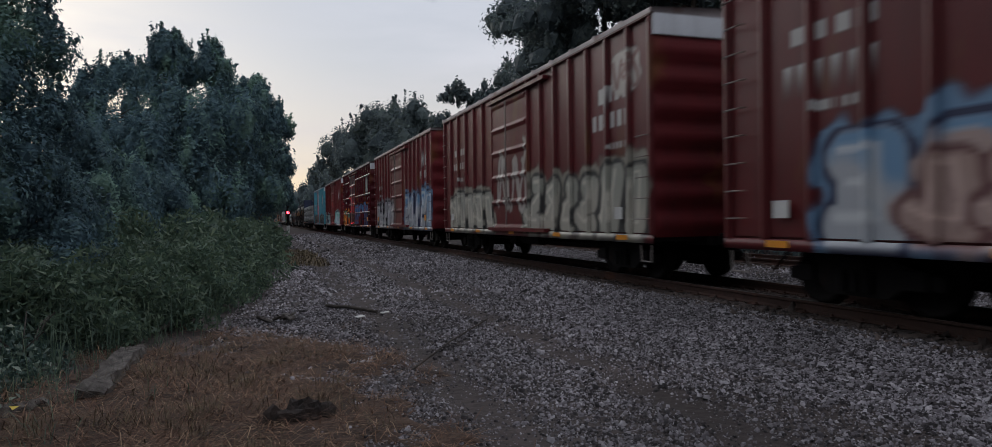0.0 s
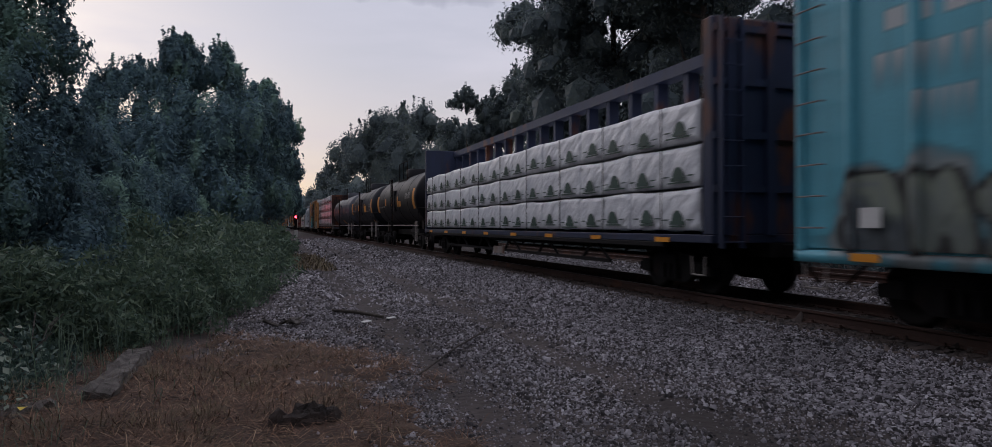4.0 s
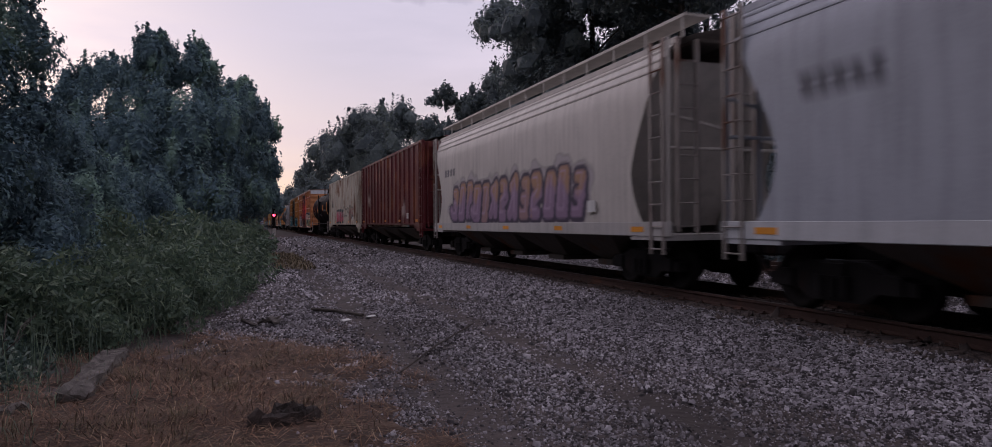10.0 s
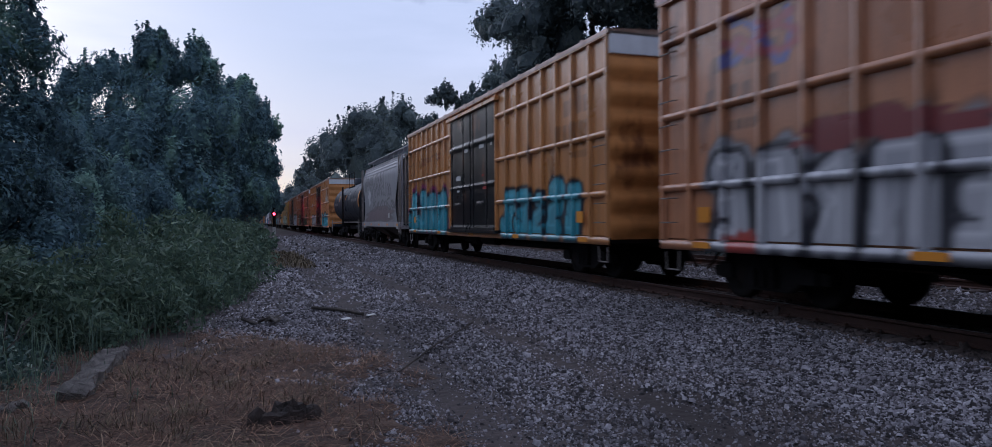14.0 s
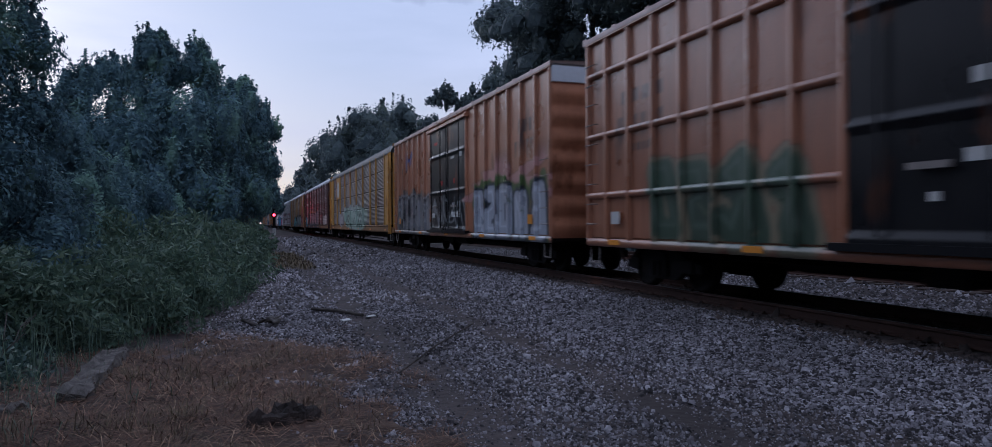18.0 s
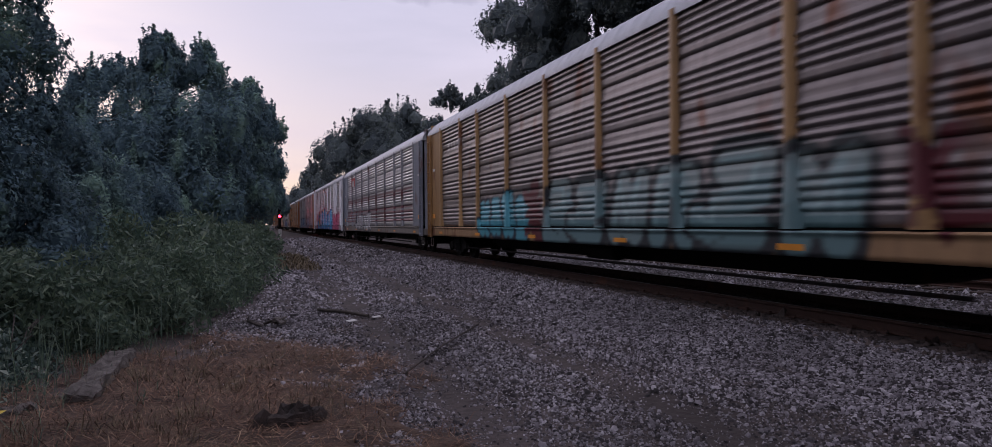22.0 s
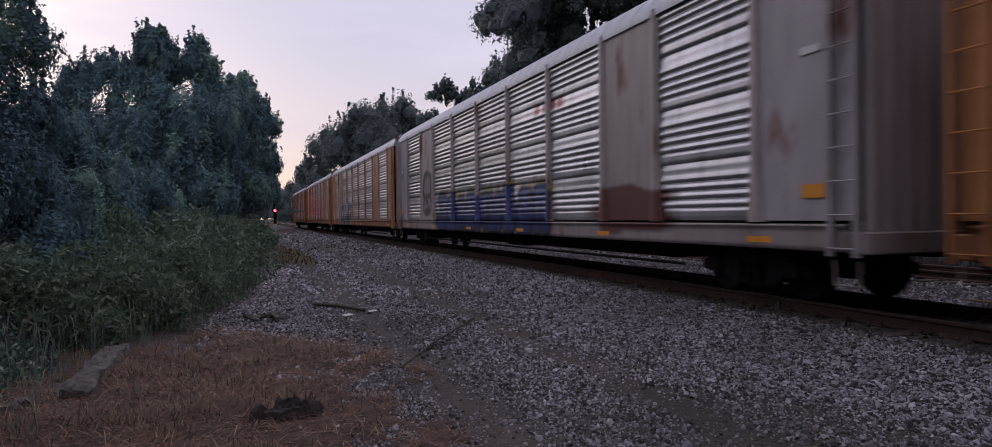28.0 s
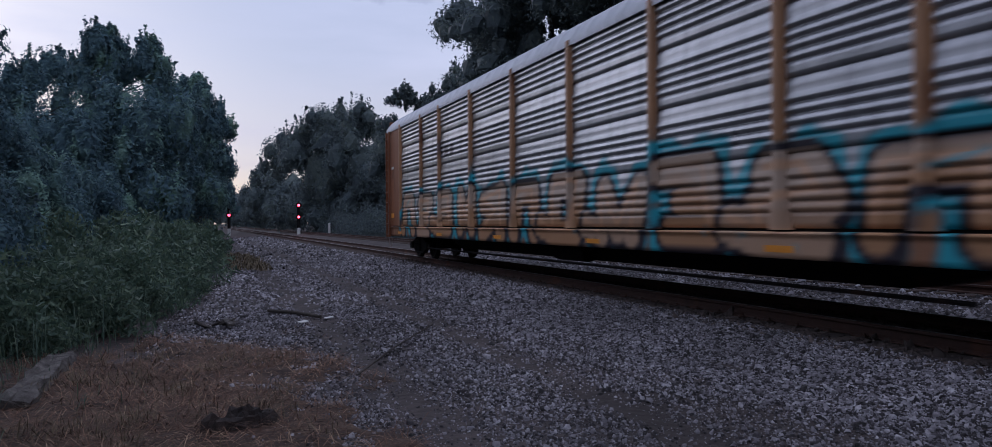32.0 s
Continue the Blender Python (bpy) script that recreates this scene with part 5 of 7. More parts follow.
stick = rodp("fallen_branch", None, M_BARK, [(1.15, 13.56, 0.05), (1.53, 12.96, 0.07), (1.91, 12.36, 0.04)], 0.03, 6)
tagged(stick, "dark fallen branch on the gravel", "branch")

vine = rodp("dry_vine", None, M_BARK, [(1.53, 7.48, 0.03), (2.29, 8.81, 0.06), (3.44, 10.79, 0.03)], 0.012, 5)
tagged(vine, "thin dry vine stem across the lane", "branch")

def litter_heap(name, label, x, y, seed, spread, n):
    """Dark bark and leaf scraps heaped on the verge."""
    rg = random.Random(seed)
    hp = new(name)
    hp.location = (x, y, 0)
    tagged(hp, label, "debris")
    for k in range(n):
        bm = bmesh.new()
        box(bm, -rg.uniform(0.08, 0.22), rg.uniform(0.08, 0.22), -rg.uniform(0.03, 0.07), rg.uniform(0.03, 0.07), 0, rg.uniform(0.02, 0.05), 0.008)
        for v in bm.verts:
            v.co.z += 0.03 * math.sin(9 * v.co.x + k)
        ob = part("bark_piece", bm, M_BARK if k % 3 else M_DEADWOOD, hp)
        ob.matrix_basis = pose(rg.uniform(-spread, spread), rg.uniform(-spread, spread) * 0.6, 0.02 + 0.008 * k, rg.uniform(-15, 15), rg.uniform(-15, 15), rg.uniform(0, 180))


litter_heap("bark_heap", "dark scraps of bark beside the gravel", 0.20, 12.05, 91, 0.3, 8)
litter_heap("bark_heap", "rotten wood and bark under the weeds", -1.39, 11.75, 92, 0.5, 10)
timber(-2.39, 11.78, -0.02, 0.7, 0.25, 0.28, 20.0, "broken grey stub of timber in the weeds", 84, 25.0)

def dead_twigs(x, y, seed):
    rg = random.Random(seed)
    tw = new("dead_shrub")
    tw.location = (x, y, 0)
    tagged(tw, "bare pale twigs of a dead shrub", "shrub")
    for k in range(9):
        a, e = rg.uniform(0, 6.28), rg.uniform(0.5, 1.3)
        p = Vector((0.05 * math.cos(a), 0.05 * math.sin(a), 0))
        pts = [p]
        for q in range(4):
            p = p + 0.17 * Vector((math.cos(a) * math.cos(e), math.sin(a) * math.cos(e), math.sin(e)))
            a, e = a + rg.uniform(-0.5, 0.5), e - rg.uniform(0.0, 0.35)
            pts.append(p)
        rodp("twig", tw, M_DEADWOOD, pts, 0.008, 5)


dead_twigs(-2.61, 9.43, 95)

yl = np_mesh("fallen_leaf", [(0, -0.06, 0.13), (0.04, 0, 0.15), (0, 0.07, 0.13), (-0.04, 0, 0.15)], [(0, 1, 2), (0, 2, 3)], paint("yellowed_leaf", (0.55, 0.42, 0.04), 0.6, 0.0, 0.2))
yl.location = (-1.95, 6.78, 0.0)
tagged(yl, "bright yellowed leaf on the creepers", "leaf")


# ---------- wagons ----------
def corrugated_end(car, mat, s, L, z0, z1, n, label=""):
    """End wall pressed in n horizontal ribs."""
    zr, h = [], (z1 - z0) / n
    for k in range(n):
        a = z0 + k * h
        zr += [(a, 0.0), (a + 0.12 * h, 0.0), (a + 0.35 * h, 0.09), (a + 0.65 * h, 0.09), (a + 0.9 * h, 0.0)]
    zr.append((z1, 0.0))
    xs = np.array([-HALF + 0.03, -HALF + 0.12, HALF - 0.12, HALF - 0.03])
    out = np.array([0.0, 1.0, 1.0, 0.0])
    zs, dz = np.array([q[0] for q in zr]), np.array([q[1] for q in zr])
    X, Z = np.meshgrid(xs, zs)
    Y = s * (L / 2 + 0.005 + dz[:, None] * out[None, :])
    v = np.stack([X, Y, Z], -1).reshape(-1, 3)
    f = grid_faces(len(zs), 4)
    ob = np_mesh("end_panel", v, f if s < 0 else f[:, ::-1], mat, car)
    return tagged(ob, label) if label else ob


def peaked_roof(car, mat, L, z, rise=0.09, over=0.05):
    """Roof of ribbed sheets, one connected skin."""
    n = int(L / 1.2)
    st = []
    for k in range(n):
        a = -L / 2 - over + k * (L + 2 * over) / n
        b = a + (L + 2 * over) / n
        st += [(a, 0.0), (b - 0.09, 0.0), (b - 0.08, 0.04), (b - 0.01, 0.04)]
    st.append((L / 2 + over, 0.0))
    xe = HALF + 0.04
    prof = [(-xe, z - 0.10), (-xe, z), (0, z + rise), (xe, z), (xe, z - 0.10), (0, z - 0.10)]
    v = [(x, y, q + (up if q > z - 0.05 else 0.0)) for y, up in st for x, q in prof]
    f = [tuple(q) for q in grid_faces(len(st), 6)]
    m = (len(st) - 1) * 6
    f += [(0, 1, 2, 5), (5, 2, 3, 4), (m, m + 5, m + 2, m + 1), (m + 5, m + 4, m + 3, m + 2)]
    return np_mesh("roof", v, f, mat, car)


def boxcar(f, r, label, col, door_col, canvas_fn, seed, eave=5.22, door_c=0.0, door_w=3.1, pitch=0.95, grid=False, cap=True, doors=1, rough=0.37, spec=0.35, dirt=0.4, rust=0.15, post_w=0.13, post_d=0.075, letters=(0.6, 0.6, 0.58)):
    rng = random.Random(seed)
    car, L = wagon("boxcar", label, f, r)
    if doors > 1:
        spec, rough = 0.75, 0.28
    mat = paint("boxcar_paint", col, rough, 0.0, dirt, rust, True, spec=spec)
    dmat = paint("boxcar_door_paint", door_col, rough, 0.0, dirt, rust, True)
    # end walls: dirtier, duller copy of the body paint, partly standing in for shade
    emat = paint("sooty_shaded_end_paint", col, min(0.8, rough + 0.25), 0.0, 0.45, rust, spec=0.15)
    sill, lo = 0.78, 1.0
    cv = Canvas(-L / 2, L / 2, sill, eave)
    # reporting marks and data panels: unreadable bars
    for (a, b, z, h, n) in ((-L / 2 + 1.0, -L / 2 + 2.4, 3.75, 0.32, 4), (-L / 2 + 1.0, -L / 2 + 2.7, 3.2, 0.32, 6), (L / 2 - 2.9, L / 2 - 1.3, 3.6, 0.28, 4), (L / 2 - 2.9, L / 2 - 1.2, 3.1, 0.28, 6), (-L / 2 + 1.1, -L / 2 + 1.9, 2.75, 0.10, 5), (L / 2 - 2.6, L / 2 - 1.8, 2.7, 0.1, 5)):
        cv.bars(a, b, z, z + h, letters, n, rng)
    canvas_fn(cv, L)
    boxp("body", car, mat, -HALF + 0.09, HALF - 0.03, -L / 2 + 0.02, L / 2 - 0.02, lo - 0.05, eave - 0.05)
    d0, d1 = door_c - door_w / 2, door_c + door_w / 2
    for a, b in ((-L / 2, d0), (d1, L / 2)):
        n = max(2, round((b - a) / pitch))
        w = (b - a) / n
        for k in range(n):
            y0, y1 = a + k * w + post_w / 2, a + (k + 1) * w - post_w / 2
            sheet("side_panel", car, mat, [(y, 0) for y in cv.steps(y0, y1, "y", 0.5)], [(z, 0) for z in cv.steps(lo - 0.02, eave - 0.02, "z", 0.5)], cv, -HALF + 0.06)
        for k in range(n + 1):
            y = min(max(a + k * w, -L / 2 + post_w / 2 + 0.01), L / 2 - post_w / 2 - 0.01)
            hw = post_w / 2
            sheet("side_post", car, mat, [(y - hw, 0), (y - hw * 0.7, post_d), (y + hw * 0.7, post_d), (y + hw, 0)], [(z, 0) for z in cv.steps(lo - 0.05, eave - 0.03, "z", 0.5)], cv, -HALF + 0.055)
    if grid:
        for z in (1.85, 3.1, 4.4):
            for a, b in ((-L / 2, d0), (d1, L / 2)):
                sheet("side_girt", car, mat, [(y, 0) for y in cv.steps(a, b, "y", 0.5)], [(z - 0.07, 0), (z - 0.05, post_d * 0.9), (z + 0.05, post_d * 0.9), (z + 0.07, 0)], cv, -HALF + 0.05)
    # doors with pressed ribs and locking bars
    for k in range(doors):
        a, b = d0 + k * door_w / doors + 0.05, d0 + (k + 1) * door_w / doors - 0.05
        zr, base = [], eave - 0.35
        for q in cv.steps(lo, base, "z", 0.11 if doors == 1 else 0.09):
            if doors == 1:
                zr.append((q, 0.05 if (q - lo) % 0.74 < 0.10 or q - lo < 0.1 else 0.0))
            else:
                zr.append((q, 0.04 if (q - lo) % 1.38 < 0.12 else 0.0))
        door = sheet("door", car, dmat, [(a, -0.06), (a + 0.02, 0.02)] + [(y, 0.02) for y in cv.steps(a + 0.06, b - 0.06, "y", 0.4)] + [(b - 0.02, 0.02), (b, -0.06)], zr, cv, -HALF + 0.02)
        for y in ((a + 0.5, b - 0.5) if doors > 1 else ((a + b) / 2,)):
            rodp("locking_bar", door, M_RUNG if doors == 1 else dmat, [(-HALF - 0.09, y, lo + 0.1), (-HALF - 0.09, y, base - 0.1)], 0.022, 6)
        if doors > 1:
            for q in range(5):
                yb, zb = rng.uniform(a + 0.2, b - 0.6), rng.choice((1.5, 1.9, 2.3, 2.7, 3.6, 4.3))
                boxp("door_label", door, M_WHITE if rng.random() < 0.8 else M_REDP, -HALF - 0.014, -HALF - 0.006, yb, yb + rng.uniform(0.12, 0.45), zb, zb + rng.uniform(0.06, 0.22))
        boxp("door_latch", door, M_RUNG, -HALF - 0.12, -HALF - 0.06, (a + b) / 2 - 0.25, (a + b) / 2 + 0.25, 1.85, 1.93)
    for z in (lo - 0.03, eave - 0.30):
        boxp("door_track", car, mat if z > 2 else dmat, -HALF - 0.10, -HALF + 0.06, d0 - (door_w * 0.45 if doors == 1 else 0.2), d1 + 0.2, z - 0.05, z + 0.05)
    sheet("side_sill", car, mat, [(y, 0) for y in cv.steps(-L / 2, L / 2, "y", 0.5)], [(sill, -0.05), (sill + 0.01, 0.0), (lo - 0.06, 0.0), (lo - 0.05, -0.06)], cv, -HALF)
    boxp("side_wall", car, mat, HALF - 0.03, HALF, -L / 2, L / 2, sill, eave - 0.03)
    boxp("underframe", car, M_STEEL_DARK, -HALF + 0.1, HALF - 0.1, -L / 2 + 0.05, L / 2 - 0.05, sill + 0.04, lo - 0.06)
    boxp("top_plate", car, mat, -HALF - 0.03, -HALF + 0.06, -L / 2, L / 2, eave - 0.13, eave - 0.02)
    for s in (-1, 1):
        corrugated_end(car, emat, s, L, lo - 0.1, eave - (0.5 if cap else 0.05), 7)
        if cap:
            boxp("end_cap", car, M_GALV, -HALF + 0.02, HALF - 0.02, min(s * (L / 2 - 0.02), s * (L / 2 + 0.05)), max(s * (L / 2 - 0.02), s * (L / 2 + 0.05)), eave - 0.5, eave - 0.04, 0.01, "pale galvanised end cap")
        end_ladder(car, M_RUNG, s * (L / 2 + 0.1), 0.9 * -s - 0.22, 0.9 * -s + 0.22, 1.0, eave - 0.6 if s > 0 else 2.6)
        ya = s * (L / 2 - 0.32)
        grab_irons(car, ya, [1.25, 1.65, 2.05, 2.45, 2.85] if s < 0 else [1.25 + 0.42 * k for k in range(9)])
        sill_step(car, ya)
        boxp("placard", car, M_ORANGE if rng.random() < 0.6 else M_WHITE, -HALF - 0.03, -HALF - 0.02, s * (L / 2 - 1.3) - 0.16, s * (L / 2 - 1.3) + 0.16, 1.25, 1.5)
    peaked_roof(car, paint("boxcar_roof", tuple(0.4 * c + 0.25 for c in col), 0.5, 0.3, 0.4, 0.1), L, eave)
    reflectors(car, [-L / 2 + 1.2 + k * (L - 2.4) / 4 for k in range(5)], sill + 0.1)
    running_gear(car, L, 2.1, 1.0, 0.5)
    bm = bmesh.new()
    rod(bm, (-0.75, -0.5, 0.72), (-0.75, 0.9, 0.72), 0.22, 10)
    box(bm, -0.95, -0.5, 1.3, 1.9, 0.5, 0.8, 0.03)
    rod(bm, (-0.5, -L / 2 + 2.5, 0.62), (-0.5, L / 2 - 2.5, 0.62), 0.025, 5)
    part("brake_gear", bm, M_STEEL_DARK, car)
    return car


def shell_patch(car, name, mat, R, zc, y0, y1, a0, a1, label=""):
    """A painted panel that follows a tank's round shell; angles in degrees above level, near side."""
    ys = np.linspace(y0, y1, 3)
    an = np.radians(np.linspace(a0, a1, 6))
    Y, A = np.meshgrid(ys, an)
    v = np.stack([-(R + 0.006) * np.cos(A), Y, zc + (R + 0.006) * np.sin(A)], -1).reshape(-1, 3)
    ob = np_mesh(name, v, grid_faces(6, 3)[:, ::-1], mat, car, True)
    return tagged(ob, label) if label else ob


M_LETTER = paint("faded_lettering", (0.20, 0.20, 0.20), 0.6, 0, 0.5)


def tank_car(f, r, label, col, seed, R=1.52, zc=2.72, rough=0.5, marks=(), dome=True, letters=M_LETTER, rail_mat=M_RUNG, sheen=0.14):
    rng = random.Random(seed)
    car, L = wagon("tank_car", label, f, r)
    Ls = L - 1.3
    mat = paint("tank_paint", col, rough, 0.0, 0.35, 0.0, streak=(2, 1.0, 0.3), spec=sheen)
    cap = [(0.0, 0.02), (0.03, 0.45), (0.09, 0.80), (0.20, 1.14), (0.36, 1.38), (0.52, 1.49), (0.66, R)]
    prof = [(-Ls / 2 + a, q) for a, q in cap]
    prof += [(-Ls / 2 + 0.72, R), (-Ls / 2 + 1.4, R), (Ls / 2 - 1.4, R), (Ls / 2 - 0.72, R)]
    prof += [(Ls / 2 - a, q) for a, q in reversed(cap)]
    v, fc = lathe(prof, 48, "y")
    v[:, 2] += zc
    np_mesh("tank_shell", v, fc[:, ::-1], mat, car, True)
    for k in range(1, 5):
        y = -Ls / 2 + k * Ls / 5
        v, fc = lathe([(y - 0.05, R), (y - 0.04, R + 0.012), (y + 0.04, R + 0.012), (y + 0.05, R)], 48, "y")
        v[:, 2] += zc
        np_mesh("weld_band", v, fc[:, ::-1], mat, car, False)
    for y0, y1, a0, a1, kind in marks:
        m = {"y": M_YELLOW, "w": letters, "k": M_BLACKP}[kind]
        if kind == "w" and y1 - y0 > 0.5:
            n = max(4, int((y1 - y0) / 0.15))
            for k in range(n):
                shell_patch(car, "lettering", m, R, zc, y0 + k * (y1 - y0) / n, y0 + (k + 0.68) * (y1 - y0) / n, a0, a1)
        else:
            shell_patch(car, "panel_mark", m, R + 0.002, zc, y0, y1, a0, a1, "yellow painted panel" if kind == "y" else "")
    if dome:
        v, fc = lathe([(0.0, 0.75), (0.42, 0.75), (0.47, 0.68), (0.49, 0.02)], 20)
        v = np.stack([v[:, 1], v[:, 2], zc + R - 0.1 + v[:, 0]], -1)
        np_mesh("manway", v, fc, mat, car, True)
        bm = bmesh.new()
        for x in (-0.95, 0.95):
            for y in (-1.3, 0, 1.3):
                rod(bm, (x, y, zc + R - 0.45), (x, y, zc + R + 0.75), 0.022, 5)
            rod(bm, (x, -1.3, zc + R + 0.75), (x, 1.3, zc + R + 0.75), 0.022, 5)
        box(bm, -1.0, -0.7, -1.4, 1.4, zc + R - 0.32, zc + R - 0.26)
        box(bm, 0.7, 1.0, -1.4, 1.4, zc + R - 0.32, zc + R - 0.26)
        part("platform", bm, M_STEEL_DARK, car)
    ladder(car, M_STEEL_DARK, -HALF - 0.05, -0.22, 0.22, 0.9, zc + R - 0.3)
    boxp("centre_band", car, mat, -R - 0.03, -R + 0.2, -0.3, 0.3, zc - 0.6, zc + 0.6)
    rodp("side_rail", car, rail_mat, [(-HALF, -L / 2 + 0.1, 1.28), (-HALF, L / 2 - 0.1, 1.28)], 0.028, 6, "pale worn handrail along the sill")
    for s in (-1, 1):
        y = s * (L / 2 - 2.0)
        boxp("saddle", car, M_STEEL_DARK, -0.95, 0.95, y - 0.3, y + 0.3, 0.85, 1.75, 0.03)
        bm = bmesh.new()
        ye = s * (L / 2 - 0.12)
        box(bm, -HALF, HALF, min(ye, ye + s * 0.15), max(ye, ye + s * 0.15), 0.9, 1.12)
        box(bm, -HALF, -HALF + 0.12, min(ye, y), max(ye, y), 0.95, 1.1)
        box(bm, HALF - 0.12, HALF, min(ye, y), max(ye, y), 0.95, 1.1)
        part("end_platform", bm, mat, car)
        rodp("end_rail", car, M_STEEL_DARK, [(-HALF, ye, 1.1), (-HALF, ye, 2.15), (HALF, ye, 2.15), (HALF, ye, 1.1)], 0.022, 6)
        ladder(car, M_RUNG, -HALF, s * (L / 2 - 0.6) - 0.2, s * (L / 2 - 0.6) + 0.2, 0.5, 1.5, 0.33, 0.04)
    boxp("bottom_outlet", car, mat, -0.35, 0.35, -0.4, 0.4, 0.55, 1.3, 0.05)
    running_gear(car, L, 2.0, 1.05)
    return car


def hopper(f, r, label, col, canvas_fn, seed, style="smooth", eave=4.55, sill_col=None, bays=4, rust=0.1, cut=0.9, run_board=True, rough=0.5, rust_col=(0.13, 0.045, 0.018)):
    """Covered hopper; smooth: rounded sides with lens-shaped end cuts, posts: ribbed sides with sloped end cuts."""
    rng = random.Random(seed)
    car, L = wagon("covered_hopper", label, f, r)
    mat = paint("hopper_paint", col, rough, 0.0, 0.38, rust, True, rust_col=rust_col)
    smat = paint("hopper_sill_paint", sill_col or col, rough, 0.0, 0.4, rust)
    lo = 1.28
    cv = Canvas(-L / 2, L / 2, lo, eave + 0.2)
    canvas_fn(cv, L)
    zs = np.array(sorted(set(cv.steps(lo, eave, "z", 0.22) + [eave - 0.25, eave - 0.12])))
    u = (zs - lo) / (eave - lo)
    if style == "smooth":
        rise = np.clip((1 - u) / 0.70, 0, 1)
        slope = 0.5 * rise + 0.5 * rise * rise * (3 - 2 * rise) - 0.4 * np.clip((0.30 - u) / 0.30, 0, 1) ** 2
        inset = 0.18 + 1.15 * cut * slope
        bulge = 0.04 - 0.10 * np.clip((u - 0.72) / 0.28, 0, 1) ** 2 * 3.2 - 0.04 * np.clip(0.12 - u, 0, 1)
    else:
        inset = np.where(u > 0.93, 0.12, np.where(u > 0.55, 0.12 + (0.93 - u) / 0.38 * cut, 0.12 + cut))
        bulge = np.zeros_like(u)
    yc = np.linspace(-1, 1, int(L / 0.055) if canvas_fn is not plain else 40)
    Y = yc[None, :] * (L / 2 - inset[:, None])
    Z = np.repeat(zs[:, None], len(yc), 1)
    X = np.repeat((-HALF + 0.02 - bulge)[:, None], len(yc), 1)
    v = np.stack([X, Y, Z], -1).reshape(-1, 3)
    fc = grid_faces(len(zs), len(yc))
    ob = np_mesh("side_sheet", v, fc[:, ::-1], mat, car, style == "smooth")
    ca = ob.data.color_attributes.new("paint", "FLOAT_COLOR", "POINT")
    ca.data.foreach_set("color", cv.at(v[:, 1], v[:, 2]).astype(np.float32).ravel())
    # far side and sloped end sheets
    few = np.linspace(-1, 1, 6)
    vf = np.stack([np.repeat((HALF - 0.02 + bulge)[:, None], 6, 1), few[None, :] * (L / 2 - inset[:, None]), np.repeat(zs[:, None], 6, 1)], -1).reshape(-1, 3)
    np_mesh("side_sheet", vf, grid_faces(len(zs), 6), mat, car, style == "smooth")
    xs = np.linspace(-1, 1, 5)
    for s in ((-1, 1) if style != "smooth" else ()):
        Xe = xs[None, :] * (HALF - 0.02 + bulge)[:, None]
        Ye = np.repeat(s * (L / 2 - inset - 0.02)[:, None], 5, 1)
        Ze = np.repeat(zs[:, None], 5, 1)
        fe = grid_faces(len(zs), 5)
        np_mesh("end_sheet", np.stack([Xe, Ye, Ze], -1).reshape(-1, 3), fe if s < 0 else fe[:, ::-1], mat, car)
    if style == "posts":
        n = round((L - 2 * cut) / 1.05)
        for k in range(n + 1):
            y = -L / 2 + 0.2 + cut + k * (L - 0.4 - 2 * cut) / n
            sheet("side_post", car, mat, [(y - 0.06, 0), (y - 0.045, 0.08), (y + 0.045, 0.08), (y + 0.06, 0)], [(z, 0) for z in cv.steps(lo, eave - 0.05, "z", 0.5)], cv, -HALF + 0.03)
    # roof, hatches, running board
    bm = bmesh.new()
    xe = HALF - 0.02 + float(bulge[-1])
    ny = 9
    rf = [[bm.verts.new((x, y, eave + 0.28 * (1 - (x / xe) ** 2))) for x in np.linspace(-xe, xe, 7)] for y in np.linspace(-L / 2 + 0.1, L / 2 - 0.1, ny)]
    for a, b in zip(rf, rf[1:]):
        for k in range(6):
            bm.faces.new((a[k], a[k + 1], b[k + 1], b[k]))
    part("roof", bm, mat, car)
    boxp("roof_edge", car, mat, -xe - 0.05, -xe + 0.04, -L / 2 + 0.1, L / 2 - 0.1, eave - 0.06, eave + 0.05)
    if style == "smooth":
        for z in (eave - 0.14, eave - 0.32, eave - 0.50):
            xr = -HALF + 0.02 - float(np.interp(z, zs, bulge))
            boxp("roof_rib", car, mat, xr - 0.02, xr + 0.02, -L / 2 + 0.3, L / 2 - 0.3, z - 0.018, z + 0.018)
    if run_board:
        bm = bmesh.new()
        box(bm, -1.15, -0.65, -L / 2, L / 2, eave + 0.42, eave + 0.46)
        box(bm, -1.19, -1.16, -L / 2, L / 2, eave + 0.41, eave + 0.47)
        y = -L / 2 + 0.1
        while y < L / 2:
            box(bm, -1.18, -1.15, y - 0.02, y + 0.02, eave + 0.05, eave + 0.44)
            y += 1.25
        part("running_board", bm, mat if style == "smooth" else M_STEEL_DARK, car)
    for k in range(bays * 2):
        y = -L / 2 + 1.2 + k * (L - 2.4) / (bays * 2 - 1)
        boxp("roof_hatch", car, mat, -0.4, 0.4, y - 0.45, y + 0.45, eave + 0.2, eave + 0.36, 0.03)
    # sill, end frames, ladders
    cv2 = Canvas(-L / 2, L / 2, 0.95, 1.3)
    if style == "smooth":
        boxp("side_sill", car, smat, -HALF - 0.02, -HALF + 0.10, -L / 2, L / 2, 1.02, lo + 0.01, 0.01)
    else:
        for s in (-1, 1):
            y0, y1 = sorted((s * L / 2, s * (L / 2 - 1.6)))
            boxp("end_sill", car, smat, -HALF - 0.02, -HALF + 0.10, y0, y1, 1.05, lo + 0.01, 0.01)
        boxp("side_sill", car, smat, -HALF, -HALF + 0.06, -L / 2 + 1.6, L / 2 - 1.6, lo - 0.07, lo + 0.01, 0.01)
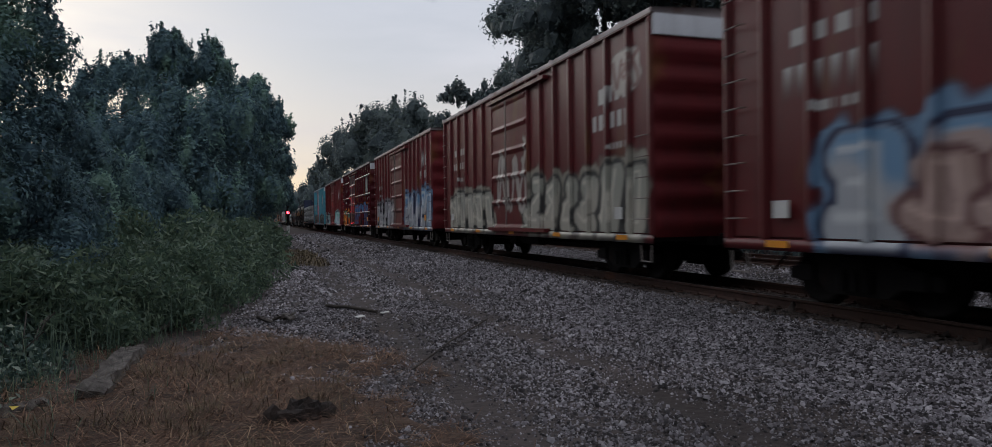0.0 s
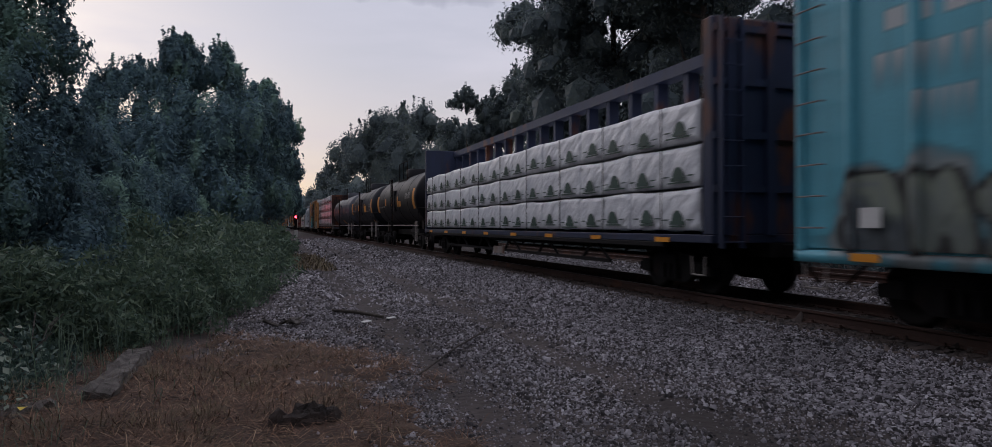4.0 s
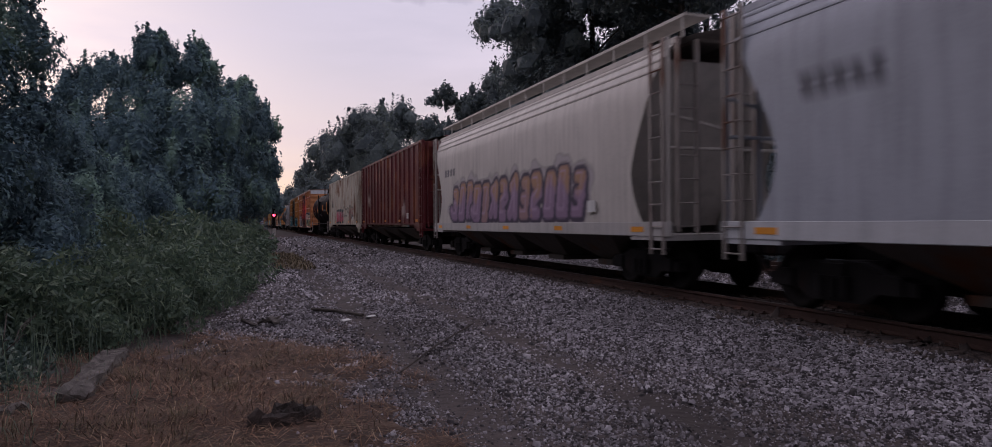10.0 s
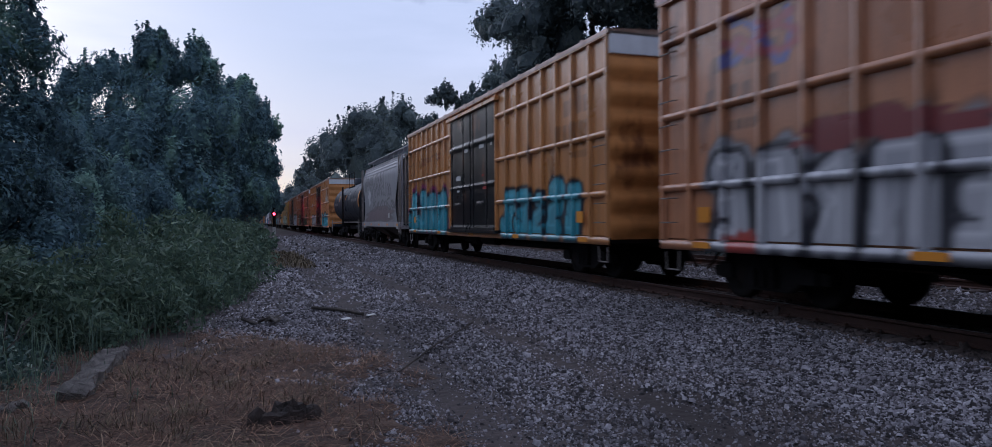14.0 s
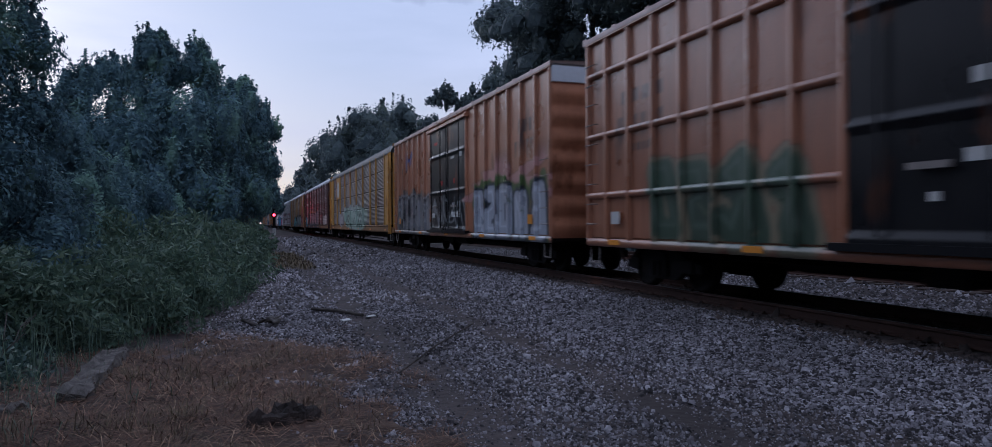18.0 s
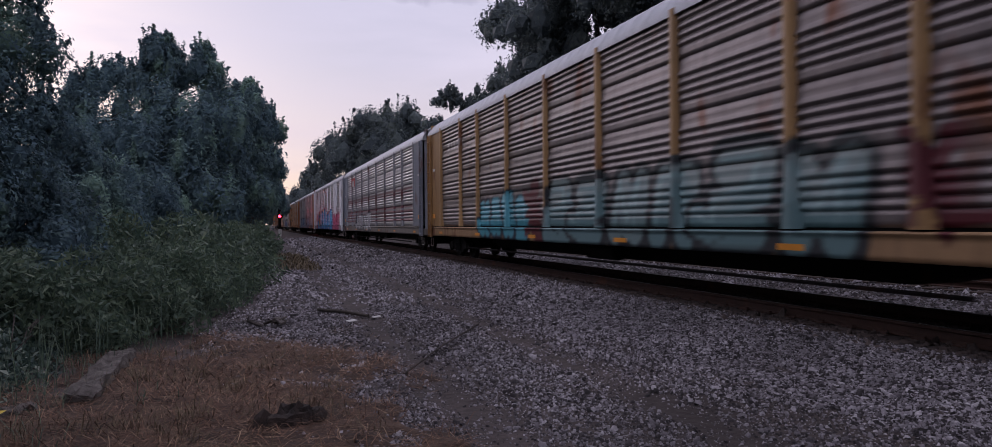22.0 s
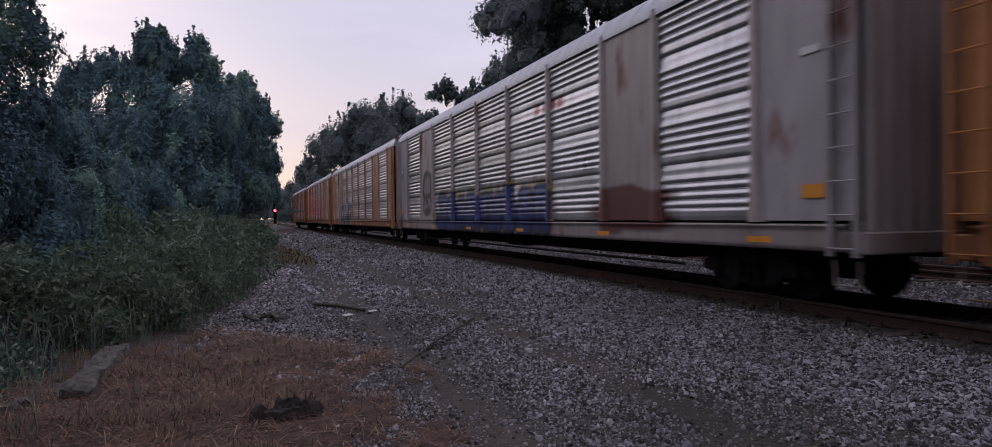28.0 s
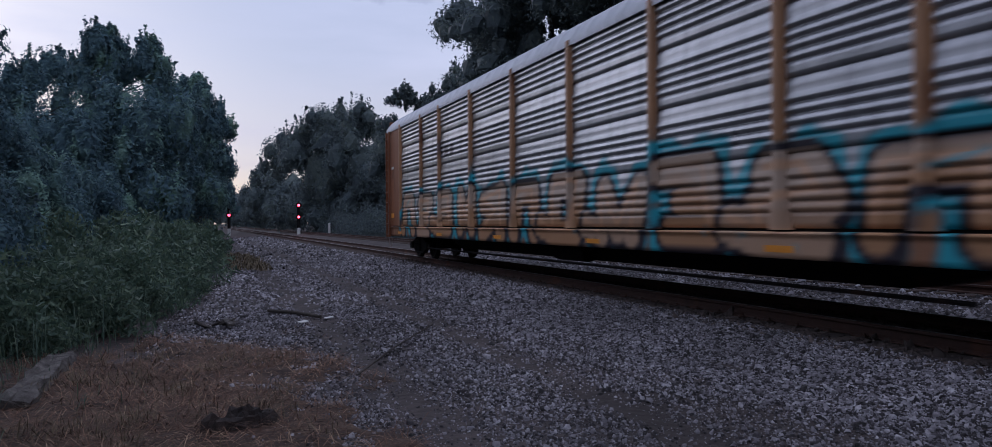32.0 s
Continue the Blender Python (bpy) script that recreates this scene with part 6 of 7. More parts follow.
    boxp("side_sill", car, smat, HALF - 0.10, HALF + 0.02, -L / 2, L / 2, 1.02, lo + 0.01, 0.01)
    for s in (-1, 1):
        ye = s * (L / 2 - 0.06)
        boxp("end_platform", car, smat, -HALF, HALF, min(ye, ye - s * 1.2), max(ye, ye - s * 1.2), 0.95, 1.06)
        for x in (-HALF + 0.06, -0.9, 0.9, HALF - 0.06):
            rodp("corner_post", car, mat, [(x, ye, 1.05), (x, ye, eave + 0.02)], 0.035, 6)
        rodp("end_brace", car, mat, [(-HALF + 0.06, ye, 2.6), (HALF - 0.06, ye, 2.6), (-HALF + 0.06, ye, 3.2)], 0.03, 6)
        ladder(car, M_RUNG if style == "smooth" else mat, -HALF, s * (L / 2 - 0.3) - 0.2, s * (L / 2 - 0.3) + 0.2, 0.7, eave, 0.4, 0.05)
        end_ladder(car, M_RUNG if style == "smooth" else mat, ye, -1.35, -0.95, 1.1, eave)
        # slope sheet seen through the end frame
        bm = bmesh.new()
        q = [bm.verts.new(p) for p in ((-1.4, s * (L / 2 - 0.3 - cut * 0.5), eave - 0.2), (1.4, s * (L / 2 - 0.3 - cut * 0.5), eave - 0.2), (1.4, s * (L / 2 - 2.6), 1.2), (-1.4, s * (L / 2 - 2.6), 1.2))]
        bm.faces.new(q)
        part("slope_sheet", bm, mat, car)
    usable = L - 4.6
    for k in range(bays):
        y0 = -usable / 2 + k * usable / bays
        y1 = y0 + usable / bays
        bm = bmesh.new()
        top = [(-1.45, y0, 1.05), (1.45, y0, 1.05), (1.45, y1, 1.05), (-1.45, y1, 1.05)]
        ym = (y0 + y1) / 2
        bot = [(-0.5, ym - 0.4, 0.38), (0.5, ym - 0.4, 0.38), (0.5, ym + 0.4, 0.38), (-0.5, ym + 0.4, 0.38)]
        a, b = [bm.verts.new(p) for p in top], [bm.verts.new(p) for p in bot]
        for j in range(4):
            bm.faces.new((a[j], a[(j + 1) % 4], b[(j + 1) % 4], b[j]))
        bm.faces.new(b)
        bm.faces.new(list(reversed(a)))
        bmesh.ops.recalc_face_normals(bm, faces=bm.faces[:])
        box(bm, -0.7, 0.7, ym - 0.5, ym + 0.5, 0.3, 0.42)
        part("outlet_hopper", bm, M_CHUTE, car)
    reflectors(car, [-L / 2 + 1.0 + k * (L - 2.0) / 4 for k in range(5)], 1.15 if style == "smooth" else lo + 0.12, -HALF - 0.021 if style == "smooth" else -HALF - 0.06)
    boxp("placard", car, M_WHITE, -HALF - 0.075, -HALF - 0.06, -L / 2 + 2.6, -L / 2 + 2.95, 1.5, 1.75)
    running_gear(car, L, 1.7, 1.05)
    return car


def plain(cv, L):
    pass


def lumber_car(f, r, label, frame_col, wrap_mat, mark_mat, tiers, tier_h, seed, post_top=4.75):
    rng = random.Random(seed)
    car, L = wagon("centerbeam_flatcar", label, f, r)
    mat = paint("flatcar_paint", frame_col, 0.55, 0.0, 0.45, 0.25)
    deck = 1.12
    boxp("deck", car, mat, -HALF + 0.03, HALF - 0.03, -L / 2, L / 2, deck - 0.14, deck, 0.01)
    for s in (-1, 1):
        x0, x1 = sorted((s * HALF, s * (HALF - 0.1)))
        boxp("side_sill", car, M_STEEL_DARK, x0, x1, -L / 2 + 1.5, L / 2 - 1.5, 0.88, deck - 0.145, 0.01)
        bm = bmesh.new()
        box(bm, s * 1.35 - 0.04, s * 1.35 + 0.04, -L / 2 + 4.0, L / 2 - 4.0, 0.46, 0.54)
        for k in range(11):
            ya = -L / 2 + 4.0 + k * (L - 8.0) / 10
            rod(bm, (s * 1.35, ya, 0.5), (s * 1.4, ya + 0.6 * (-1) ** k, 0.9), 0.04, 5)
        part("truss", bm, M_STEEL_DARK, car)
        y0, y1 = sorted((s * L / 2, s * (L / 2 - 0.28)))
        boxp("bulkhead", car, mat, -HALF + 0.05, HALF - 0.05, y0, y1, deck, post_top + 0.05, 0.02, "tall steel bulkhead")
        bm = bmesh.new()
        for x in (-1.2, -0.4, 0.4, 1.2):
            box(bm, x - 0.08, x + 0.08, min(s * L / 2, s * (L / 2 + 0.1)), max(s * L / 2, s * (L / 2 + 0.1)), deck, post_top)
        for z in (1.9, 2.8, 3.7, 4.6):
            box(bm, -1.5, 1.5, min(s * L / 2, s * (L / 2 + 0.07)), max(s * L / 2, s * (L / 2 + 0.07)), z - 0.06, z + 0.06)
        part("bulkhead_ribs", bm, mat, car)
        end_ladder(car, mat, s * (L / 2 + 0.1), -1.45, -1.05, 0.9, post_top)
        sill_step(car, s * (L / 2 - 0.4))
    n = 18
    for k in range(n + 1):
        y = -L / 2 + 0.5 + k * (L - 1.0) / n
        boxp("beam_post", car, mat, -0.14, 0.14, y - 0.08, y + 0.08, deck, post_top)
    boxp("beam_top", car, mat, -0.2, 0.2, -L / 2, L / 2, post_top - 0.25, post_top)
    # wrapped packages, both sides of the beam
    nb = 9
    w = (L - 0.8) / nb
    for side in (-1, 1):
        for t in range(tiers):
            for k in range(nb):
                y0 = -L / 2 + 0.4 + k * w
                z0 = deck + 0.06 + t * tier_h
                if side < 0:
                    j = 0.02 * rng.random()
                    cols = [(0.0, -0.02), (0.008, 0.0)] + [(q, 0.008 * math.sin(7 * q + k) + 0.006 * rng.random()) for q in np.linspace(0.06, 0.94, 15)] + [(0.992, 0.0), (1.0, -0.02)]
                    zc = [(0.0, -0.04), (0.03, 0.0), (0.15, 0.004), (0.3, 0.012), (0.45, 0.006), (0.6, 0.01), (0.75, 0.0), (0.86, -0.004), (0.96, -0.006), (1.0, -0.04)]
                    p = sheet("lumber_package", car, wrap_mat, [(y0 + 0.01 + c * (w - 0.02), d) for c, d in cols], [(z0 + 0.01 + c * (tier_h - 0.05), d) for c, d in zc], None, -HALF + 0.06 + j, "lumber package in white plastic wrap", False)
                    for v in p.data.vertices:
                        v.co.x += rng.gauss(0, 0.008)
                        v.co.z += 0.03 * math.sin(v.co.y * 2.1 + t) * ((v.co.z - z0) / tier_h) * rng.uniform(0.5, 1.0)
                    boxp("package_core", p, wrap_mat, -HALF + 0.13, -0.2, y0 + 0.03, y0 + w - 0.03, z0 + 0.01, z0 + tier_h - 0.045)
                    for q in (0.27, 0.75):
                        # half-round printed mark with a line under it
                        cy, rr, zb = y0 + q * w + rng.uniform(-0.12, 0.12), 0.22 * min(1, tier_h / 0.9), z0 + (0.22 + rng.uniform(-0.05, 0.04)) * tier_h
                        an = np.linspace(0, np.pi, 9)
                        vv = [(-HALF + 0.022, cy, zb)] + [(-HALF + 0.022, cy + rr * math.cos(a), zb + rr * 1.15 * math.sin(a)) for a in an]
                        bm = bmesh.new()
                        vs = [bm.verts.new(c) for c in vv]
                        bm.faces.new(vs)
                        box(bm, -HALF + 0.020, -HALF + 0.024, cy - rng.uniform(0.2, 0.5), cy + rng.uniform(0.2, 0.5), zb - 0.09, zb - 0.06)
                        box(bm, -HALF + 0.020, -HALF + 0.024, cy - 1.25 * rr, cy + 1.25 * rr, zb - 0.045, zb + 0.02)
                        for side_y in (-1, 1):
                            e = cy + side_y * rr * 2.1
                            box(bm, -HALF + 0.020, -HALF + 0.024, e - 0.55 * rr, e + 0.55 * rr, zb + 0.03, zb + 0.055)
                        part("printed_mark", bm, mark_mat, p, "dark green printed mark")
                    rodp("strap", p, M_BLACKP, [(-HALF + 0.045, y0 + 0.5 * w, z0), (-HALF + 0.045, y0 + 0.5 * w, z0 + tier_h - 0.04)], 0.012, 4)
                else:
                    boxp("lumber_package", car, wrap_mat, 0.2, HALF - 0.08, y0 + 0.02, y0 + w - 0.02, z0, z0 + tier_h - 0.05)
    reflectors(car, [-L / 2 + 1.5 + k * (L - 3) / 7 for k in range(8)], 1.02, -HALF - 0.003, 0.5, 0.09)
    boxp("brake_panel", car, M_RUNG, -HALF - 0.02, -HALF + 0.02, -0.5, 0.5, 0.4, 0.62)
    running_gear(car, L, 2.0, 0.98)
    return car


def autorack(f, r, label, post_col, panel_mat, end_col, sill_col, canvas_fn, seed, solid=(), roof_mat=None, plate=None, fine=False, grime=0.4):
    """Closed car carrier: louvred side sheets between posts, arched roof, folding end doors."""
    rng = random.Random(seed)
    car, L = wagon("autorack_car", label, f, r)
    pm = paint("rack_post_paint", post_col, 0.5, 0.0, grime, 0.3 * grime, True)
    em = paint("rack_end_paint", end_col, 0.5, 0.0, grime, 0.35 * grime, True)
    sm = paint("rack_sill_paint", sill_col, 0.6, 0.0, 0.5, 0.4, True)
    lo, hi = 1.20, 5.02
    cv = Canvas(-L / 2, L / 2, 0.7, hi)
    canvas_fn(cv, L)
    endw = 1.88
    posts = [-11.78, -9.1, -7.1, -4.3, -1.43, 1.43, 4.3, 7.1, 9.1, 11.78]
    a0, a1 = posts[0], posts[-1]
    # four tiers of sheets: ridges between flat bands and a dark seam; or fine ribs over the whole sheet
    zr, z = [], lo
    while z + 0.5 < hi:
        if fine:
            zr += [(z, -0.05), (z + 0.035, -0.05), (z + 0.04, 0.0)]
            for q in range(12):
                b = z + 0.05 + q * 0.075
                zr += [(b, 0.0), (b + 0.022, 0.022), (b + 0.05, 0.022), (b + 0.062, 0.0)]
        else:
            zr += [(z, -0.03), (z + 0.014, -0.03), (z + 0.016, 0.0), (z + 0.08, 0.0), (z + 0.14, 0.0), (z + 0.19, 0.0)]
            for q in range(4):
                b = z + 0.20 + q * 0.145
                zr += [(b, -0.014), (b + 0.022, -0.014), (b + 0.036, 0.024), (b + 0.075, 0.024), (b + 0.135, 0.004)]
            zr += [(z + 0.79, 0.0), (z + 0.85, 0.0), (z + 0.91, 0.0)]
        z += 0.972
    zr = [q for q in zr if q[0] < hi - 0.02] + [(hi - 0.01, 0.0)]
    for k, (pa, pb) in enumerate(zip(posts, posts[1:])):
        y0, y1 = pa + 0.07, pb - 0.07
        if k in solid:
            sheet("solid_panel", car, pm, [(y, 0) for y in cv.steps(y0 - 0.05, y1 + 0.05, "y", 0.4)], [(q, 0) for q in cv.steps(lo, hi, "z", 0.4)], cv, -HALF + 0.02, "flat steel panel")
            continue
        ya = cv.steps(y0, y1, "y", 0.45)
        ya = ya[:-1:2] + [ya[-1]] if len(ya) > 12 and seed not in (205, 211) else ya
        sheet("louvred_panel", car, panel_mat, [(y, 0) for y in ya], zr, cv, -HALF + 0.05)
    for k, y in enumerate(posts):
        zs = np.array(cv.steps(lo - 0.02, hi, "z", 0.5))
        wide = 1 + 0.9 * np.clip((lo + 0.75 - zs) / 0.75, 0, 1)
        Y = y + wide[:, None] * np.array([-0.11, -0.07, 0.07, 0.11])[None, :]
        X = -HALF + 0.045 - np.array([0, 0.08, 0.08, 0])[None, :] + 0 * Y
        v = np.stack([X, Y, np.repeat(zs[:, None], 4, 1)], -1).reshape(-1, 3)
        post = np_mesh("side_post", v, grid_faces(len(zs), 4)[:, ::-1], pm, car)
        post.data.color_attributes.new("paint", "FLOAT_COLOR", "POINT").data.foreach_set("color", cv.at(v[:, 1], v[:, 2]).astype(np.float32).ravel())
    # dark sheet added behind the gap over the sill, in place of the shaded inside
    boxp("liner", car, M_STEEL_DARK, -HALF + 0.105, -HALF + 0.13, a0, a1, lo - 0.1, hi)
    boxp("side_wall", car, panel_mat, HALF - 0.05, HALF, -L / 2, L / 2, lo, hi)
    boxp("deck", car, M_STEEL_DARK, -HALF + 0.1, HALF - 0.1, -L / 2 + 0.4, L / 2 - 0.4, lo - 0.12, lo - 0.02)
    # deep fish-belly sill
    ys = cv.steps(-L / 2 + 0.2, L / 2 - 0.2, "y", 0.4)
    sheet("side_sill", car, sm, [(y, 0) for y in ys], [(0.80, -0.05), (0.81, 0.0), (0.88, 0.0), (0.96, 0.0), (1.04, 0.0), (1.10, 0.0), (1.12, 0.03), (1.15, 0.03), (1.16, -0.08)], cv, -HALF)
    boxp("side_sill", car, sm, HALF - 0.05, HALF, -L / 2 + 0.2, L / 2 - 0.2, 0.8, lo)
    for s in (-1, 1):
        # corner panel, folding end doors, ladder
        y0, y1 = sorted((s * (L / 2 - endw + 0.06), s * (L / 2 - 0.05)))
        sheet("corner_panel", car, em, [(y0, 0)] + [(y, 0) for y in cv.steps(y0 + 0.02, y1 - 0.02, "y", 0.4)] + [(y1, -0.05)], [(q, 0) for q in cv.steps(lo, hi - 0.05, "z", 0.5)], cv, -HALF + 0.01)
        n = 10
        xs, out = [], []
        for k in range(n):
            xa = -HALF + 0.08 + k * (2 * HALF - 0.16) / n
            ww = (2 * HALF - 0.16) / n
            xs += [xa, xa + 0.25 * ww, xa + 0.5 * ww, xa + 0.75 * ww]
            out += [0.0, 0.06, 0.06, 0.0]
        xs, out = np.array(xs + [HALF - 0.08]), np.array(out + [0.0])
        zs = np.array([1.05, 2.0, 3.2, 4.4, hi + 0.35])
        X, Z = np.meshgrid(xs, zs)
        Y = s * (L / 2 - 0.02 + np.repeat(out[None, :], 5, 0))
        fe = grid_faces(5, len(xs))
        door = np_mesh("end_door", np.stack([X, Y, Z], -1).reshape(-1, 3), fe if s < 0 else fe[:, ::-1], em, car)
        tagged(door, "folding corrugated end door")
        ladder(car, em, -HALF - 0.01, s * (L / 2 - 0.22) - 0.2, s * (L / 2 - 0.22) + 0.2, 0.75, hi - 0.1, 0.42, 0.08)
        sill_step(car, s * (L / 2 - 0.25), -HALF + 0.04, 0.7)
        boxp("end_beam", car, sm, -HALF + 0.05, HALF - 0.05, min(s * (L / 2 - 0.3), s * (L / 2 + 0.06)), max(s * (L / 2 - 0.3), s * (L / 2 + 0.06)), 0.78, 1.06, 0.02)
        boxp("placard", car, M_ORANGE, -HALF - 0.012, -HALF - 0.002, s * (L / 2 - 0.75) - 0.2, s * (L / 2 - 0.75) + 0.2, 1.5, 1.68)
        boxp("data_panel", car, M_WHITE, -HALF - 0.012, -HALF - 0.002, s * (L / 2 - 0.8) - 0.16, s * (L / 2 - 0.8) + 0.16, 3.4, 3.5)
    # arched roof of overlapping sheets
    prof = [(-HALF - 0.02, hi - 0.12), (-HALF - 0.02, hi), (-1.42, hi + 0.26), (-1.05, hi + 0.52), (-0.5, hi + 0.64), (0.5, hi + 0.64), (1.05, hi + 0.52), (1.42, hi + 0.26), (HALF + 0.02, hi), (HALF + 0.02, hi - 0.12)]
    ny = int(L / 0.6)
    vs, fs = [], []
    stations = []
    for k in range(ny):
        a = -L / 2 - 0.1 + k * (L + 0.2) / ny
        b = -L / 2 - 0.1 + (k + 1) * (L + 0.2) / ny
        stations += [(a, 0.0), (b - 0.07, 0.0), (b - 0.06, 0.008), (b - 0.01, 0.008)]
    for y, up in stations:
        for x, zz in prof:
            vs.append((x, y, zz + up))
    roof = np_mesh("roof", vs, grid_faces(len(stations), len(prof)), roof_mat or M_ROOF, car)
    for s in (-1, 1):
        bm = bmesh.new()
        bm.faces.new([bm.verts.new((x, s * (L / 2 + 0.04), zz)) for x, zz in prof])
        part("roof_end", bm, roof_mat or M_ROOF, car)
    if plate:
        pc, py, pz, pw, ph = plate
        plate_ob = boxp("name_plate", car, paint("plate_paint", pc, 0.5, 0, 0.25), -HALF - 0.035, -HALF - 0.02, py - pw / 2, py + pw / 2, pz - ph / 2, pz + ph / 2, 0.0, "painted plate with a plain mark")
        v, fc = lathe([(0.0, 0.0), (0.0, 0.40), (0.006, 0.42)], 24)
        v = np.stack([-HALF - 0.036 - v[:, 0], py + v[:, 1] * pw * 0.8, pz - 0.1 + v[:, 2] * ph * 0.95], -1)
        np_mesh("mark", v, fc, M_WHITE if ph > 1 else paint("plate_mark", (0.55, 0.5, 0.5), 0.5), plate_ob)
    reflectors(car, [-L / 2 + 1.8 + k * (L - 3.6) / 5 for k in range(6)], 0.93, -HALF - 0.003, 0.5, 0.09)
    running_gear(car, L, 2.6, 0.95, 0.44)
    bm = bmesh.new()
    rod(bm, (-1.2, -L / 2 + 4.2, 0.42), (-1.2, L / 2 - 4.2, 0.42), 0.03, 5)
    rod(bm, (-0.6, -0.6, 0.6), (-0.6, 0.8, 0.6), 0.2, 10)
    part("brake_gear", bm, M_STEEL_DARK, car)
    return car


M_CHUTE = paint("grimy_chute", (0.115, 0.098, 0.085), 0.8, 0.0, 0.5, 0.3)
M_REDP = paint("red_label", (0.5, 0.05, 0.04), 0.5, 0, 0.2)
M_YELLOW = paint("safety_yellow_panel", (0.60, 0.24, 0.03), 0.5, 0, 0.3)
M_ROOF_DARK = paint("dark_rack_roof", (0.035, 0.037, 0.042), 0.5, 0.3, 0.4)
M_ROOF = paint("rack_roof", (0.40, 0.42, 0.46), 0.5, 0.3, 0.3)
M_WRAP, wn_, wl_, wp_ = nodes_of("white_plastic_wrap")
wco = wn_.new("ShaderNodeTexCoord").outputs["Object"]
w_turn = wn_.new("ShaderNodeMapping")
w_turn.inputs["Rotation"].default_value = (radians(38), 0, 0)
wl_.new(wco, w_turn.inputs["Vector"])
wcr = noise_node(wn_, wl_, w_turn.outputs["Vector"], 1.5, 7, (0.6, 0.9, 3.0))
# hollows of the creases are also darkened in the colour, as shade
wl_.new(mix_node(wn_, wl_, ramp_node(wn_, wl_, wcr, [(0.36, 0.5), (0.58, 0.0)]), (0.70, 0.71, 0.73), (0.45, 0.46, 0.50)), wp_.inputs["Base Color"])
wp_.inputs["Roughness"].default_value = 0.33
wl_.new(bump_node(wn_, wl_, wcr, 0.8, 0.10), wp_.inputs["Normal"])
M_MARK = paint("printed_green", (0.050, 0.088, 0.070), 0.5, 0, 0.5)
P_BROWN = paint("weathered_panel_brown", (0.215, 0.188, 0.184), 0.36, 0.5, 0.5, 0.06, True)
P_PINK = paint("weathered_panel_rosy", (0.28, 0.23, 0.228), 0.32, 0.65, 0.5, 0.08, True)
P_SILVER = paint("bare_zinc_panel", (0.49, 0.495, 0.51), 0.31, 0.68, 0.5, 0.0, True)
P_GREY = paint("dull_zinc_panel", (0.37, 0.38, 0.40), 0.32, 0.68, 0.5, 0.0, True)

# colours sprayed: fill, second fill, outline, cloud
CREAM = ((0.55, 0.52, 0.44), (0.42, 0.42, 0.36), (0.06, 0.06, 0.06), (0.36, 0.34, 0.28))
BLUEW = ((0.55, 0.58, 0.62), (0.22, 0.40, 0.62), (0.05, 0.06, 0.12), (0.20, 0.34, 0.52))
ORANGE = ((0.75, 0.22, 0.04), (0.10, 0.30, 0.24), (0.04, 0.03, 0.05), (0.62, 0.28, 0.06))
ORBLUE = ((0.17, 0.025, 0.03), (0.10, 0.24, 0.46), (0.05, 0.03, 0.04), (0.50, 0.15, 0.03), (0.55, 0.16, 0.03))
MINT = ((0.46, 0.60, 0.66), (0.28, 0.58, 0.52), (0.05, 0.07, 0.13), (0.40, 0.58, 0.54))
SMUDGE = ((0.10, 0.12, 0.13), (0.26, 0.30, 0.24), (0.03, 0.03, 0.03), (0.28, 0.33, 0.33))
CYAN = ((0.12, 0.52, 0.72), (0.14, 0.42, 0.20), (0.03, 0.08, 0.14), (0.50, 0.55, 0.55))
TURQ = ((0.08, 0.36, 0.44), (0.12, 0.42, 0.50), (0.015, 0.02, 0.035), (0.30, 0.03, 0.15))
SAGE = ((0.30, 0.34, 0.20), (0.56, 0.66, 0.60), (0.04, 0.06, 0.10), (0.30, 0.42, 0.50), (0.03, 0.05, 0.12))
WHITEB = ((0.58, 0.58, 0.60), (0.46, 0.46, 0.49), (0.035, 0.035, 0.045), (0.30, 0.30, 0.32))
GREENB = ((0.055, 0.085, 0.055), (0.075, 0.12, 0.075), (0.26, 0.22, 0.14), (0.30, 0.30, 0.20))
GREYOR = ((0.19, 0.195, 0.22), (0.34, 0.34, 0.37), (0.06, 0.055, 0.07), (0.55, 0.20, 0.05), (0.55, 0.20, 0.05))
TEALG = ((0.15, 0.27, 0.28), (0.24, 0.32, 0.31), (0.03, 0.035, 0.04), (0.09, 0.16, 0.17), (0.05, 0.07, 0.07))
SKYB = ((0.08, 0.36, 0.68), (0.12, 0.42, 0.72), (0.015, 0.06, 0.26), (0.60, 0.15, 0.24), (0.68, 0.42, 0.03))
PINK = ((0.62, 0.14, 0.26), (0.50, 0.08, 0.16), (0.30, 0.03, 0.08), (0.60, 0.20, 0.30))
NAVY = ((0.10, 0.17, 0.28), (0.16, 0.26, 0.38), (0.04, 0.05, 0.07), (0.24, 0.28, 0.32))
DARKG = ((0.06, 0.06, 0.065), (0.10, 0.10, 0.11), (0.03, 0.03, 0.03), (0.30, 0.31, 0.32))
TAN = ((0.50, 0.27, 0.13), (0.56, 0.42, 0.31), (0.025, 0.02, 0.03), (0.06, 0.44, 0.54))
PURPLE = ((0.30, 0.20, 0.30), (0.42, 0.24, 0.14), (0.05, 0.04, 0.07), (0.46, 0.41, 0.42))

RED = (0.128, 0.016, 0.018)
MAROON = (0.085, 0.011, 0.016)
BROWN = (0.150, 0.021, 0.022)
YEL = (0.50, 0.245, 0.095)
BLACKD = (0.008, 0.008, 0.011)

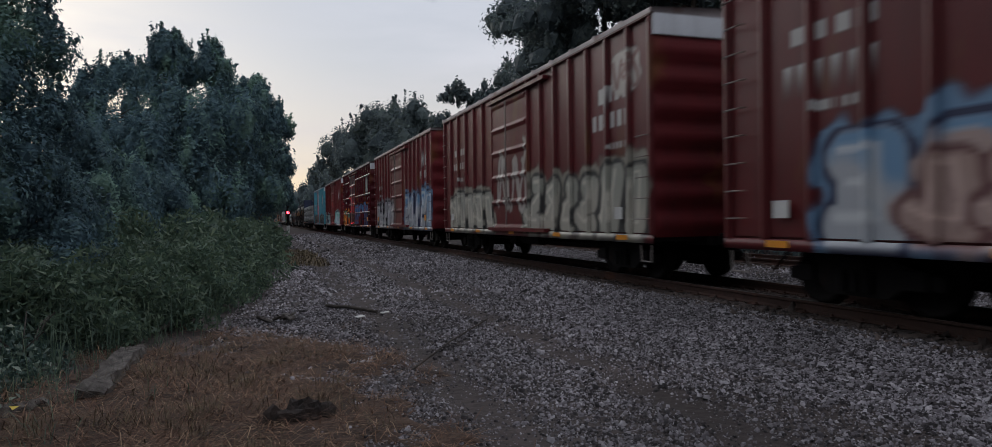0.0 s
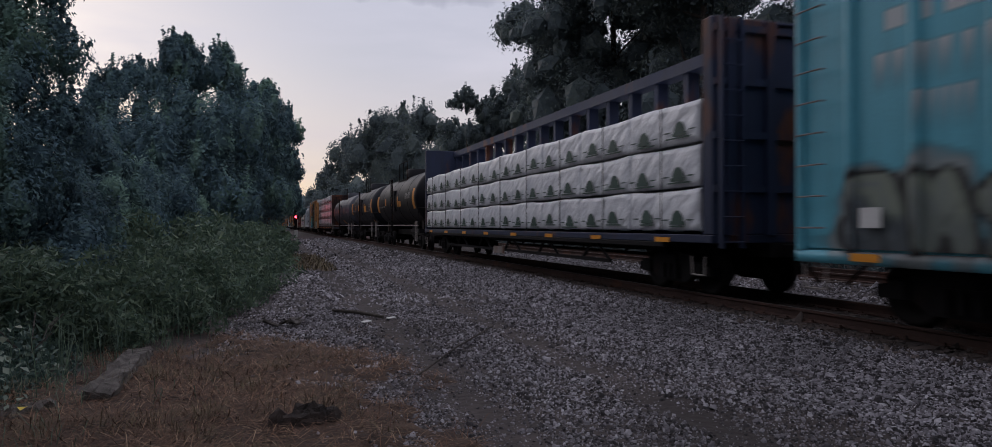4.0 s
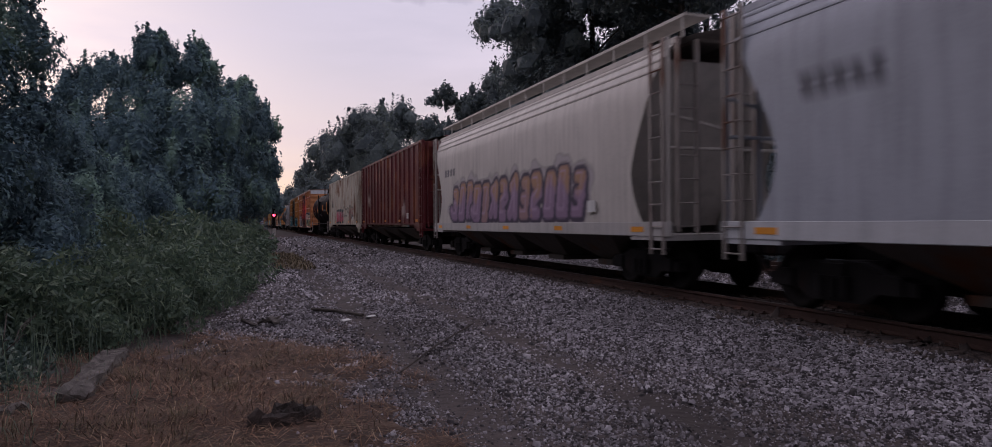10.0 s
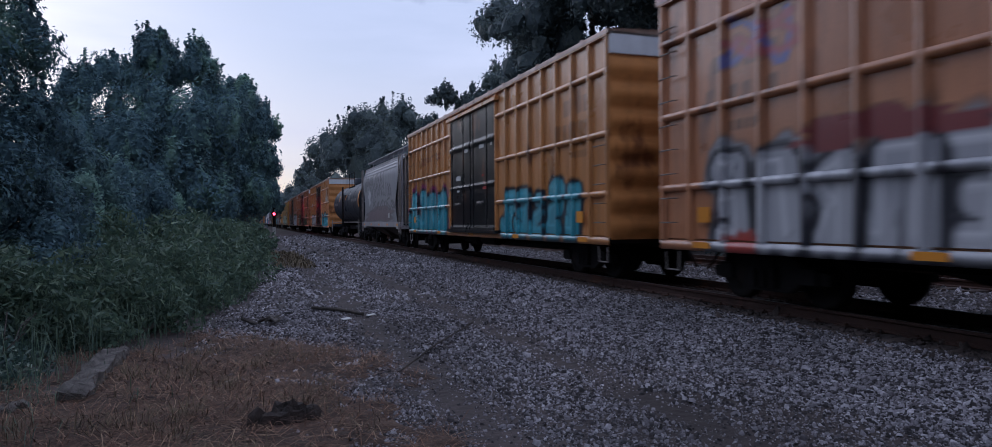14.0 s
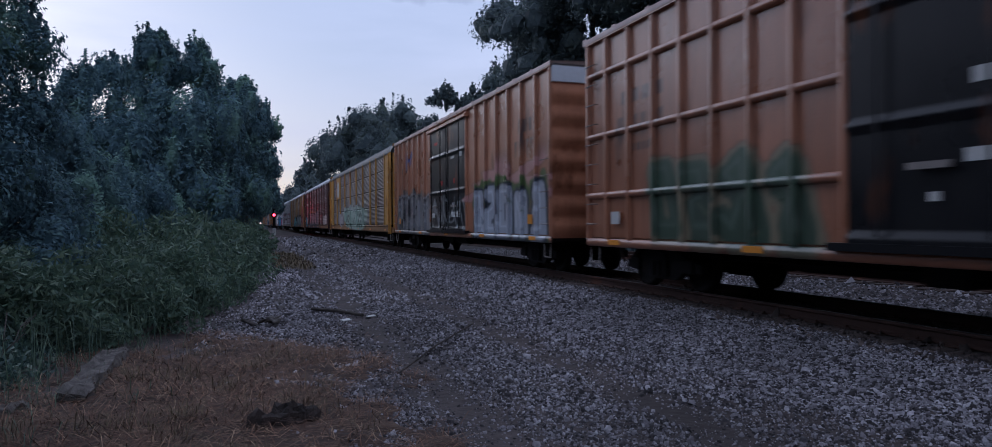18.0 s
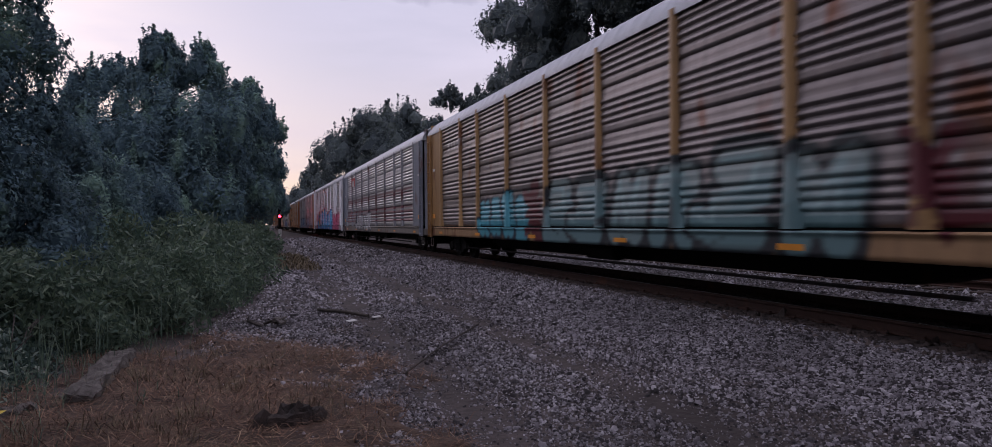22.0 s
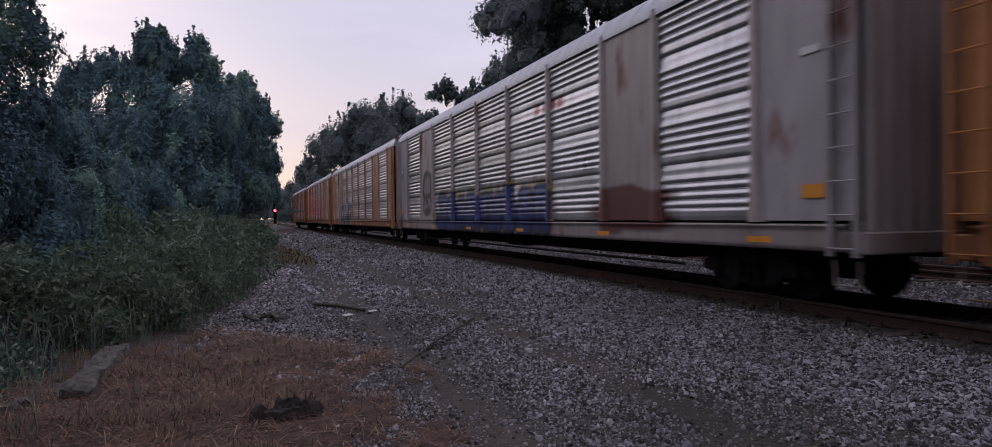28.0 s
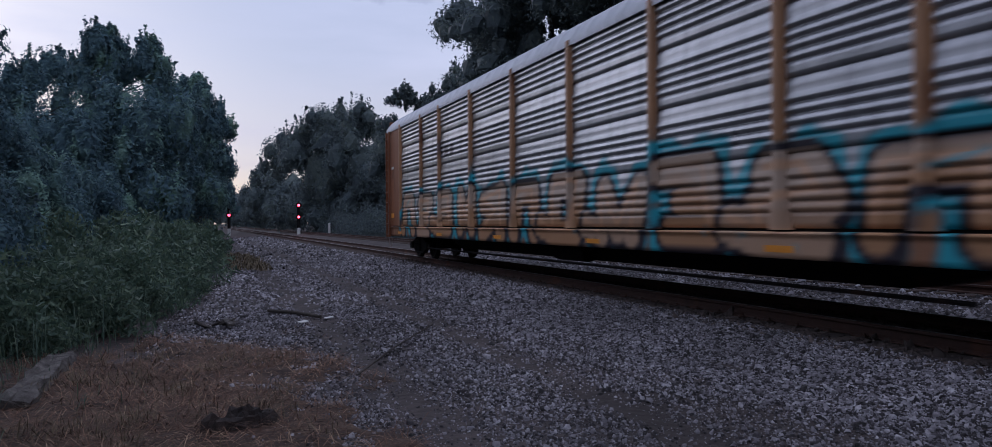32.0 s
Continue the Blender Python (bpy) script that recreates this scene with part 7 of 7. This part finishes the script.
# red boxcars
boxcar(-6.4, 9.45, "dark red boxcar with white and blue graffiti", RED, RED, lambda c, L: (c.tag(-1.0, 6.0, 0.95, 2.4, BLUEW, 11, 5), c.tag(1.0, 4.6, 1.0, 2.0, ((0.55, 0.40, 0.36), (0.5, 0.35, 0.3), (0.2, 0.1, 0.1), (0.55, 0.42, 0.38)), 12, 4)), 1)
boxcar(11.6, 27.35, "red boxcar with cream graffiti and a pale end cap", (0.125, 0.016, 0.019), (0.125, 0.016, 0.019), lambda c, L: (c.tag(-7.6, -1.2, 0.9, 2.35, CREAM, 21, 6), c.tag(1.6, 7.0, 0.9, 2.25, CREAM, 22, 5), c.scrawl(-1.2, 1.2, 1.3, 3.4, (0.52, 0.50, 0.46), 23, 5, 0.09, 0.8), c.blob(-L / 2 + 0.45, -L / 2 + 1.75, 3.75, 4.75, (0.46, 0.42, 0.38), random.Random(24), 0.05), c.scrawl(-L / 2 + 0.6, -L / 2 + 1.6, 3.9, 4.6, (0.14, 0.03, 0.03), 25, 3, 0.05, 0.8)), 2, door_c=0.2)
boxcar(29.5, 45.2, "red boxcar with blue and white graffiti", (0.145, 0.018, 0.022), (0.145, 0.018, 0.022), lambda c, L: (c.tag(-7.5, -1.4, 0.9, 2.7, BLUEW, 31, 5), c.tag(1.4, 7.4, 0.9, 2.3, WHITEB, 32, 5)), 3, cap=False, door_c=0.4)
boxcar(47.4, 63.3, "dark maroon boxcar with a grid of stiffeners and orange graffiti", MAROON, MAROON, lambda c, L: (c.tag(-6.6, 0.2, 0.9, 2.5, ORBLUE, 41, 6, False), c.tag(4.0, 7.8, 0.9, 2.1, ORANGE, 42, 3)), 4, grid=True, rough=0.15, spec=0.5, door_c=1.6, door_w=3.6)
boxcar(65.5, 81.3, "rust-red boxcar with mint graffiti", BROWN, BROWN, lambda c, L: (c.tag(-6.6, -2.0, 0.9, 2.1, MINT, 51, 4), c.tag(2.4, 7.0, 0.9, 2.0, MINT, 52, 4)), 5, door_c=-0.3)
boxcar(83.6, 99.2, "light blue boxcar with dark smeared graffiti along the sill", (0.12, 0.42, 0.52), (0.12, 0.42, 0.52), lambda c, L: (c.tag(-7.4, -1.5, 0.9, 1.9, SMUDGE, 61, 8), c.tag(-0.8, 6.8, 0.9, 1.9, SMUDGE, 62, 9)), 6, door_c=0.6, dirt=0.25, rust=0.0)
lumber_car(101.2, 123.8, "navy blue centerbeam flatcar half loaded with wrapped lumber", (0.025, 0.035, 0.075), M_WRAP, M_MARK, 3, 0.78, 7)
tank_car(125.0, 140.0, "black tank car with yellow panels and a white stripe of lettering", (0.009, 0.009, 0.012), 8, marks=[(5.9, 6.6, -22, 18, "y"), (3.5, 5.8, -12, -8, "w"), (2.9, 3.3, -8, 8, "y"), (0.6, 1.0, -10, 8, "y"), (-2.2, -1.0, -14, -2, "y"), (-1.4, -1.0, -2, 8, "y"), (-6.0, -5.5, -22, 18, "y"), (-4.8, -3.4, 0, 12, "w")])
tank_car(140.8, 154.8, "dark grey tank car with yellow panels and a hazard placard", (0.020, 0.021, 0.027), 9, marks=[(6.0, 6.7, -20, 18, "y"), (3.83, 5.96, -11, -7, "w"), (3.6, 3.93, -7, 7, "y"), (1.64, 1.98, -10, 8, "y"), (-2.7, -1.52, -16, 2, "y"), (-1.9, -1.5, 2, 8, "y"), (-4.1, -2.8, -16, -13, "w"), (-5.7, -5.2, -20, 18, "y"), (-5.4, -4.2, -13, -9, "w"), (-5.4, -4.2, -4, 0, "w"), (-5.4, -4.2, 3, 6, "w"), (-4.6, -4.2, -58, -42, "y")])
tank_car(155.8, 173.6, "grey tank car with small yellow panels", (0.060, 0.063, 0.078), 10, sheen=0.3, marks=[(7.4, 7.7, -28, 14, "y"), (5.2, 7.1, -17, -13, "w"), (5.2, 7.0, -25, -22, "w"), (4.8, 5.07, -10, 6, "y"), (1.92, 2.2, -12, 6, "y"), (2.8, 4.1, -36, -32, "w"), (3.2, 3.9, -30, -27, "w"), (-0.9, 0.3, -58, -36, "y"), (-3.4, -3.1, -12, 8, "y"), (-6.4, -4.4, -10, -4, "w")])
lumber_car(175.4, 197.9, "red-brown centerbeam flatcar stacked with white-wrapped lumber", (0.032, 0.014, 0.015), M_WRAP, M_MARK, 4, 0.93, 11, 4.8)
boxcar(200.0, 218.8, "yellow boxcar with black plug doors and blue green graffiti", YEL, BLACKD, lambda c, L: (c.tag(2.6, 7.0, 0.85, 2.7, CYAN, 71, 4), c.tag(-2.4, 2.2, 0.85, 2.5, ((0.12, 0.22, 0.10), (0.4, 0.3, 0.06), (0.03, 0.03, 0.03), (0.20, 0.26, 0.24)), 72, 5), c.tag(-8.2, -4.4, 0.95, 1.9, ((0.42, 0.44, 0.40), (0.46, 0.46, 0.42), (0.16, 0.14, 0.12), (0.40, 0.44, 0.42)), 73, 4, False), c.tag(7.2, 9.2, 0.85, 1.9, WHITEB, 74, 3), c.bars(6.0, 7.2, 3.4, 4.6, (0.10, 0.10, 0.25), 2, None)), 12, door_w=4.9, doors=2, rust=0.03, pitch=1.0, letters=(0.03, 0.025, 0.03), door_c=-0.4)
hopper(220.4, 237.1, "pale grey rounded covered hopper with faint tags", (0.40, 0.43, 0.48), lambda c, L: (c.bars(L / 2 - 3.0, L / 2 - 1.6, 2.9, 3.15, (0.08, 0.08, 0.1), 5, None), c.bars(-L / 2 + 3.0, -L / 2 + 3.6, 1.6, 1.9, (0.05, 0.05, 0.06), 1, None), c.tag(-1.5, 2.0, 1.5, 2.2, ((0.28, 0.3, 0.34), (0.3, 0.33, 0.36), (0.25, 0.27, 0.3), (0.36, 0.39, 0.44)), 82, 4, False)), 13, sill_col=(0.50, 0.52, 0.54), rust=0.0)
hopper(238.6, 254.9, "cream covered hopper with colourful graffiti along the side", (0.50, 0.47, 0.43), lambda c, L: (c.tag(-5.0, 5.6, 1.35, 2.6, PURPLE, 91, 13), c.bars(L / 2 - 3.0, L / 2 - 1.6, 3.0, 3.25, (0.08, 0.08, 0.1), 4, None)), 14, sill_col=(0.50, 0.48, 0.46), rust=0.0)
hopper(256.7, 273.1, "dark red ribbed covered hopper with rust stains", (0.105, 0.014, 0.017), lambda c, L: (c.bars(L / 2 - 3.6, L / 2 - 2.4, 2.2, 2.75, (0.5, 0.42, 0.36), 2, None), c.bars(-L / 2 + 3.6, -L / 2 + 4.8, 1.7, 2.1, (0.45, 0.38, 0.35), 1, None)), 15, "posts", 4.75, run_board=False, bays=3, rust=0.42, cut=0.5, rough=0.45, rust_col=(0.19, 0.055, 0.028))
hopper(274.2, 291.7, "beige ribbed covered hopper streaked with rust", (0.52, 0.47, 0.385), lambda c, L: (c.tag(-0.8, 3.4, 1.4, 2.3, ((0.52, 0.12, 0.16), (0.5, 0.30, 0.30), (0.06, 0.09, 0.09), (0.42, 0.36, 0.32), (0.10, 0.14, 0.13)), 101, 5, False), c.scrawl(-5.5, -1.0, 1.6, 2.7, (0.10, 0.13, 0.12), 102, 5, 0.05, 0.7), c.scrawl(-6.0, -4.2, 1.6, 2.4, (0.40, 0.10, 0.12), 103, 2, 0.06, 0.7), c.bars(L / 2 - 3.4, L / 2 - 1.8, 2.6, 2.9, (0.1, 0.09, 0.09), 6, None), c.bars(-L / 2 + 3.2, -L / 2 + 4.1, 1.6, 1.95, (0.04, 0.04, 0.05), 1, None)), 16, "posts", 4.7, run_board=False, bays=3, rust=0.5, cut=1.15, rust_col=(0.17, 0.065, 0.028))
tank_car(292.4, 309.2, "glossy black tank car with yellow panels", (0.007, 0.007, 0.009), 17, R=1.58, zc=2.85, rough=0.62, sheen=0.05, rail_mat=M_STEEL_DARK, marks=[(7.4, 7.75, -38, 15, "y"), (4.9, 7.2, -17, -12, "w"), (5.4, 7.0, -24, -21, "w"), (4.68, 5.09, -13, 6, "y"), (1.31, 2.46, -18, -4, "y"), (2.08, 2.46, -4, 8, "y"), (-3.2, -2.8, -12, 8, "y"), (-6.6, -6.2, -30, 15, "y"), (-5.6, -3.6, -14, -8, "w"), (-0.8, 0.6, -30, -20, "w")])
boxcar(311.4, 330.1, "yellow boxcar with black plug doors and pale green graffiti", (0.50, 0.215, 0.095), BLACKD, lambda c, L: (c.tag(-8.6, -2.9, 0.85, 2.45, SAGE, 111, 5), c.tag(3.0, 8.0, 0.82, 2.25, WHITEB, 112, 5), c.blob(3.4, 6.2, 2.2, 2.6, (0.20, 0.035, 0.035), random.Random(41), 0.6), c.spots(6.4, 7.4, 0.75, 1.0, (0.42, 0.07, 0.05), 42, 3, 0.3), c.scrawl(6.2, 7.6, 3.5, 4.4, (0.06, 0.12, 0.5), 43, 2, 0.07), c.scrawl(6.0, 7.8, 3.6, 4.3, (0.42, 0.05, 0.06), 44, 2, 0.07), c.bars(-1.9, -0.6, 4.0, 4.5, (0.5, 0.5, 0.5), 4, None), c.bars(0.5, 1.9, 4.0, 4.5, (0.5, 0.5, 0.5), 4, None)), 18, door_w=4.9, doors=2, rust=0.03, grid=True, pitch=0.9, letters=(0.16, 0.07, 0.03))
boxcar(332.0, 350.75, "yellow-orange boxcar with black doors and turquoise graffiti", (0.52, 0.225, 0.065), BLACKD, lambda c, L: (c.tag(-8.0, -2.9, 0.85, 2.2, TURQ, 121, 5, False), c.tag(3.0, 9.05, 0.8, 2.5, TURQ, 122, 4), c.scrawl(8.4, 9.0, 3.0, 4.4, (0.14, 0.09, 0.06), 123, 3), c.scrawl(4.0, 7.0, 3.6, 4.0, (0.20, 0.03, 0.03), 124, 3)), 19, door_w=4.9, doors=2, rust=0.03, grid=True, pitch=0.9, letters=(0.30, 0.13, 0.045))
hopper(352.4, 364.4, "short white covered hopper tagged in black", (0.31, 0.31, 0.33), lambda c, L: (c.scrawl(-1.5, 4.6, 3.1, 4.1, (0.07, 0.07, 0.08), 131, 14, 0.04), c.scrawl(-3.6, 3.0, 2.5, 3.4, (0.09, 0.09, 0.10), 133, 12, 0.03), c.blob(-4.4, 4.4, 1.3, 2.1, (0.20, 0.16, 0.17), random.Random(55), 0.3), c.scrawl(-4.6, 2.0, 1.9, 2.5, (0.12, 0.12, 0.12), 132, 6, 0.04), c.blob(2.6, 3.5, 2.2, 3.2, (0.50, 0.50, 0.52), random.Random(5))), 20, sill_col=(0.46, 0.44, 0.46), bays=2, cut=1.0, rust=0.0)
tank_car(365.3, 381.4, "dark blue-black tank car with white lettering", (0.030, 0.036, 0.048), 21, marks=[(-7.0, -6.6, -15, 26, "y"), (-5.8, -3.4, 0, 8, "w"), (-2.6, -1.6, 6, 26, "w"), (-0.6, -0.2, 8, 24, "y"), (3.0, 3.3, 8, 24, "y"), (4.0, 6.2, -4, 4, "w")])
boxcar(383.6, 402.6, "yellow boxcar with black doors and turquoise scrawl", (0.52, 0.235, 0.08), BLACKD, lambda c, L: (c.tag(-8.0, -3.0, 0.85, 2.2, TURQ, 141, 4, False), c.tag(3.0, 8.2, 0.9, 2.0, WHITEB, 142, 4, False)), 22, door_w=4.9, doors=2, rust=0.03, grid=True, pitch=0.9)
boxcar(405.4, 424.3, "orange-brown boxcar with black doors and dark green tags", (0.38, 0.16, 0.085), BLACKD, lambda c, L: (c.tag(-6.4, -2.7, 0.95, 2.2, GREENB, 151, 3, False), c.tag(2.8, 6.9, 0.92, 2.35, GREENB, 152, 4, False), c.bars(-1.9, -0.6, 4.0, 4.5, (0.4, 0.4, 0.4), 4, None)), 23, door_w=4.9, doors=2, rust=0.03, grid=True, pitch=0.9, letters=(0.10, 0.05, 0.04))
boxcar(426.2, 445.2, "tan boxcar with black doors and chrome graffiti", (0.42, 0.18, 0.095), BLACKD, lambda c, L: (c.blob(-9.2, -3.1, 1.8, 3.0, (0.46, 0.24, 0.22), random.Random(51), 0.5), c.tag(-9.2, -3.1, 0.82, 2.35, ((0.50, 0.53, 0.60), (0.44, 0.46, 0.52), (0.03, 0.04, 0.06), (0.10, 0.16, 0.04)), 161, 5), c.scrawl(-2.4, 2.4, 1.1, 2.2, (0.40, 0.42, 0.42), 162, 7, 0.06, 0.8), c.tag(2.6, 8.9, 0.85, 2.4, ((0.24, 0.24, 0.25), (0.17, 0.17, 0.18), (0.05, 0.05, 0.055), (0.17, 0.16, 0.15), (0.46, 0.47, 0.50)), 163, 5), c.scrawl(6.0, 7.2, 3.7, 4.8, (0.05, 0.13, 0.42), 164, 2, 0.07)), 24, door_w=4.9, doors=2, rust=0.03, pitch=1.0, letters=(0.08, 0.05, 0.05))


def rear(k):
    return 445.0 + 28.48 * k


def rack(k, *args, **kw):
    autorack(rear(k) - 27.3, rear(k), *args, seed=200 + k, **kw)


rack(1, "autorack with yellow posts and corner panels and weathered brown sides", (0.50, 0.27, 0.06), P_BROWN, (0.58, 0.30, 0.06), (0.36, 0.20, 0.09), lambda c, L: (c.blob(-6.2, 5.4, 0.78, 2.55, (0.33, 0.42, 0.35), random.Random(201), 0.14), c.spots(-5.8, 5.2, 2.2, 2.65, (0.46, 0.48, 0.46), 203, 16, 0.22), c.spots(-6.0, 5.2, 0.9, 2.3, (0.045, 0.085, 0.055), 202, 44, 0.17), c.blob(5.6, 7.5, 0.9, 1.95, (0.42, 0.37, 0.37), random.Random(6), 0.4)), roof_mat=M_ROOF_DARK, plate=((0.50, 0.27, 0.06), 8.1, 4.05, 1.75, 1.7), fine=True)
rack(2, "autorack with dark brown posts and rosy brown sides", (0.13, 0.055, 0.045), P_PINK, (0.06, 0.028, 0.028), (0.28, 0.16, 0.09), lambda c, L: (c.tag(-3.8, 8.2, 0.84, 2.45, GREYOR, 211, 10), c.blob(-11.6, -8.2, 1.1, 2.1, (0.55, 0.50, 0.46), random.Random(3), 0.1), c.tag(9.2, 12.0, 0.85, 2.0, TURQ, 212, 3, False)))
rack(3, "autorack with mustard posts and grey-brown louvred sides", (0.40, 0.24, 0.10), P_BROWN, (0.34, 0.19, 0.07), (0.36, 0.22, 0.11), lambda c, L: (c.tag(-8.4, 1.6, 0.8, 2.4, TEALG, 221, 6, False), c.tag(2.6, 6.8, 0.85, 2.1, TURQ, 222, 4, False), c.blob(1.6, 3.0, 0.9, 2.3, (0.11, 0.02, 0.025), random.Random(31), 0.5), c.blob(-9.8, -8.8, 1.2, 2.2, (0.10, 0.018, 0.025), random.Random(32), 0.6), c.bars(9.0, 11.0, 4.0, 4.35, (0.5, 0.48, 0.46), 5, None)))
rack(4, "silver autorack with bands of red stripes and a red plate", (0.31, 0.32, 0.34), P_SILVER, (0.24, 0.26, 0.30), (0.22, 0.20, 0.18), lambda c, L: ([c.bars(-11.7, 11.7, z, z + 0.13, (0.17, 0.025, 0.035), 1, None, 0.0) for z in (1.45, 1.65, 1.86, 2.07, 2.72, 2.92)], c.tag(0.4, 7.0, 0.95, 1.95, WHITEB, 231, 6, False)), plate=((0.42, 0.05, 0.05), 8.2, 4.3, 1.7, 0.6))
rack(5, "white autorack with bright blue and pink graffiti", (0.80, 0.80, 0.83), P_SILVER, (0.78, 0.78, 0.81), (0.42, 0.44, 0.46), lambda c, L: (c.tag(8.4, 10.2, 0.85, 2.2, PINK, 243, 2), c.tag(-10.5, -5.8, 0.85, 2.2, PINK, 242, 4), c.tag(-5.6, 9.0, 0.82, 2.6, SKYB, 241, 7), c.spots(-5, 8.5, 1.1, 1.9, (0.03, 0.14, 0.22), 244, 12, 0.2), c.scrawl(10.4, 11.4, 1.6, 2.9, (0.16, 0.16, 0.18), 245, 2, 0.04)), solid=(1, 7), grime=0.18)
rack(6, "zinc-sided autorack with rust-orange end doors and navy graffiti", (0.36, 0.35, 0.35), P_GREY, (0.40, 0.15, 0.055), (0.16, 0.13, 0.12), lambda c, L: (c.tag(-5.5, 10.5, 0.75, 2.15, NAVY, 251, 12, False)))
rack(7, "dull zinc autorack with orange posts and sill", (0.40, 0.19, 0.07), P_GREY, (0.42, 0.18, 0.06), (0.36, 0.15, 0.05), lambda c, L: (c.tag(9.0, 12.4, 1.0, 2.1, DARKG, 261, 3, False), c.blob(4.2, 6.6, 4.0, 4.8, (0.55, 0.55, 0.55), random.Random(8), 0.1)), plate=None)
rack(8, "silver autorack with pale posts and dark grey graffiti", (0.38, 0.33, 0.32), P_SILVER, (0.36, 0.33, 0.34), (0.33, 0.28, 0.27), lambda c, L: (c.tag(-4.4, 6.4, 0.9, 2.1, ((0.03, 0.05, 0.16), (0.05, 0.08, 0.22), (0.02, 0.02, 0.05), (0.34, 0.28, 0.12)), 271, 9), c.blob(7.25, 8.95, 1.3, 3.25, (0.055, 0.05, 0.055), random.Random(61), 0.1), c.blob(7.6, 8.6, 2.2, 3.0, (0.22, 0.19, 0.19), random.Random(62), 0.2), c.scrawl(7.4, 8.8, 1.5, 2.2, (0.30, 0.27, 0.27), 63, 3, 0.04), c.blob(-9.6, -6.6, 0.9, 1.9, (0.12, 0.05, 0.04), random.Random(9), 0.2), c.bars(-5.6, -3.2, 3.9, 4.15, (0.4, 0.05, 0.05), 5, None)), solid=(1, 7))
rack(9, "zinc autorack with orange posts and solid orange panels", (0.41, 0.235, 0.145), P_SILVER, (0.40, 0.215, 0.12), (0.30, 0.135, 0.07), lambda c, L: (c.tag(2.4, 8.2, 0.84, 2.35, ((0.045, 0.045, 0.055), (0.09, 0.09, 0.11), (0.42, 0.43, 0.48), (0.16, 0.16, 0.18)), 281, 6), c.scrawl(4.6, 6.6, 3.7, 4.3, (0.05, 0.05, 0.055), 282, 4, 0.05)), solid=(1, 7))
rack(10, "clean zinc autorack with orange posts and solid orange panels", (0.40, 0.215, 0.125), P_SILVER, (0.30, 0.14, 0.075), (0.28, 0.125, 0.065), lambda c, L: None, solid=(1, 7))
rack(11, "zinc autorack with orange posts and turquoise-brown graffiti", (0.40, 0.21, 0.10), P_SILVER, (0.26, 0.10, 0.045), (0.30, 0.15, 0.08), lambda c, L: (c.tag(-12.2, 11.8, 0.84, 2.3, TAN, 301, 12), c.bars(5.8, 7.4, 3.35, 3.7, (0.10, 0.08, 0.09), 3, None, 0.4)))

# bare sheets carry an empty layer of sprayed paint
for ob in scene.objects:
    if ob.type == "MESH" and ob.data.materials and ob.data.materials[0] and "paint" not in ob.data.attributes:
        if any(nd.type == "ATTRIBUTE" for nd in ob.data.materials[0].node_tree.nodes):
            bare = ob.data.color_attributes.new("paint", "FLOAT_COLOR", "POINT")
            bare.data.foreach_set("color", np.zeros(4 * len(ob.data.vertices), np.float32))


# ---------- the train rolls past ----------
def motions():
    """The train rolls towards the camera at an even 82 km/h."""
    for ob in [o for o in scene.objects if o.get("category") == "railway wagon"]:
        y = ob["mid"]
        walk(ob, [(t, pose(XT, y - 22.78 * t - 0.00146 * t * t, ZR)) for t in (0.0, 8.0, 16.0, 24.0, 32.0)])
    # wheels: all turn alike; one set of keys for the leading and one for the trailing axle of a truck
    turn = {}
    for w, k in trucks:
        if k not in turn:
            walk(w, [(q / FPS, pose(0, k * 0.9, WHEEL_R) @ Matrix.Rotation(radians(88.0) * q, 4, "X")) for q in range(int(32 * FPS) + 1)])
            turn[k] = w.animation_data
        else:
            w.rotation_mode = "QUATERNION"
            w.animation_data_create()
            w.animation_data.action = turn[k].action
            w.animation_data.action_slot = turn[k].action_slot


motions()
